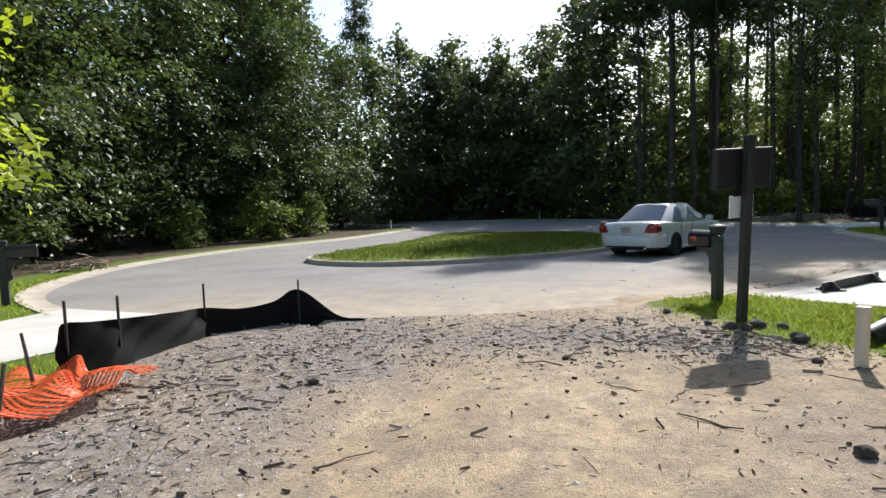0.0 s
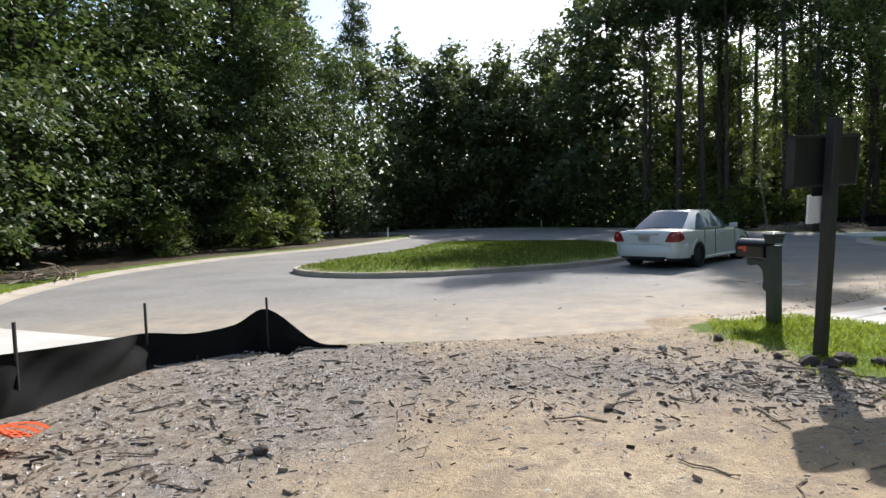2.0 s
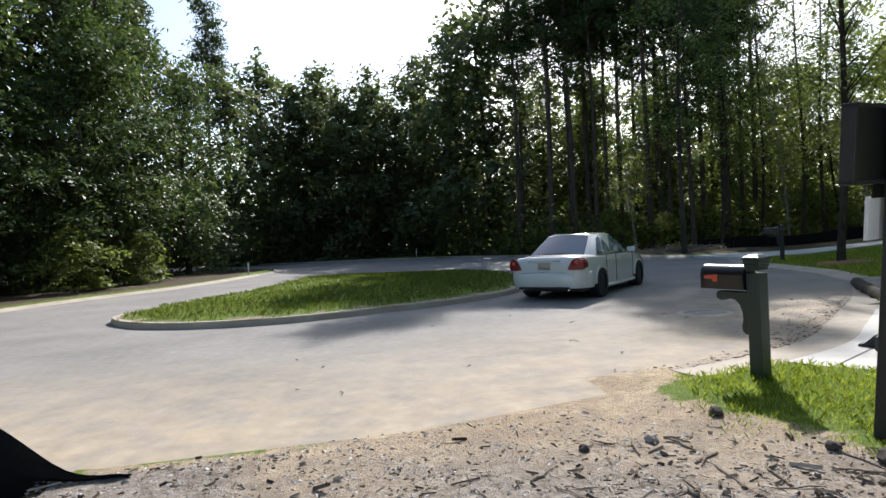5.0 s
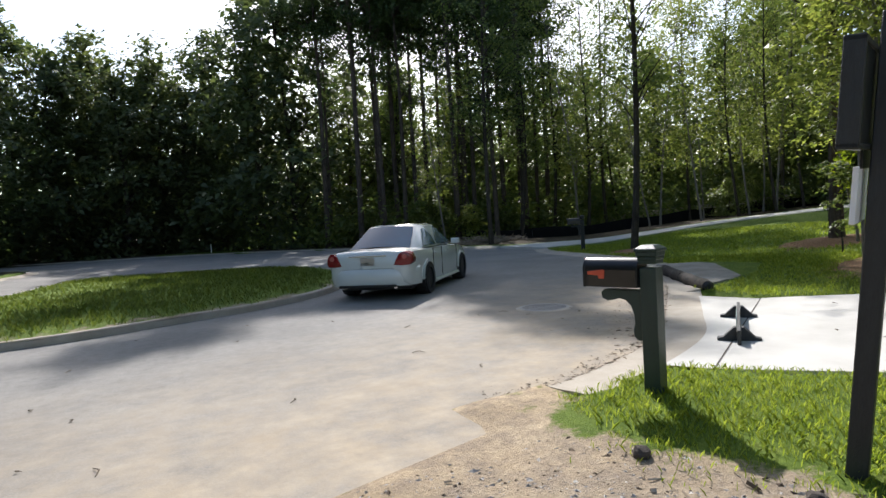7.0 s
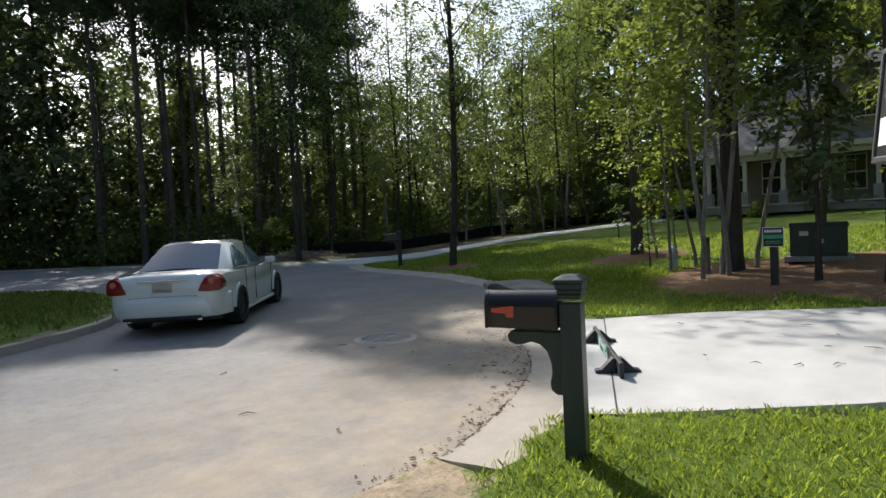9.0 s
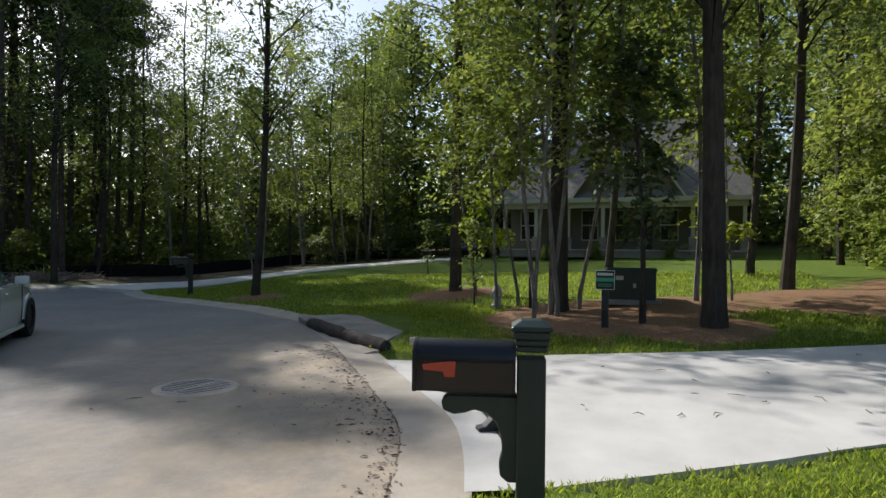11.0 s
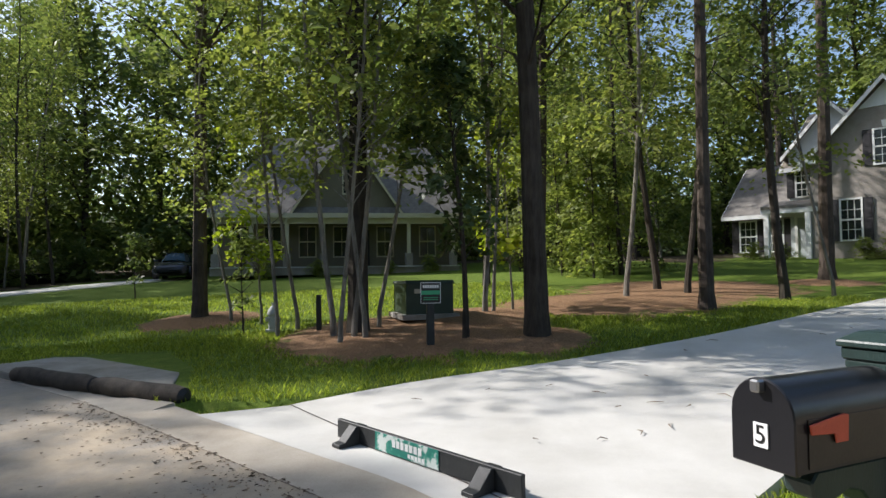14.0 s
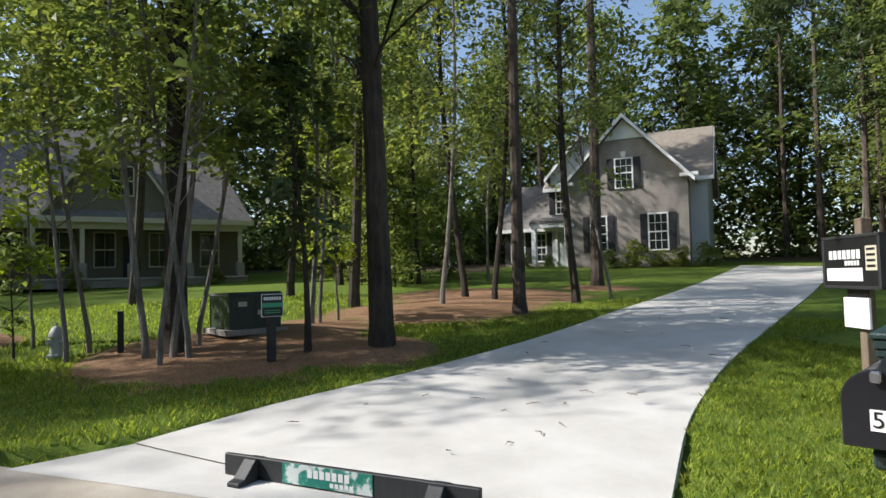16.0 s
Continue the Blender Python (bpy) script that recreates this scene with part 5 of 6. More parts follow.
    if flag:
        fl = [(x1 - 0.05, zs - 0.012), (x1 - 0.055, zs - 0.038), (x1 - 0.15, zs - 0.045), (x1 - 0.155, zs - 0.07), (x1 - 0.205, zs - 0.07), (x1 - 0.21, zs + 0.002), (x1 - 0.19, zs + 0.006)]
        part("flag", Shape().prism(fl, "y", w + 0.006, w + 0.012), RED_PLASTIC, mb, "faded red signal flag", bevel=0.002)
    return mb


mailbox(4.975, 9.16, 0.0, 108.7, "dark green mailbox post with a black box numbered 5", "5")
mailbox(16.78, 24.07, land_at(16.78, 24.07), 150, "dark mailbox on a square post by the road", None, BLACK_WOOD, 1.35, False)
mailbox(-7.7, 10.45, land_at(-7.7, 10.45), 30, "dark mailbox on a square post beside the concrete drive", None, BLACK_WOOD, 1.25, False)


def name_blocks(x, y, z, width, height, count, mat, parent):
    """A trade name drawn as a row of plain blocks."""
    w = width / count
    for k in range(count):
        part("print_block", Shape().box((x - width / 2 + w * (k + 0.5), y, z), (w * 0.74, 0.002, height)), mat, parent)


# ---- signs ----
def yard_sign(x, y, z, yaw, height, label, post_mat, lean=(0, 0)):
    """A black framed board on a square post; -y is its front."""
    lean_m = Vector((0, 0, 1)).rotation_difference(Vector((*lean, 1))).to_matrix().to_4x4()
    s = thing("yard_sign", Matrix.Translation((x, y, z)) @ lean_m @ pose(0, 0, 0, 0, 0, yaw), label, "sign", "builder's signs")
    part("post", Shape().box((0, 0, height / 2 - 0.1), (0.10, 0.10, height + 0.2)), post_mat, s, bevel=0.006)
    part("post_top", Shape().box((0, 0, height + 0.01), (0.10, 0.10, 0.03)), post_mat, s, bevel=0.006)
    zc = height - 0.38
    board = part("board", Shape().box((0, -0.10, zc), (0.84, 0.07, 0.47)), BLACK_PAINT, s, "black framed board", bevel=0.012, segments=2)
    for sx in (-0.405, 0.405):
        part("frame_rail", Shape().box((sx, -0.10, zc), (0.035, 0.09, 0.49)), BLACK_WOOD, s, bevel=0.005)
    for sz in (-0.235, 0.235):
        part("frame_rail", Shape().box((0, -0.10, zc + sz), (0.845, 0.09, 0.03)), BLACK_WOOD, s, bevel=0.005)
    name_blocks(-0.08, -0.138, zc + 0.07, 0.48, 0.083, 7, WHITE_PAINT, board)
    name_blocks(0.03, -0.138, zc - 0.01, 0.22, 0.043, 5, WHITE_PAINT, board)
    part("white_panel", Shape().box((-0.09, -0.137, zc - 0.115), (0.53, 0.004, 0.12)), WHITE_PAPER, board, "white strip on the board")
    part("notice", Shape().box((0.30, -0.137, zc + 0.03), (0.15, 0.004, 0.22)), CREAM_TRIM, board, "pale printed square")
    for k in range(4):
        part("print_bar", Shape().box((0.30, -0.1405, zc + 0.11 - 0.05 * k), (0.11, 0.003, 0.022)), BLACK_PAINT, board)
    paper = part("paper_box", Shape().box((0.0, -0.09, zc - 0.47), (0.36, 0.025, 0.28)), WHITE_PAPER, s, "white notice hung under the board", bevel=0.003)
    part("hanger", Shape().box((0.0, -0.075, zc - 0.28), (0.30, 0.01, 0.12)), BLACK_METAL, s)
    return s


yard_sign(4.63, 7.45, 0.05, 201.7, 2.33, "black builder's sign on a dark post with a white notice", BLACK_WOOD, (0.0, -0.10))
yard_sign(6.95, 5.72, 0.05, 151, 1.84, "black builder's sign with white lettering on a weathered post", GREY_WOOD)


def lot_sign(x, y, z, yaw):
    s = thing("lot_sign", pose(x, y, z, 0, 0, yaw), "small black and green lot sign on a black post", "sign")
    part("post", Shape().box((0, 0, 0.38), (0.11, 0.11, 0.95)), BLACK_WOOD, s, bevel=0.006)
    board = part("board", Shape().box((0, -0.062, 0.92), (0.29, 0.012, 0.30)), BLACK_PAINT, s, "black board", bevel=0.003)
    part("border", Shape().box((0, -0.060, 0.92), (0.305, 0.010, 0.315)), WHITE_PAPER, s, "thin white border")
    part("green_band", Shape().box((0, -0.0705, 0.925), (0.29, 0.004, 0.06)), SIGN_GREEN2, board, "green band")
    name_blocks(0, -0.0705, 1.015, 0.25, 0.045, 7, WHITE_PAINT, board)
    for zz in (0.85, 0.82):
        part("print_bar", Shape().box((0, -0.0705, zz), (0.22, 0.003, 0.012)), SIGN_GREEN2, board)


lot_sign(12.39, 10.05, 0.2, 275)


def barricade():
    """A fallen street sign: a long plank on two splayed feet."""
    a, b = Vector((8.58, 11.13)), Vector((6.935, 9.88))
    d = b - a
    L = d.length
    yaw = math.degrees(math.atan2(d.y, d.x))
    c = (a + b) / 2
    s = thing("sign_barricade", pose(c.x, c.y, 0.021, 0, 0, yaw), "low black plank on splayed feet with a worn green street sign", "barricade")
    part("plank", Shape().box((0, 0, 0.08), (L, 0.04, 0.155)), BLACK_WOOD, s, "black painted plank", bevel=0.006)
    for x in (-L * 0.5 + 0.28, L * 0.5 - 0.28):
        for sy in (-1, 1):
            part("foot", Shape().prism([(sy * 0.022, 0.0), (sy * 0.22, 0.0), (sy * 0.22, 0.03), (sy * 0.16, 0.04), (sy * 0.05, 0.15), (sy * 0.022, 0.15)], "x", x - 0.055, x + 0.055), BLACK_WOOD, s, "splayed black foot", bevel=0.004)
    face = part("street_sign", Shape().box((-0.10, -0.024, 0.082), (0.75, 0.006, 0.14)), SIGN_GREEN, s, "green sign face with flaking white paint", bevel=0.001)
    name_blocks(-0.08, -0.0285, 0.10, 0.36, 0.055, 7, WHITE_PAINT, face)
    name_blocks(0.03, -0.0285, 0.042, 0.20, 0.030, 5, WHITE_PAINT, face)


barricade()


# ---- storm drain, inlet slab, sediment socks ----
def drain(x, y):
    s = thing("storm_drain", pose(x, y, 0.0), "round cast iron storm grate in a pale concrete collar", "drain", kind="")
    ring = Shape()
    n = 40
    prof = [(0.38, 0.0), (0.38, 0.010), (0.42, 0.012), (0.46, 0.0)]
    ring.loft([[(math.cos(k * math.tau / n) * r, math.sin(k * math.tau / n) * r, z) for r, z in prof] for k in range(n + 1)], closed=False, caps=False)
    part("collar", ring, KERB_CONC, s, "pale concrete collar", smooth=True)
    # Solid near-black disc: the shade of the open pit as a colour.
    part("pit_shade_disc", Shape().tube([(0, 0, -0.02), (0, 0, 0.0045)], [0.40, 0.40], 32), PIT_SHADE, s)
    rim = Shape()
    prof = [(0.36, 0.005), (0.36, 0.013), (0.40, 0.013), (0.40, 0.005)]
    rim.loft([[(math.cos(k * math.tau / n) * r, math.sin(k * math.tau / n) * r, z) for r, z in prof] for k in range(n + 1)], caps=False)
    part("rim", rim, CAST_IRON, s)
    for k in range(-5, 6):
        xx = k * 0.065
        half = math.sqrt(0.37 ** 2 - xx ** 2)
        part("bar", Shape().box((xx, 0, 0.009), (0.032, 2 * half, 0.008)), CAST_IRON, s)
    part("bar", Shape().box((0, 0, 0.0085), (0.72, 0.04, 0.008)), CAST_IRON, s)


drain(7.21, 13.68)


def inlet():
    s = thing("storm_inlet", pose(0, 0, 0), "weathered concrete storm inlet slab beside the road", "storm inlet")
    o = [(10.55, 13.25), (12.05, 13.55), (13.5, 14.4), (13.7, 16.1), (12.9, 16.7), (12.0, 15.7)]
    part("slab", Shape().loft([[(x, y, -0.1) for x, y in o], [(x, y, 0.085 + 0.012 * (x - 10.5)) for x, y in o]]), SLAB_CONC, s, bevel=0.03, segments=2)
    for a, b in (((10.2, 12.95), (11.05, 14.25)), ((11.1, 14.3), (12.15, 15.8))):
        a, b = Vector((*a, 0.09)), Vector((*b, 0.10))
        pts = [a.lerp(b, k / 8) + Vector((0, 0, 0.012 * math.sin(k * 2.1))) for k in range(9)]
        r = [0.10] + [0.115 + 0.012 * math.sin(k * 1.7) for k in range(7)] + [0.10]
        t = thing("sediment_sock", pose(0, 0, 0), "dark dirt-stained sediment sock lying in the gutter", "sediment sock", "sediment socks")
        part("sleeve", Shape().tube(pts, r, 14), SOCK, t, smooth=True)
        part("tied_end", Shape().tube([a - (b - a).normalized() * 0.05, a], [0.05, 0.10], 12), BLACK_TRIM, t)


inlet()


# ---- silt fence, orange mesh, small things on the lot ----
def silt_fence():
    s = thing("silt_fence", pose(0, 0, 0), "sagging black silt fence on thin stakes", "fence")
    posts = [(-1.38, 8.35, 0.60), (-2.42, 7.5, 0.68), (-2.66, 5.95, 0.76), (-2.86, 5.38, 0.80)]
    for x, y, h in posts:
        zb = min(land_at(x, y), 0.05)
        part("stake", Shape().box((x, y, (h + zb) / 2), (0.024, 0.024, h - zb + 0.1)), BLACK_WOOD, s, "thin dark stake", bevel=0.003)
    line = [(-0.45, 8.25, 0.07), (-0.8, 8.28, 0.12), (-1.38, 8.37, 0.50), (-1.7, 8.15, 0.36), (-2.05, 7.8, 0.33), (-2.42, 7.5, 0.40), (-2.52, 7.0, 0.44), (-2.62, 6.4, 0.50), (-2.68, 5.95, 0.55), (-2.78, 5.65, 0.58), (-2.88, 5.36, 0.62), (-2.9, 5.32, 0.5)]
    sm = smooth_line([Vector(p) for p in line], 6)
    vs, fs, K = [], [], 8
    for i, p in enumerate(sm):
        base = land_at(p.x + 0.2, p.y) - 0.03
        if i > 30:
            base = min(base, 0.0) - 0.04 * (i - 30) / 30
        for k in range(K + 1):
            t = k / K
            fold = 0.035 * math.sin(i * 0.9 + k * 1.3) * math.sin(math.pi * t) + 0.05 * math.sin(i * 0.37 + 1) * math.sin(math.pi * t)
            vs.append((p.x + fold + 0.16 * (1 - t) ** 2, p.y + fold * 0.4, base + (p.z - base) * t))
    m = len(sm)
    for i in range(m - 1):
        for k in range(K):
            q = i * (K + 1) + k
            fs.append((q, q + 1, q + K + 2, q + K + 1))
    n = len(vs)
    vs += [(x + 0.004, y + 0.004, z) for x, y, z in vs]
    fs += [tuple(q + n for q in f[::-1]) for f in fs]
    part("fabric", Shape().add(vs, fs), SILT, s, "sagging black woven fabric", smooth=True)


silt_fence()


def orange_mesh():
    s = thing("safety_fence", pose(0, 0, 0), "collapsed orange plastic safety fence in a heap", "fence")
    sh = Shape()
    nu, nv = 34, 16

    def at(u, v):
        x = -3.25 + 1.55 * u * (0.75 + 0.25 * v) + 0.10 * math.sin(v * 9 + u * 3)
        y = 3.15 + 2.2 * v - 0.35 * u * v + 0.12 * math.sin(u * 11 + v * 4)
        zz = 0.10 + 0.10 * abs(math.sin(u * 7.3 + v * 5.1)) + 0.10 * max(0, 1 - abs(u - 0.35) * 3) * max(0, 1 - abs(v - 0.3) * 2.2) + 0.05 * math.sin(v * 23 + u * 9)
        return Vector((x, y, land_at(x, y) + zz * 0.9))
    P = [[at(i / nu, j / nv) for j in range(nv + 1)] for i in range(nu + 1)]
    for i in range(0, nu + 1):
        for j in range(nv):
            a, b = P[i][j], P[i][j + 1]
            sh.add([a + Vector((-0.012, 0, 0)), a + Vector((0.012, 0, 0.004)), b + Vector((0.012, 0, 0.004)), b + Vector((-0.012, 0, 0))], [(0, 1, 2, 3)])
    for j in range(0, nv * 2 + 1):
        for i in range(nu):
            jj = j / 2
            j0 = int(jj)
            f = jj - j0
            j1 = min(nv, j0 + 1)
            a, b = P[i][j0].lerp(P[i][j1], f), P[i + 1][j0].lerp(P[i + 1][j1], f)
            sh.add([a + Vector((0, -0.018, 0)), a + Vector((0, 0.018, 0.004)), b + Vector((0, 0.018, 0.004)), b + Vector((0, -0.018, 0))], [(0, 1, 2, 3)])
    ob = part("mesh", sh, ORANGE, s, "crumpled orange plastic mesh")
    part("stake", Shape().tube([(-2.55, 4.55, 0.0), (-2.95, 4.9, 0.62)], [0.018, 0.014], 6), BARK_DARK, s, "leaning dark stake")
    part("stake", Shape().tube([(-2.1, 3.5, 0.0), (-2.25, 3.85, 0.6)], [0.018, 0.014], 6), BARK_DARK, s, "leaning dark stake")


orange_mesh()


def lot_items():
    p = thing("pipe", pose(4.72, 5.15, land_at(4.72, 5.15), 0, 2, 0), "upright cream plastic pipe stub in the dirt", "pipe")
    part("tube", Shape().tube([(0, 0, -0.1), (0, 0, 0.50)], [0.057, 0.057], 20), PVC, p, smooth=True)
    part("cap", Shape().tube([(0, 0, 0.49), (0, 0, 0.535), (0, 0, 0.545)], [0.064, 0.064, 0.055], 20), PVC, p, smooth=True)
    b = thing("bucket", pose(5.6, 6.3, land_at(5.6, 6.3) + 0.09, 0, 80, 25), "black plastic drain pipe end lying in the grass", "pipe")
    sh = Shape()
    prof = [(0.11, -0.2), (0.13, 0.18), (0.145, 0.18), (0.145, 0.2), (0.12, 0.2), (0.10, -0.18)]
    sh.loft([[(math.cos(k * math.tau / 20) * r, math.sin(k * math.tau / 20) * r, z) for r, z in prof] for k in range(21)], caps=False)
    part("shell", sh, BLACK_TRIM, b, smooth=True)


lot_items()


def lump(name, x, y, r, mat, label, category, seed, flat=0.7, group=""):
    """A rough stone or clod of earth."""
    bm = bmesh.new()
    bmesh.ops.create_icosphere(bm, subdivisions=2, radius=r)
    for v in bm.verts:
        k = 1 + 0.35 * noise.noise(v.co * (2.2 / r) + Vector((seed, 0, seed * 2)))
        v.co = Vector((v.co.x * k, v.co.y * k, v.co.z * k * flat))
    me = bpy.data.meshes.new(name)
    bm.to_mesh(me)
    bm.free()
    me.materials.append(mat)
    ob = new(name, me)
    ob.matrix_basis = pose(x, y, land_at(x, y) + r * 0.35, 0, 0, seed * 40)
    return tagged(ob, label, category, group)


for i, (x, y, r) in enumerate(((3.55, 3.15, 0.06), (4.8, 6.35, 0.10), (4.45, 5.35, 0.05), (3.3, 4.3, 0.03), (0.55, 2.6, 0.04), (4.35, 7.1, 0.09), (4.5, 7.0, 0.08), (4.7, 7.15, 0.1), (4.95, 7.05, 0.07), (3.2, 7.9, 0.05), (2.7, 7.9, 0.04), (2.2, 5.9, 0.04), (-0.2, 4.9, 0.05), (3.95, 8.3, 0.06), (4.2, 7.4, 0.05))):
    lump("clod", x, y, r, STONE if i in (3, 9) else DARK_STONE, "rough clod of dark earth on the lot", "clod", i + 1, 0.75, "clods on the lot")


def scatter(n, seed, keep):
    g = np.random.default_rng(seed)
    out = []
    while len(out) < n:
        q = keep(g)
        if q is not None:
            out.append(q)
    return np.array(out), g


def gravel():
    """Loose gravel, chips and bark over the dirt, thickest in a band before the road."""
    def keep(g):
        x, y = g.uniform(-2.4, 5.3), g.uniform(0.6, 8.9)
        band = math.exp(-((y - 7.2) / 1.5) ** 2) * math.exp(-((x - 1.3) / 2.6) ** 2) + 0.55 * math.exp(-((y - 6.6) / 1.0) ** 2) * math.exp(-((x - 4.3) / 0.9) ** 2) + 0.6 * min(1, max(0, (0.5 - x) / 0.8)) + 0.03
        if g.uniform() > band:
            return None
        return x, y
    pts, g = scatter(44000, 3, keep)
    ok = inside(DIRT, pts[:, 0], pts[:, 1])
    pts = pts[ok]
    z = land(pts[:, 0], pts[:, 1])
    n = len(pts)
    s = g.gamma(2.0, 0.0042, n).clip(0.003, 0.024)
    octa = np.array([(1, 0, 0), (0, 1, 0), (-1, 0, 0), (0, -1, 0), (0.1, -0.1, 0.42), (0.3, 0.3, 0.38)], float)
    tri = np.array([(0, 1, 4), (1, 2, 5), (2, 3, 4), (3, 0, 4), (1, 5, 4), (2, 4, 5)])
    V = np.repeat(octa[None], n, 0) * (1 + 0.3 * g.normal(size=(n, 6, 1)))
    a = g.uniform(0, 6.28, n)
    st = g.uniform(0.5, 1.6, n)
    X = V[:, :, 0] * st[:, None]
    Y = V[:, :, 1]
    V2 = np.stack([X * np.cos(a)[:, None] - Y * np.sin(a)[:, None], X * np.sin(a)[:, None] + Y * np.cos(a)[:, None], V[:, :, 2]], -1) * s[:, None, None]
    V2 += np.stack([pts[:, 0], pts[:, 1], z - 0.002], -1)[:, None]
    for k, (mat, name) in enumerate(((GRAVEL, "gravel"), (CHIP, "bark_chips"))):
        pick = (np.arange(n) % 3 != 2) if k == 0 else (np.arange(n) % 3 == 2)
        co = V2[pick][:, tri].reshape(-1, 3)
        tagged(new(name, quads(name, co, mat, 3)), "loose grey gravel strewn over the dirt" if k == 0 else "dark bark chips and dry leaves strewn over the dirt", "gravel" if k == 0 else "bark chips", kind="stuff")


gravel()


def sticks():
    g = np.random.default_rng(11)
    spots = [(-1.75, 4.2, 0.5, 1.4, 26), (4.25, 6.5, 0.7, 0.6, 30), (3.2, 6.9, 0.6, 0.6, 14), (4.8, 5.8, 0.8, 0.6, 18), (2.5, 7.4, 0.5, 0.4, 5), (-0.6, 6.0, 0.9, 1.2, 16), (3.9, 2.6, 0.5, 0.8, 8), (1.6, 5.0, 1.4, 1.4, 10)]
    for cx, cy, sx, sy, n in spots:
        for i in range(n):
            x, y = cx + g.normal() * sx, cy + g.normal() * sy
            if not inside(DIRT, np.array(x), np.array(y)):
                continue
            L, r, a = g.uniform(0.1, 0.5), g.uniform(0.003, 0.010), g.uniform(0, 6.28)
            pts = []
            for k in range(5):
                t = (k / 4 - 0.5) * L
                px, py = x + math.cos(a) * t + g.normal() * 0.01, y + math.sin(a) * t + g.normal() * 0.01
                pts.append((px, py, land_at(px, py) + r * 0.8 + abs(g.normal()) * 0.006))
            tagged(part("stick", Shape().tube(pts, [r, r * 1.1, r, r * 0.85, r * 0.6], 5), STICK), "dry broken stick lying on the dirt", "stick", "sticks on the lot")


sticks()


def wood_debris():
    """Splinters, bark strips and twigs lying thick along the left edge and beside the sign."""
    g = np.random.default_rng(52)
    spots = [(-1.5, 4.2, 0.9, 1.7, 1500), (4.1, 6.4, 0.75, 0.45, 900), (2.6, 6.9, 1.2, 0.7, 500), (-0.2, 6.6, 1.0, 0.9, 600), (3.7, 3.2, 0.7, 0.9, 160), (1.2, 4.2, 1.6, 1.6, 160)]
    c = np.concatenate([np.stack([g.normal(cx, sx, n), g.normal(cy, sy, n)], -1) for cx, cy, sx, sy, n in spots])
    c = c[inside(DIRT, c[:, 0], c[:, 1])]
    n = len(c)
    L, w = g.gamma(2.2, 0.022, n).clip(0.015, 0.22), g.gamma(2.5, 0.0022, n).clip(0.002, 0.014)
    a = g.uniform(0, math.tau, n)
    d = np.stack([np.cos(a), np.sin(a)], -1)
    e = np.stack([-d[:, 1], d[:, 0]], -1)
    z = land(c[:, 0], c[:, 1])
    tilt = g.normal(size=n) * 0.12 * L
    def end(sign, side, up):
        p = c + d * (sign * L / 2)[:, None] + e * (side * w)[:, None]
        return np.concatenate([p, (z + 0.002 + up * w * 1.5 + np.maximum(0, sign * tilt))[:, None]], 1)
    A, B, C = end(-1, -1, 0), end(-1, 1, 0), end(-1, 0, 1)
    D, E, F = end(1, -0.6, 0), end(1, 0.6, 0), end(1, 0, 1)
    co = np.stack([A, D, F, C, B, C, F, E], 1).reshape(-1, 3)
    tagged(new("wood_debris", quads("wood_debris", co, SPLINTER)), "splinters, bark strips and twigs strewn over the dirt", "wood debris", kind="stuff")


wood_debris()


# ---- utility box, hydrant, bed stakes ----
def utility_box(x, y, yaw):
    z = land_at(x, y)
    s = thing("utility_box", pose(x, y, z, 0, 0, yaw), "dark green utility cabinet in the straw bed", "utility box")
    s.matrix_basis = s.matrix_basis @ Matrix.Diagonal((0.92, 0.92, 0.82, 1))
    part("pad", Shape().box((0, 0, 0.02), (1.3, 1.2, 0.12)), SLAB_CONC, s, bevel=0.01)
    part("body", Shape().box((0, 0, 0.42), (1.1, 1.0, 0.72)), UTIL_GREEN, s, bevel=0.02, segments=2)
    part("lid", Shape().loft([[(-0.58, -0.53, 0.76), (0.58, -0.53, 0.76), (0.58, 0.53, 0.76), (-0.58, 0.53, 0.76)], [(-0.54, -0.50, 0.85), (0.54, -0.50, 0.82), (0.54, 0.50, 0.82), (-0.54, 0.50, 0.85)]]), UTIL_GREEN, s, bevel=0.01)
    part("seam", Shape().box((-0.555, 0, 0.42), (0.006, 0.012, 0.66)), BLACK_TRIM, s)
    part("label_plate", Shape().box((-0.556, 0.25, 0.6), (0.006, 0.16, 0.1)), CREAM_TRIM, s, "small faded label")
    part("hasp", Shape().box((-0.565, -0.06, 0.42), (0.03, 0.06, 0.1)), CAST_IRON, s)


utility_box(15.0, 10.0, 12)


def hydrant(x, y):
    s = thing("hydrant", pose(x, y, land_at(x, y)), "small faded grey fire hydrant on the lawn", "hydrant")
    prof = [(0.0, 0.14), (0.05, 0.14), (0.06, 0.09), (0.30, 0.085), (0.33, 0.11), (0.36, 0.11), (0.42, 0.09), (0.48, 0.05), (0.50, 0.02)]
    part("barrel", Shape().tube([(0, 0, z) for z, r in prof], [r for z, r in prof], 16), HYDRANT, s, smooth=True)
    for a in (0, 120, 240):
        c, d = math.cos(radians(a)), math.sin(radians(a))
        part("outlet", Shape().tube([(c * 0.06, d * 0.06, 0.25), (c * 0.14, d * 0.14, 0.25)], [0.045, 0.045], 10), HYDRANT, s)
    part("nut", Shape().tube([(0, 0, 0.49), (0, 0, 0.55)], [0.022, 0.022], 6), HYDRANT, s)


hydrant(15.0, 12.85)
st = thing("stake", pose(14.6, 11.95, land_at(14.6, 11.95)), "short dark square stake in the straw bed", "stake")
part("shaft", Shape().box((0, 0, 0.3), (0.09, 0.09, 0.7)), BLACK_WOOD, st, bevel=0.005)


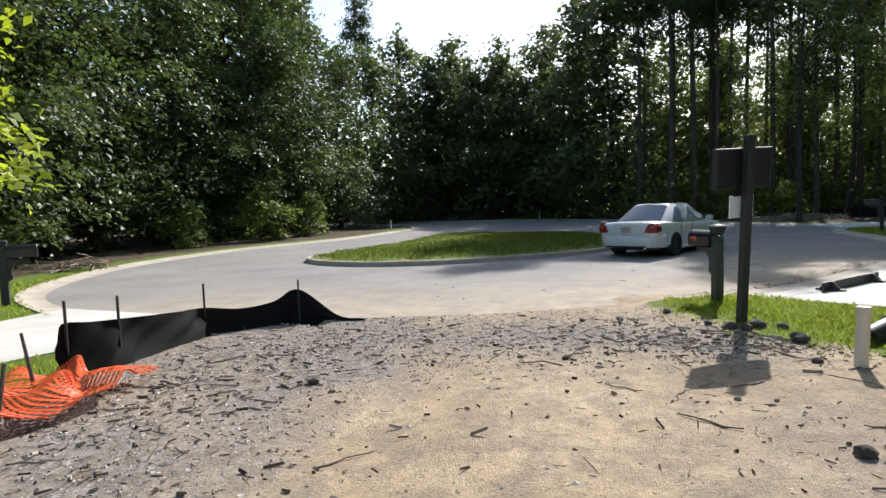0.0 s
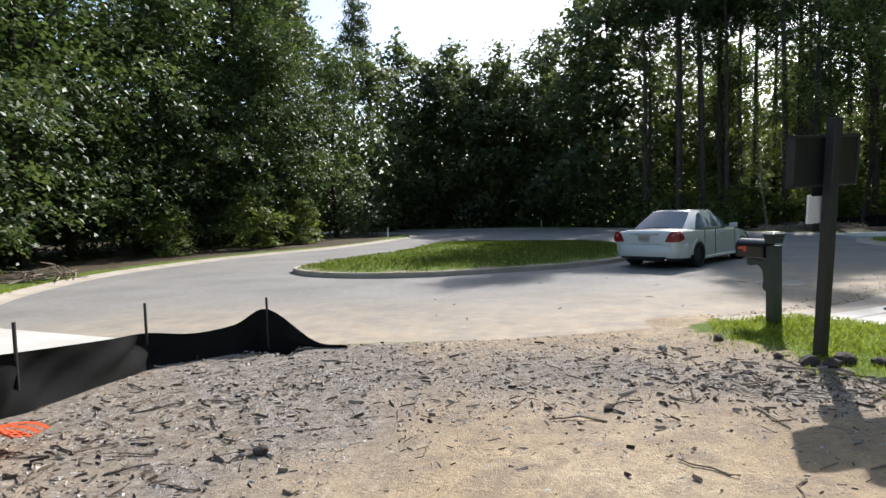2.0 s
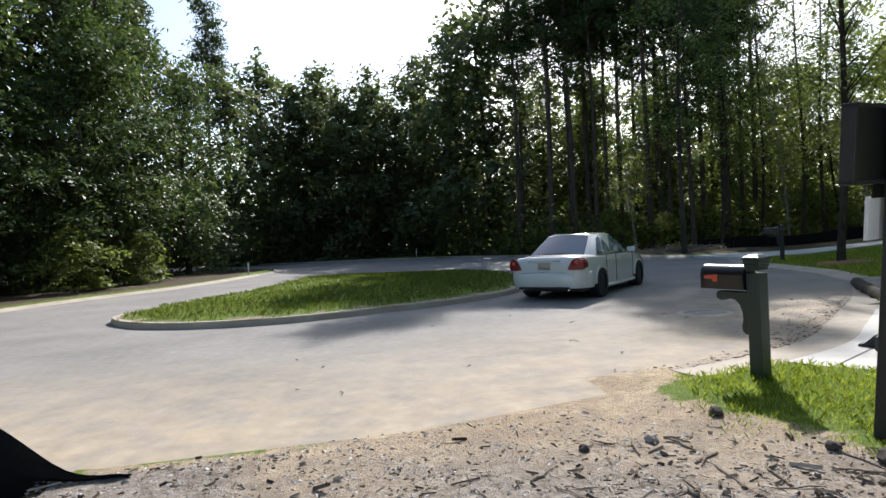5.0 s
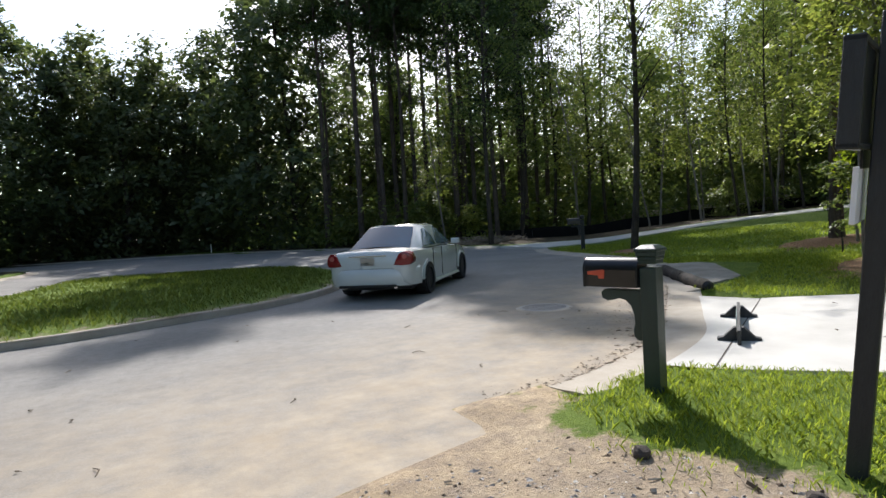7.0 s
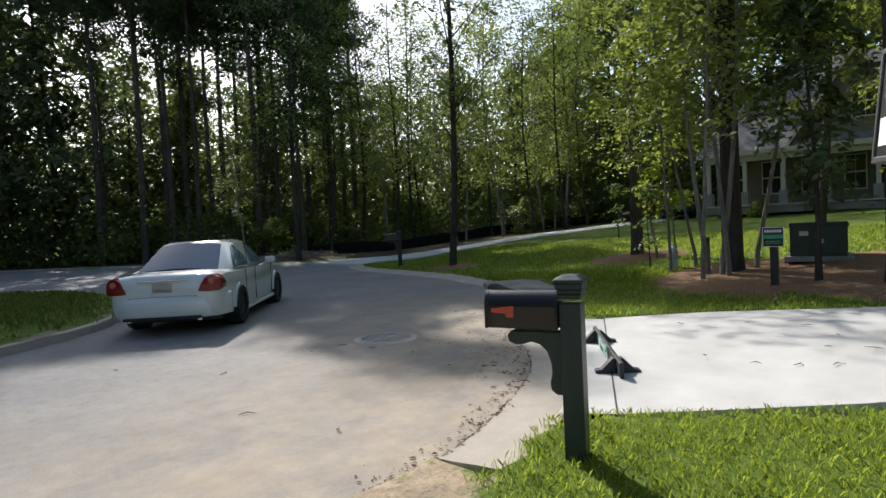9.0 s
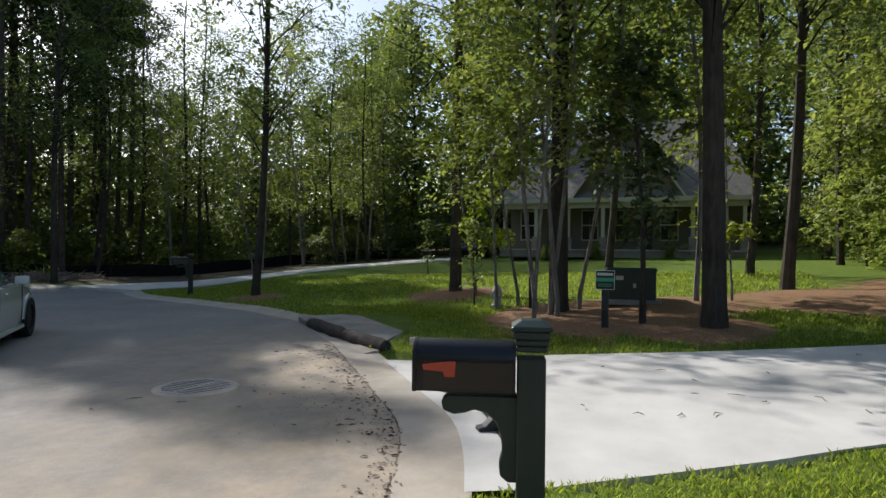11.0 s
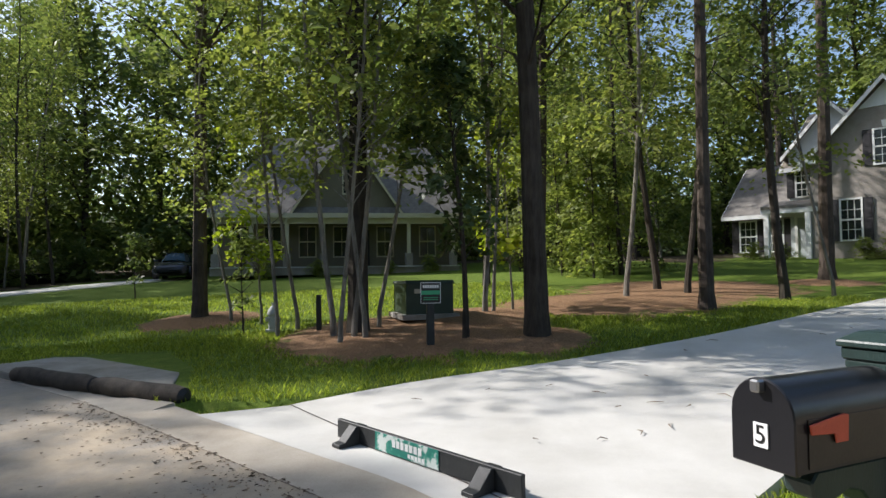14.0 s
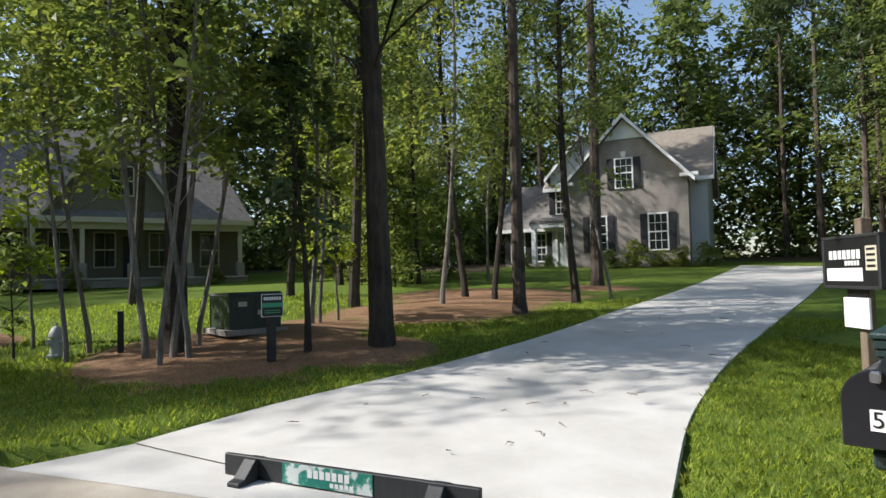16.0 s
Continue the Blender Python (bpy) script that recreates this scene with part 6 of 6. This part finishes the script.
# ---- houses ----
def window(h, u, z, w, ht, front, m, shutters=False, grid=(2, 2), trim=WHITE_PAINT):
    """A sash window on a wall: m takes (u, out, z) to the house."""
    o = part("window", Shape().box((u, front - 0.02, z + ht / 2), (w, 0.05, ht)), WINDOW_GLASS, h, "dark glass sash window")
    for sx in (-1, 1):
        part("frame", Shape().box((u + sx * (w / 2 + 0.03), front - 0.05, z + ht / 2), (0.08, 0.08, ht + 0.14)), trim, o)
    for zz in (z - 0.03, z + ht + 0.03, z + ht / 2):
        part("rail", Shape().box((u, front - 0.052, zz), (w + 0.02, 0.07, 0.07)), trim, o)
    for k in range(1, grid[0] + 1):
        part("muntin", Shape().box((u - w / 2 + w * k / (grid[0] + 1), front - 0.05, z + ht / 2), (0.025, 0.03, ht)), trim, o)
    for k in range(1, 2 * grid[1]):
        if k != grid[1]:
            part("muntin", Shape().box((u, front - 0.05, z + ht * k / (2 * grid[1])), (w, 0.03, 0.025)), trim, o)
    if shutters:
        for sx in (-1, 1):
            sh = part("shutter", Shape().box((u + sx * (w / 2 + 0.28), front - 0.045, z + ht / 2), (0.40, 0.05, ht + 0.10)), SHUTTER, h, "dark panelled shutter", bevel=0.008)
            for q in (0.27, 0.73):
                part("inset", Shape().box((u + sx * (w / 2 + 0.28), front - 0.072, z + ht * q), (0.26, 0.02, ht * 0.38)), SHUTTER, sh, bevel=0.006)
    return o


def gable_roof(h, u0, u1, w0, w1, eave, ridge, along, mat, over=0.35, thick=0.14, trim=WHITE_PAINT):
    """Two slopes; the ridge runs along u or w."""
    if along == "w":
        c = (u0 + u1) / 2
        k = (ridge - eave) / ((u1 - u0) / 2)
        for s, e in ((-1, u0), (1, u1)):
            out = e + s * over
            zo = eave - over * k
            sec = [(out, zo), (c, ridge), (c, ridge - thick), (out, zo - thick)]
            part("roof", Shape().prism([(p[0], p[1] + thick) for p in sec], "y", w0 - over, w1), mat, h, "shingled roof slope")
            part("rake", Shape().prism([(out, zo - 0.10), (c, ridge - 0.10), (c, ridge + 0.10), (out, zo + 0.10)], "y", w0 - over - 0.06, w0 - over), trim, h, "white rake board")
    else:
        c = (w0 + w1) / 2
        k = (ridge - eave) / ((w1 - w0) / 2)
        for s, e in ((-1, w0), (1, w1)):
            out = e + s * over
            zo = eave - over * k
            sec = [(out, zo), (c, ridge), (c, ridge - thick), (out, zo - thick)]
            part("roof", Shape().prism([(p[0], p[1] + thick) for p in sec], "x", u0 - over, u1 + over), mat, h, "shingled roof slope")
            part("fascia", Shape().box(((u0 + u1) / 2, out + s * 0.03, zo + 0.02), (u1 - u0 + 2 * over, 0.05, 0.2)), trim, h, "white fascia board")
        for ue, s in ((u0, -1), (u1, 1)):
            for sg, e in ((-1, w0), (1, w1)):
                part("rake", Shape().prism([(e + sg * over, eave - over * k - 0.08), (c, ridge - 0.08), (c, ridge + 0.1), (e + sg * over, eave - over * k + 0.1)], "x", ue + s * over, ue + s * (over + 0.05)), trim, h, "white rake board")


def block(h, u0, u1, w0, w1, top, mat, label, peak=None, name="wall"):
    """A storey block, with a gable on the front and back if a peak is given."""
    if peak:
        o = [(u0, -0.6), (u1, -0.6), (u1, top), ((u0 + u1) / 2, peak), (u0, top)]
        return part(name, Shape().prism(o, "y", w0, w1), mat, h, label)
    return part(name, Shape().box(((u0 + u1) / 2, (w0 + w1) / 2, top / 2 - 0.3), (u1 - u0, w1 - w0, top + 0.6)), mat, h, label)


def frame_of(origin, u, z):
    """House axes: x runs along the front to the viewer's left, y away from the road."""
    u = Vector((*u, 0)).normalized()
    w = Vector((u.y, -u.x, 0))
    m = Matrix(((u.x, w.x, 0, origin[0]), (u.y, w.y, 0, origin[1]), (0, 0, 1, z), (0, 0, 0, 1)))
    return m


def brick_house():
    h = thing("house", frame_of((25.3, -13.2), (0.80, 0.61), 1.55) @ Matrix.Diagonal((0.93, 1, 1.06, 1)), "two-storey grey brick house with white trim and dark shutters", "house")
    # gabled front bay
    block(h, 0, 6.6, 0, 6, 4.65, BRICK, "grey brick gable front", 7.65)
    gable_roof(h, 0, 6.6, 0, 6, 4.65, 7.75, "w", SHINGLE_TAN, 0.4)
    part("gable_panel", Shape().prism([(2.2, 6.62), (4.4, 6.62), (3.3, 7.6)], "y", -0.06, 0.02), WHITE_PAINT, h, "white panel in the gable peak")
    for u in (-0.1, 6.7):
        part("cornice", Shape().box((u, -0.2, 4.55), (0.95, 0.4, 0.16)), WHITE_PAINT, h, "white cornice return", bevel=0.01)
    window(h, 1.6, 1.05, 0.95, 1.72, 0, None, True)
    window(h, 4.85, 1.05, 0.85, 1.72, 0, None, True)
    window(h, 3.35, 4.2, 0.9, 1.42, 0, None, True)
    part("keystone", Shape().prism([(3.25, 5.72), (3.45, 5.72), (3.5, 6.0), (3.2, 6.0)], "y", -0.05, 0.02), WHITE_PAINT, h)
    for u in (1.6, 4.85):
        part("lintel", Shape().box((u, -0.02, 2.86), (1.2, 0.08, 0.16)), BRICK, h)
    # main block behind, ridge along the front
    block(h, -0.9, 8.1, 1.6, 11, 4.75, PALE_SIDING, "pale siding side wall")
    part("gable_wall", Shape().prism([(1.6, 4.75), (11, 4.75), (6.3, 7.9)], "x", -0.9, -0.8), PALE_SIDING, h, "pale siding gable end")
    gable_roof(h, -0.9, 8.1, 1.6, 11, 4.75, 7.95, "u", SHINGLE_TAN, 0.35)
    # second small gable
    block(h, 3.9, 8.1, 1.55, 6, 5.35, PALE_SIDING, "pale siding upper gable", 7.4)
    gable_roof(h, 3.9, 8.1, 1.55, 6, 5.35, 7.45, "w", SHINGLE, 0.3)
    window(h, 7.35, 3.25, 0.75, 1.3, 1.55, None, True)
    # low wing and porch
    block(h, 8.1, 11.3, 1.8, 8, 2.65, BRICK, "grey brick low wing")
    gable_roof(h, 6.6, 11.3, 1.6, 8.2, 2.65, 5.2, "u", SHINGLE, 0.35)
    window(h, 10.4, 0.7, 0.85, 1.5, 1.8, None, True)
    window(h, 9.0, 0.7, 0.85, 1.5, 1.8, None, True)
    part("porch_roof", Shape().prism([(-0.1, 2.75), (1.9, 3.15), (1.9, 2.95), (-0.1, 2.55)], "x", 6.3, 9.0), SHINGLE, h, "shingled porch roof")
    part("porch_beam", Shape().box((7.65, 0.0, 2.5), (2.7, 0.2, 0.24)), WHITE_PAINT, h, "white porch beam", bevel=0.01)
    for u in (8.75, 6.75):
        part("column", Shape().box((u, 0.05, 1.2), (0.26, 0.26, 2.5)), WHITE_PAINT, h, "white square porch column", bevel=0.01)
    d = part("door", Shape().box((7.25, 1.6, 1.05), (0.95, 0.08, 2.1)), SHUTTER, h, "dark front door", bevel=0.01)
    for sx in (-0.56, 0.56):
        part("frame", Shape().box((7.25 + sx, 1.54, 1.1), (0.14, 0.1, 2.3)), WHITE_PAINT, d)
    part("transom", Shape().box((7.25, 1.54, 2.3), (1.3, 0.1, 0.12)), WHITE_PAINT, d)
    part("porch_floor", Shape().box((7.65, 0.8, 0.0), (2.7, 1.8, 0.3)), CONCRETE, h, "concrete porch floor", bevel=0.01)
    part("step", Shape().box((7.4, -0.5, -0.1), (1.6, 0.7, 0.25)), CONCRETE, h, bevel=0.01)
    part("chimney_vent", Shape().tube([(2, 8, 6.4), (2, 8, 7.6)], [0.06, 0.06], 8), WHITE_PAINT, h)


brick_house()


def tan_house():
    """u runs to the north from the right-hand corner."""
    h = thing("house", frame_of((34.4, 7.0), (-0.06, 1.0), 1.58) @ Matrix.Diagonal((0.74, 0.8, 0.97, 1)), "one-storey tan house with broad shingle roof and deep front porch", "house")
    block(h, 0, 16.4, 2.2, 12, 2.9, TAN_SIDING, "tan siding wall")
    # broad hipped roof
    vs = [(-0.5, -0.4, 2.85), (16.9, -0.4, 2.85), (16.9, 12.4, 2.85), (-0.5, 12.4, 2.85), (1.5, 6, 7.9), (13.0, 6, 7.9)]
    part("roof", Shape().add(vs, [(0, 1, 5, 4), (1, 2, 5), (2, 3, 4, 5), (3, 0, 4), (0, 3, 2, 1)]), SHINGLE, h, "broad grey shingle roof")
    part("fascia", Shape().box((8.2, -0.42, 2.8), (17.4, 0.06, 0.24)), CREAM_TRIM, h, "cream fascia board")
    part("porch_beam", Shape().box((8.2, 0.0, 2.55), (16.2, 0.25, 0.3)), CREAM_TRIM, h, "cream porch beam")
    # front gable with window
    part("gable_wall", Shape().prism([(3.9, 2.7), (11.3, 2.7), (11.3, 2.95), (7.6, 7.0), (3.9, 2.95)], "y", 0.15, 5), TAN_SIDING, h, "tan shingled gable")
    gable_roof(h, 3.9, 11.3, 0.1, 6.0, 2.95, 7.1, "w", SHINGLE, 0.4, trim=CREAM_TRIM)
    window(h, 7.2, 4.0, 1.3, 1.3, 0.13, None, False, (1, 1), CREAM_TRIM)
    for u in (0.3, 3.4, 6.6, 9.2, 11.6, 13.9, 16.2):
        c = part("porch_column", Shape().box((u, 0.0, 1.6), (0.24, 0.24, 1.8)), CREAM_TRIM, h, "cream porch column", bevel=0.01)
        part("column_base", Shape().box((u, 0.0, 0.4), (0.5, 0.5, 0.9)), BRICK, c, "brick column base", bevel=0.02)
    for u in (1.8, 4.9, 8.0, 10.4, 12.8, 15.0):
        window(h, u, 0.75, 1.1, 1.6, 2.2, None, False, (1, 1), CREAM_TRIM)
    part("door", Shape().box((6.5, 2.16, 1.15), (0.95, 0.08, 2.1)), SHUTTER, h, "dark front door", bevel=0.01)
    part("porch_floor", Shape().box((8.2, 1.0, -0.05), (16.6, 2.6, 0.4)), BRICK, h, "brick porch floor", bevel=0.01)
    part("porch_edge", Shape().box((8.2, -0.3, 0.16), (16.6, 0.2, 0.06)), CONCRETE, h, "pale porch edge")


tan_house()
for x, y, k, s in ((27.8, -10.2, 1, 0.55), (26.9, -11.0, 1, 0.8), (26.2, -12.0, 1, 0.5), (30.0, -7.9, 1, 0.45), (31.3, -7.2, 1, 0.5), (25.3, -12.6, 1, 0.6), (24.6, -13.6, 0, 0.5), (33.4, 8.5, 1, 0.5), (33.2, 10.5, 1, 0.4), (33.2, 14, 1, 0.5), (33.0, 16.5, 1, 0.5)):
    plant(BUSH[k], x, y, s, None, "clipped green foundation shrub by the wall", "shrub", "foundation shrubs")


# ---- the other road seen through the trees ----
ribbon("far_road", [(27, 49), (33, 43.5), (38, 38.5), (45, 33)], [(30, 54), (36, 48), (42, 42.5), (49, 37)], KERB_CONC, 0.75, "pale gravel road beyond the trees", "road", 0.9)


def bank():
    s = thing("low_silt_fence", pose(0, 0, 0), "low dark silt fence along the far road", "fence")
    line = [(20.5, 40.0), (24, 37.5), (28, 34.5), (32, 33.3), (37, 31.5), (41, 29.5)]
    sm = smooth_line([Vector(p) for p in line], 8)
    vs, fs = [], []
    for i, p in enumerate(sm):
        z = land_at(p.x, p.y)
        top = z + 0.62 + 0.05 * math.sin(i * 0.8)
        vs += [(p.x, p.y, z - 0.1), (p.x + 0.05 * math.sin(i), p.y, (z + top) / 2), (p.x, p.y, top), (p.x + 0.01, p.y + 0.01, top), (p.x + 0.03, p.y + 0.01, z - 0.1)]
    n = len(sm)
    fs = [(5 * i + k, 5 * i + k + 1, 5 * i + k + 6, 5 * i + k + 5) for i in range(n - 1) for k in range(4)]
    part("fabric", Shape().add(vs, fs), SILT, s, "dark woven fabric", smooth=True)
    for p in sm[::4]:
        z = land_at(p.x, p.y)
        part("stake", Shape().box((p.x, p.y + 0.04, z + 0.35), (0.04, 0.04, 0.85)), BLACK_WOOD, s)


bank()


def brush_pile(cx, cy, r, n, seed):
    g = np.random.default_rng(seed)
    sh = Shape()
    for i in range(n):
        a, d = g.uniform(0, 6.28), r * math.sqrt(g.uniform())
        x, y = cx + math.cos(a) * d, cy + math.sin(a) * d
        z = land_at(x, y) + max(0, 0.5 * (1 - d / r)) * g.uniform(0, 1) + 0.05
        t, L = g.uniform(0, 6.28), g.uniform(0.4, 1.3)
        sh.tube([(x - math.cos(t) * L / 2, y - math.sin(t) * L / 2, z), (x + math.cos(t) * L / 2, y + math.sin(t) * L / 2, z + g.normal() * 0.12)], [0.025, 0.012], 5)
    tagged(part("brush_pile", sh, STICK), "heap of dry brush and debris beside the road", "brush pile", kind="stuff")


brush_pile(18.8, 36.2, 1.9, 130, 5)
brush_pile(21.3, 36.8, 1.5, 90, 6)
brush_pile(-11.2, 17.6, 0.9, 50, 8)
for x, y in ((-4.6, 39.0), (6.8, 57.5)):
    m_ = thing("marker_post", pose(x, y, land_at(x, y)), "thin white marker post on the verge", "post", "marker posts")
    part("shaft", Shape().tube([(0, 0, -0.1), (0, 0, 0.7)], [0.04, 0.04], 8), WHITE_PAINT, m_)


# ---- grass ----
def grass(name, region, n, seed, hmin, hmax, width, label):
    g = np.random.default_rng(seed)
    pts = np.stack([g.uniform(region[0], region[1], n), g.uniform(region[2], region[3], n)], -1)
    x, y = pts[:, 0], pts[:, 1]
    sd = np.where(inside(DIRT, x, y), -1, 1) * away(DIRT, x, y)
    drive = [*DRIVE_L, *reversed(DRIVE_R)]
    ok = (sd + 0.35 * wave(x, y, 3.0) + 0.25 * g.normal(size=n) > 0.12) & ~inside(ROAD, x, y) & (away(ROAD, x, y) > 0.40)
    ok &= ~inside(drive, x, y) & ~inside([*apron, DRIVE_L[0], DRIVE_R[0]], x, y)
    ok &= ~inside([*WEST_DRIVE_L, *reversed(WEST_DRIVE_R)], x, y) & (forest_amount(x, y) < 0.45)
    ok &= ~inside([(10.4, 13.0), (12.05, 13.4), (13.6, 14.3), (13.8, 16.2), (12.9, 17), (11.5, 15.5)], x, y)
    for cx, cy, rx, ry in BEDS:
        ok &= ((x - cx) / rx) ** 2 + ((y - cy) / ry) ** 2 > 0.95
    pts = pts[ok]
    n = len(pts)
    z = land(pts[:, 0], pts[:, 1])
    a = g.uniform(0, 6.28, n)
    h = g.uniform(hmin, hmax, n) * (1 + 0.3 * wave(pts[:, 0], pts[:, 1], 1.4))
    lean = g.uniform(0.15, 0.9, n) * h
    dx, dy = np.cos(a), np.sin(a)
    w = width * g.uniform(0.6, 1.3, n)
    base = np.stack([pts[:, 0], pts[:, 1], z - 0.01], -1)
    side = np.stack([-dy * w, dx * w, 0 * w], -1)
    mid_ = base + np.stack([dx * lean * 0.35, dy * lean * 0.35, h * 0.62], -1)
    tip = base + np.stack([dx * lean, dy * lean, h], -1)
    co = np.stack([base - side, base + side, mid_ + side * 0.7, tip, mid_ - side * 0.7], 1).reshape(-1, 3)
    tagged(new(name, quads(name, co, GRASS, 5)), label, "grass", kind="stuff")


grass("grass", (3.4, 9.6, 3.0, 10.0), 56000, 21, 0.03, 0.075, 0.0032, "short bright green lawn grass round the mailbox")
grass("grass", (9.4, 15.0, 1.0, 17.5), 48000, 22, 0.035, 0.08, 0.006, "short sunlit lawn grass beyond the driveway")
grass("grass", (-10.5, -1.0, 3.0, 20), 26000, 23, 0.04, 0.09, 0.007, "short lawn grass beside the silt fence")
grass("grass", (13.0, 24, 6.0, 26), 32000, 24, 0.05, 0.10, 0.012, "lawn grass under the yard trees")


def island_grass():
    g = np.random.default_rng(26)
    x, y = g.uniform(-4.5, 7.2, 30000), g.uniform(16.3, 31, 30000)
    d = away(ISLAND, x, y)
    ok = inside(ISLAND, x, y) & (d + 0.4 * wave(x, y, 2.2) + 0.2 * g.normal(size=len(x)) > 0.45)
    x, y, d = x[ok], y[ok], d[ok]
    n = len(x)
    t = np.clip(1 - d / 5.2, 0, 1)
    base = np.stack([x, y, 0.10 + 0.16 * (1 - t ** 2)], -1)
    a, h = g.uniform(0, 6.28, n), g.uniform(0.05, 0.13, n)
    dx, dy, w = np.cos(a), np.sin(a), 0.011
    side = np.stack([-dy * w, dx * w, 0 * dx], -1)
    mid_ = base + np.stack([dx * h * 0.2, dy * h * 0.2, h * 0.62], -1)
    tip = base + np.stack([dx * h * 0.6, dy * h * 0.6, h], -1)
    co = np.stack([base - side, base + side, mid_ + side * 0.7, tip, mid_ - side * 0.7], 1).reshape(-1, 3)
    tagged(new("grass", quads("grass", co, SHADED_OLIVE_GRASS, 5)), "patchy olive green grass on the island, shade put into its colour", "grass", kind="stuff")


island_grass()


def twigs_and_leaves():
    """Twigs and fallen leaves lying on the driveway and the road."""
    g = np.random.default_rng(41)
    for i in range(46):
        if i < 26:
            t, u = g.uniform(0.0, 3.6), g.uniform(0.08, 0.92)
            k = int(t)
            l = Vector(DRIVE_L[k + 1]).lerp(Vector(DRIVE_L[k + 2]), t - k)
            r = Vector(DRIVE_R[k + 1]).lerp(Vector(DRIVE_R[k + 2]), t - k)
            p = l.lerp(r, u)
            z = float(rise(p.x, p.y)) + 0.078
        else:
            p = Vector((g.uniform(-3, 9), g.uniform(9.6, 16)))
            if not inside(ROAD, np.array(p.x), np.array(p.y)) or inside(ISLAND, np.array(p.x), np.array(p.y)):
                continue
            z = 0.006
        a, L = g.uniform(0, 6.28), g.uniform(0.025, 0.09)
        d = Vector((math.cos(a), math.sin(a)))
        q = [(p.x - d.x * L, p.y - d.y * L, z), (p.x + d.y * 0.03, p.y - d.x * 0.03, z + 0.012), (p.x + d.x * L, p.y + d.y * L, z + 0.004)]
        tagged(part("twig", Shape().tube(q, [0.003, 0.006, 0.003], 5), STICK), "small dry twig lying on the paving", "twig", "fallen twigs")


twigs_and_leaves()
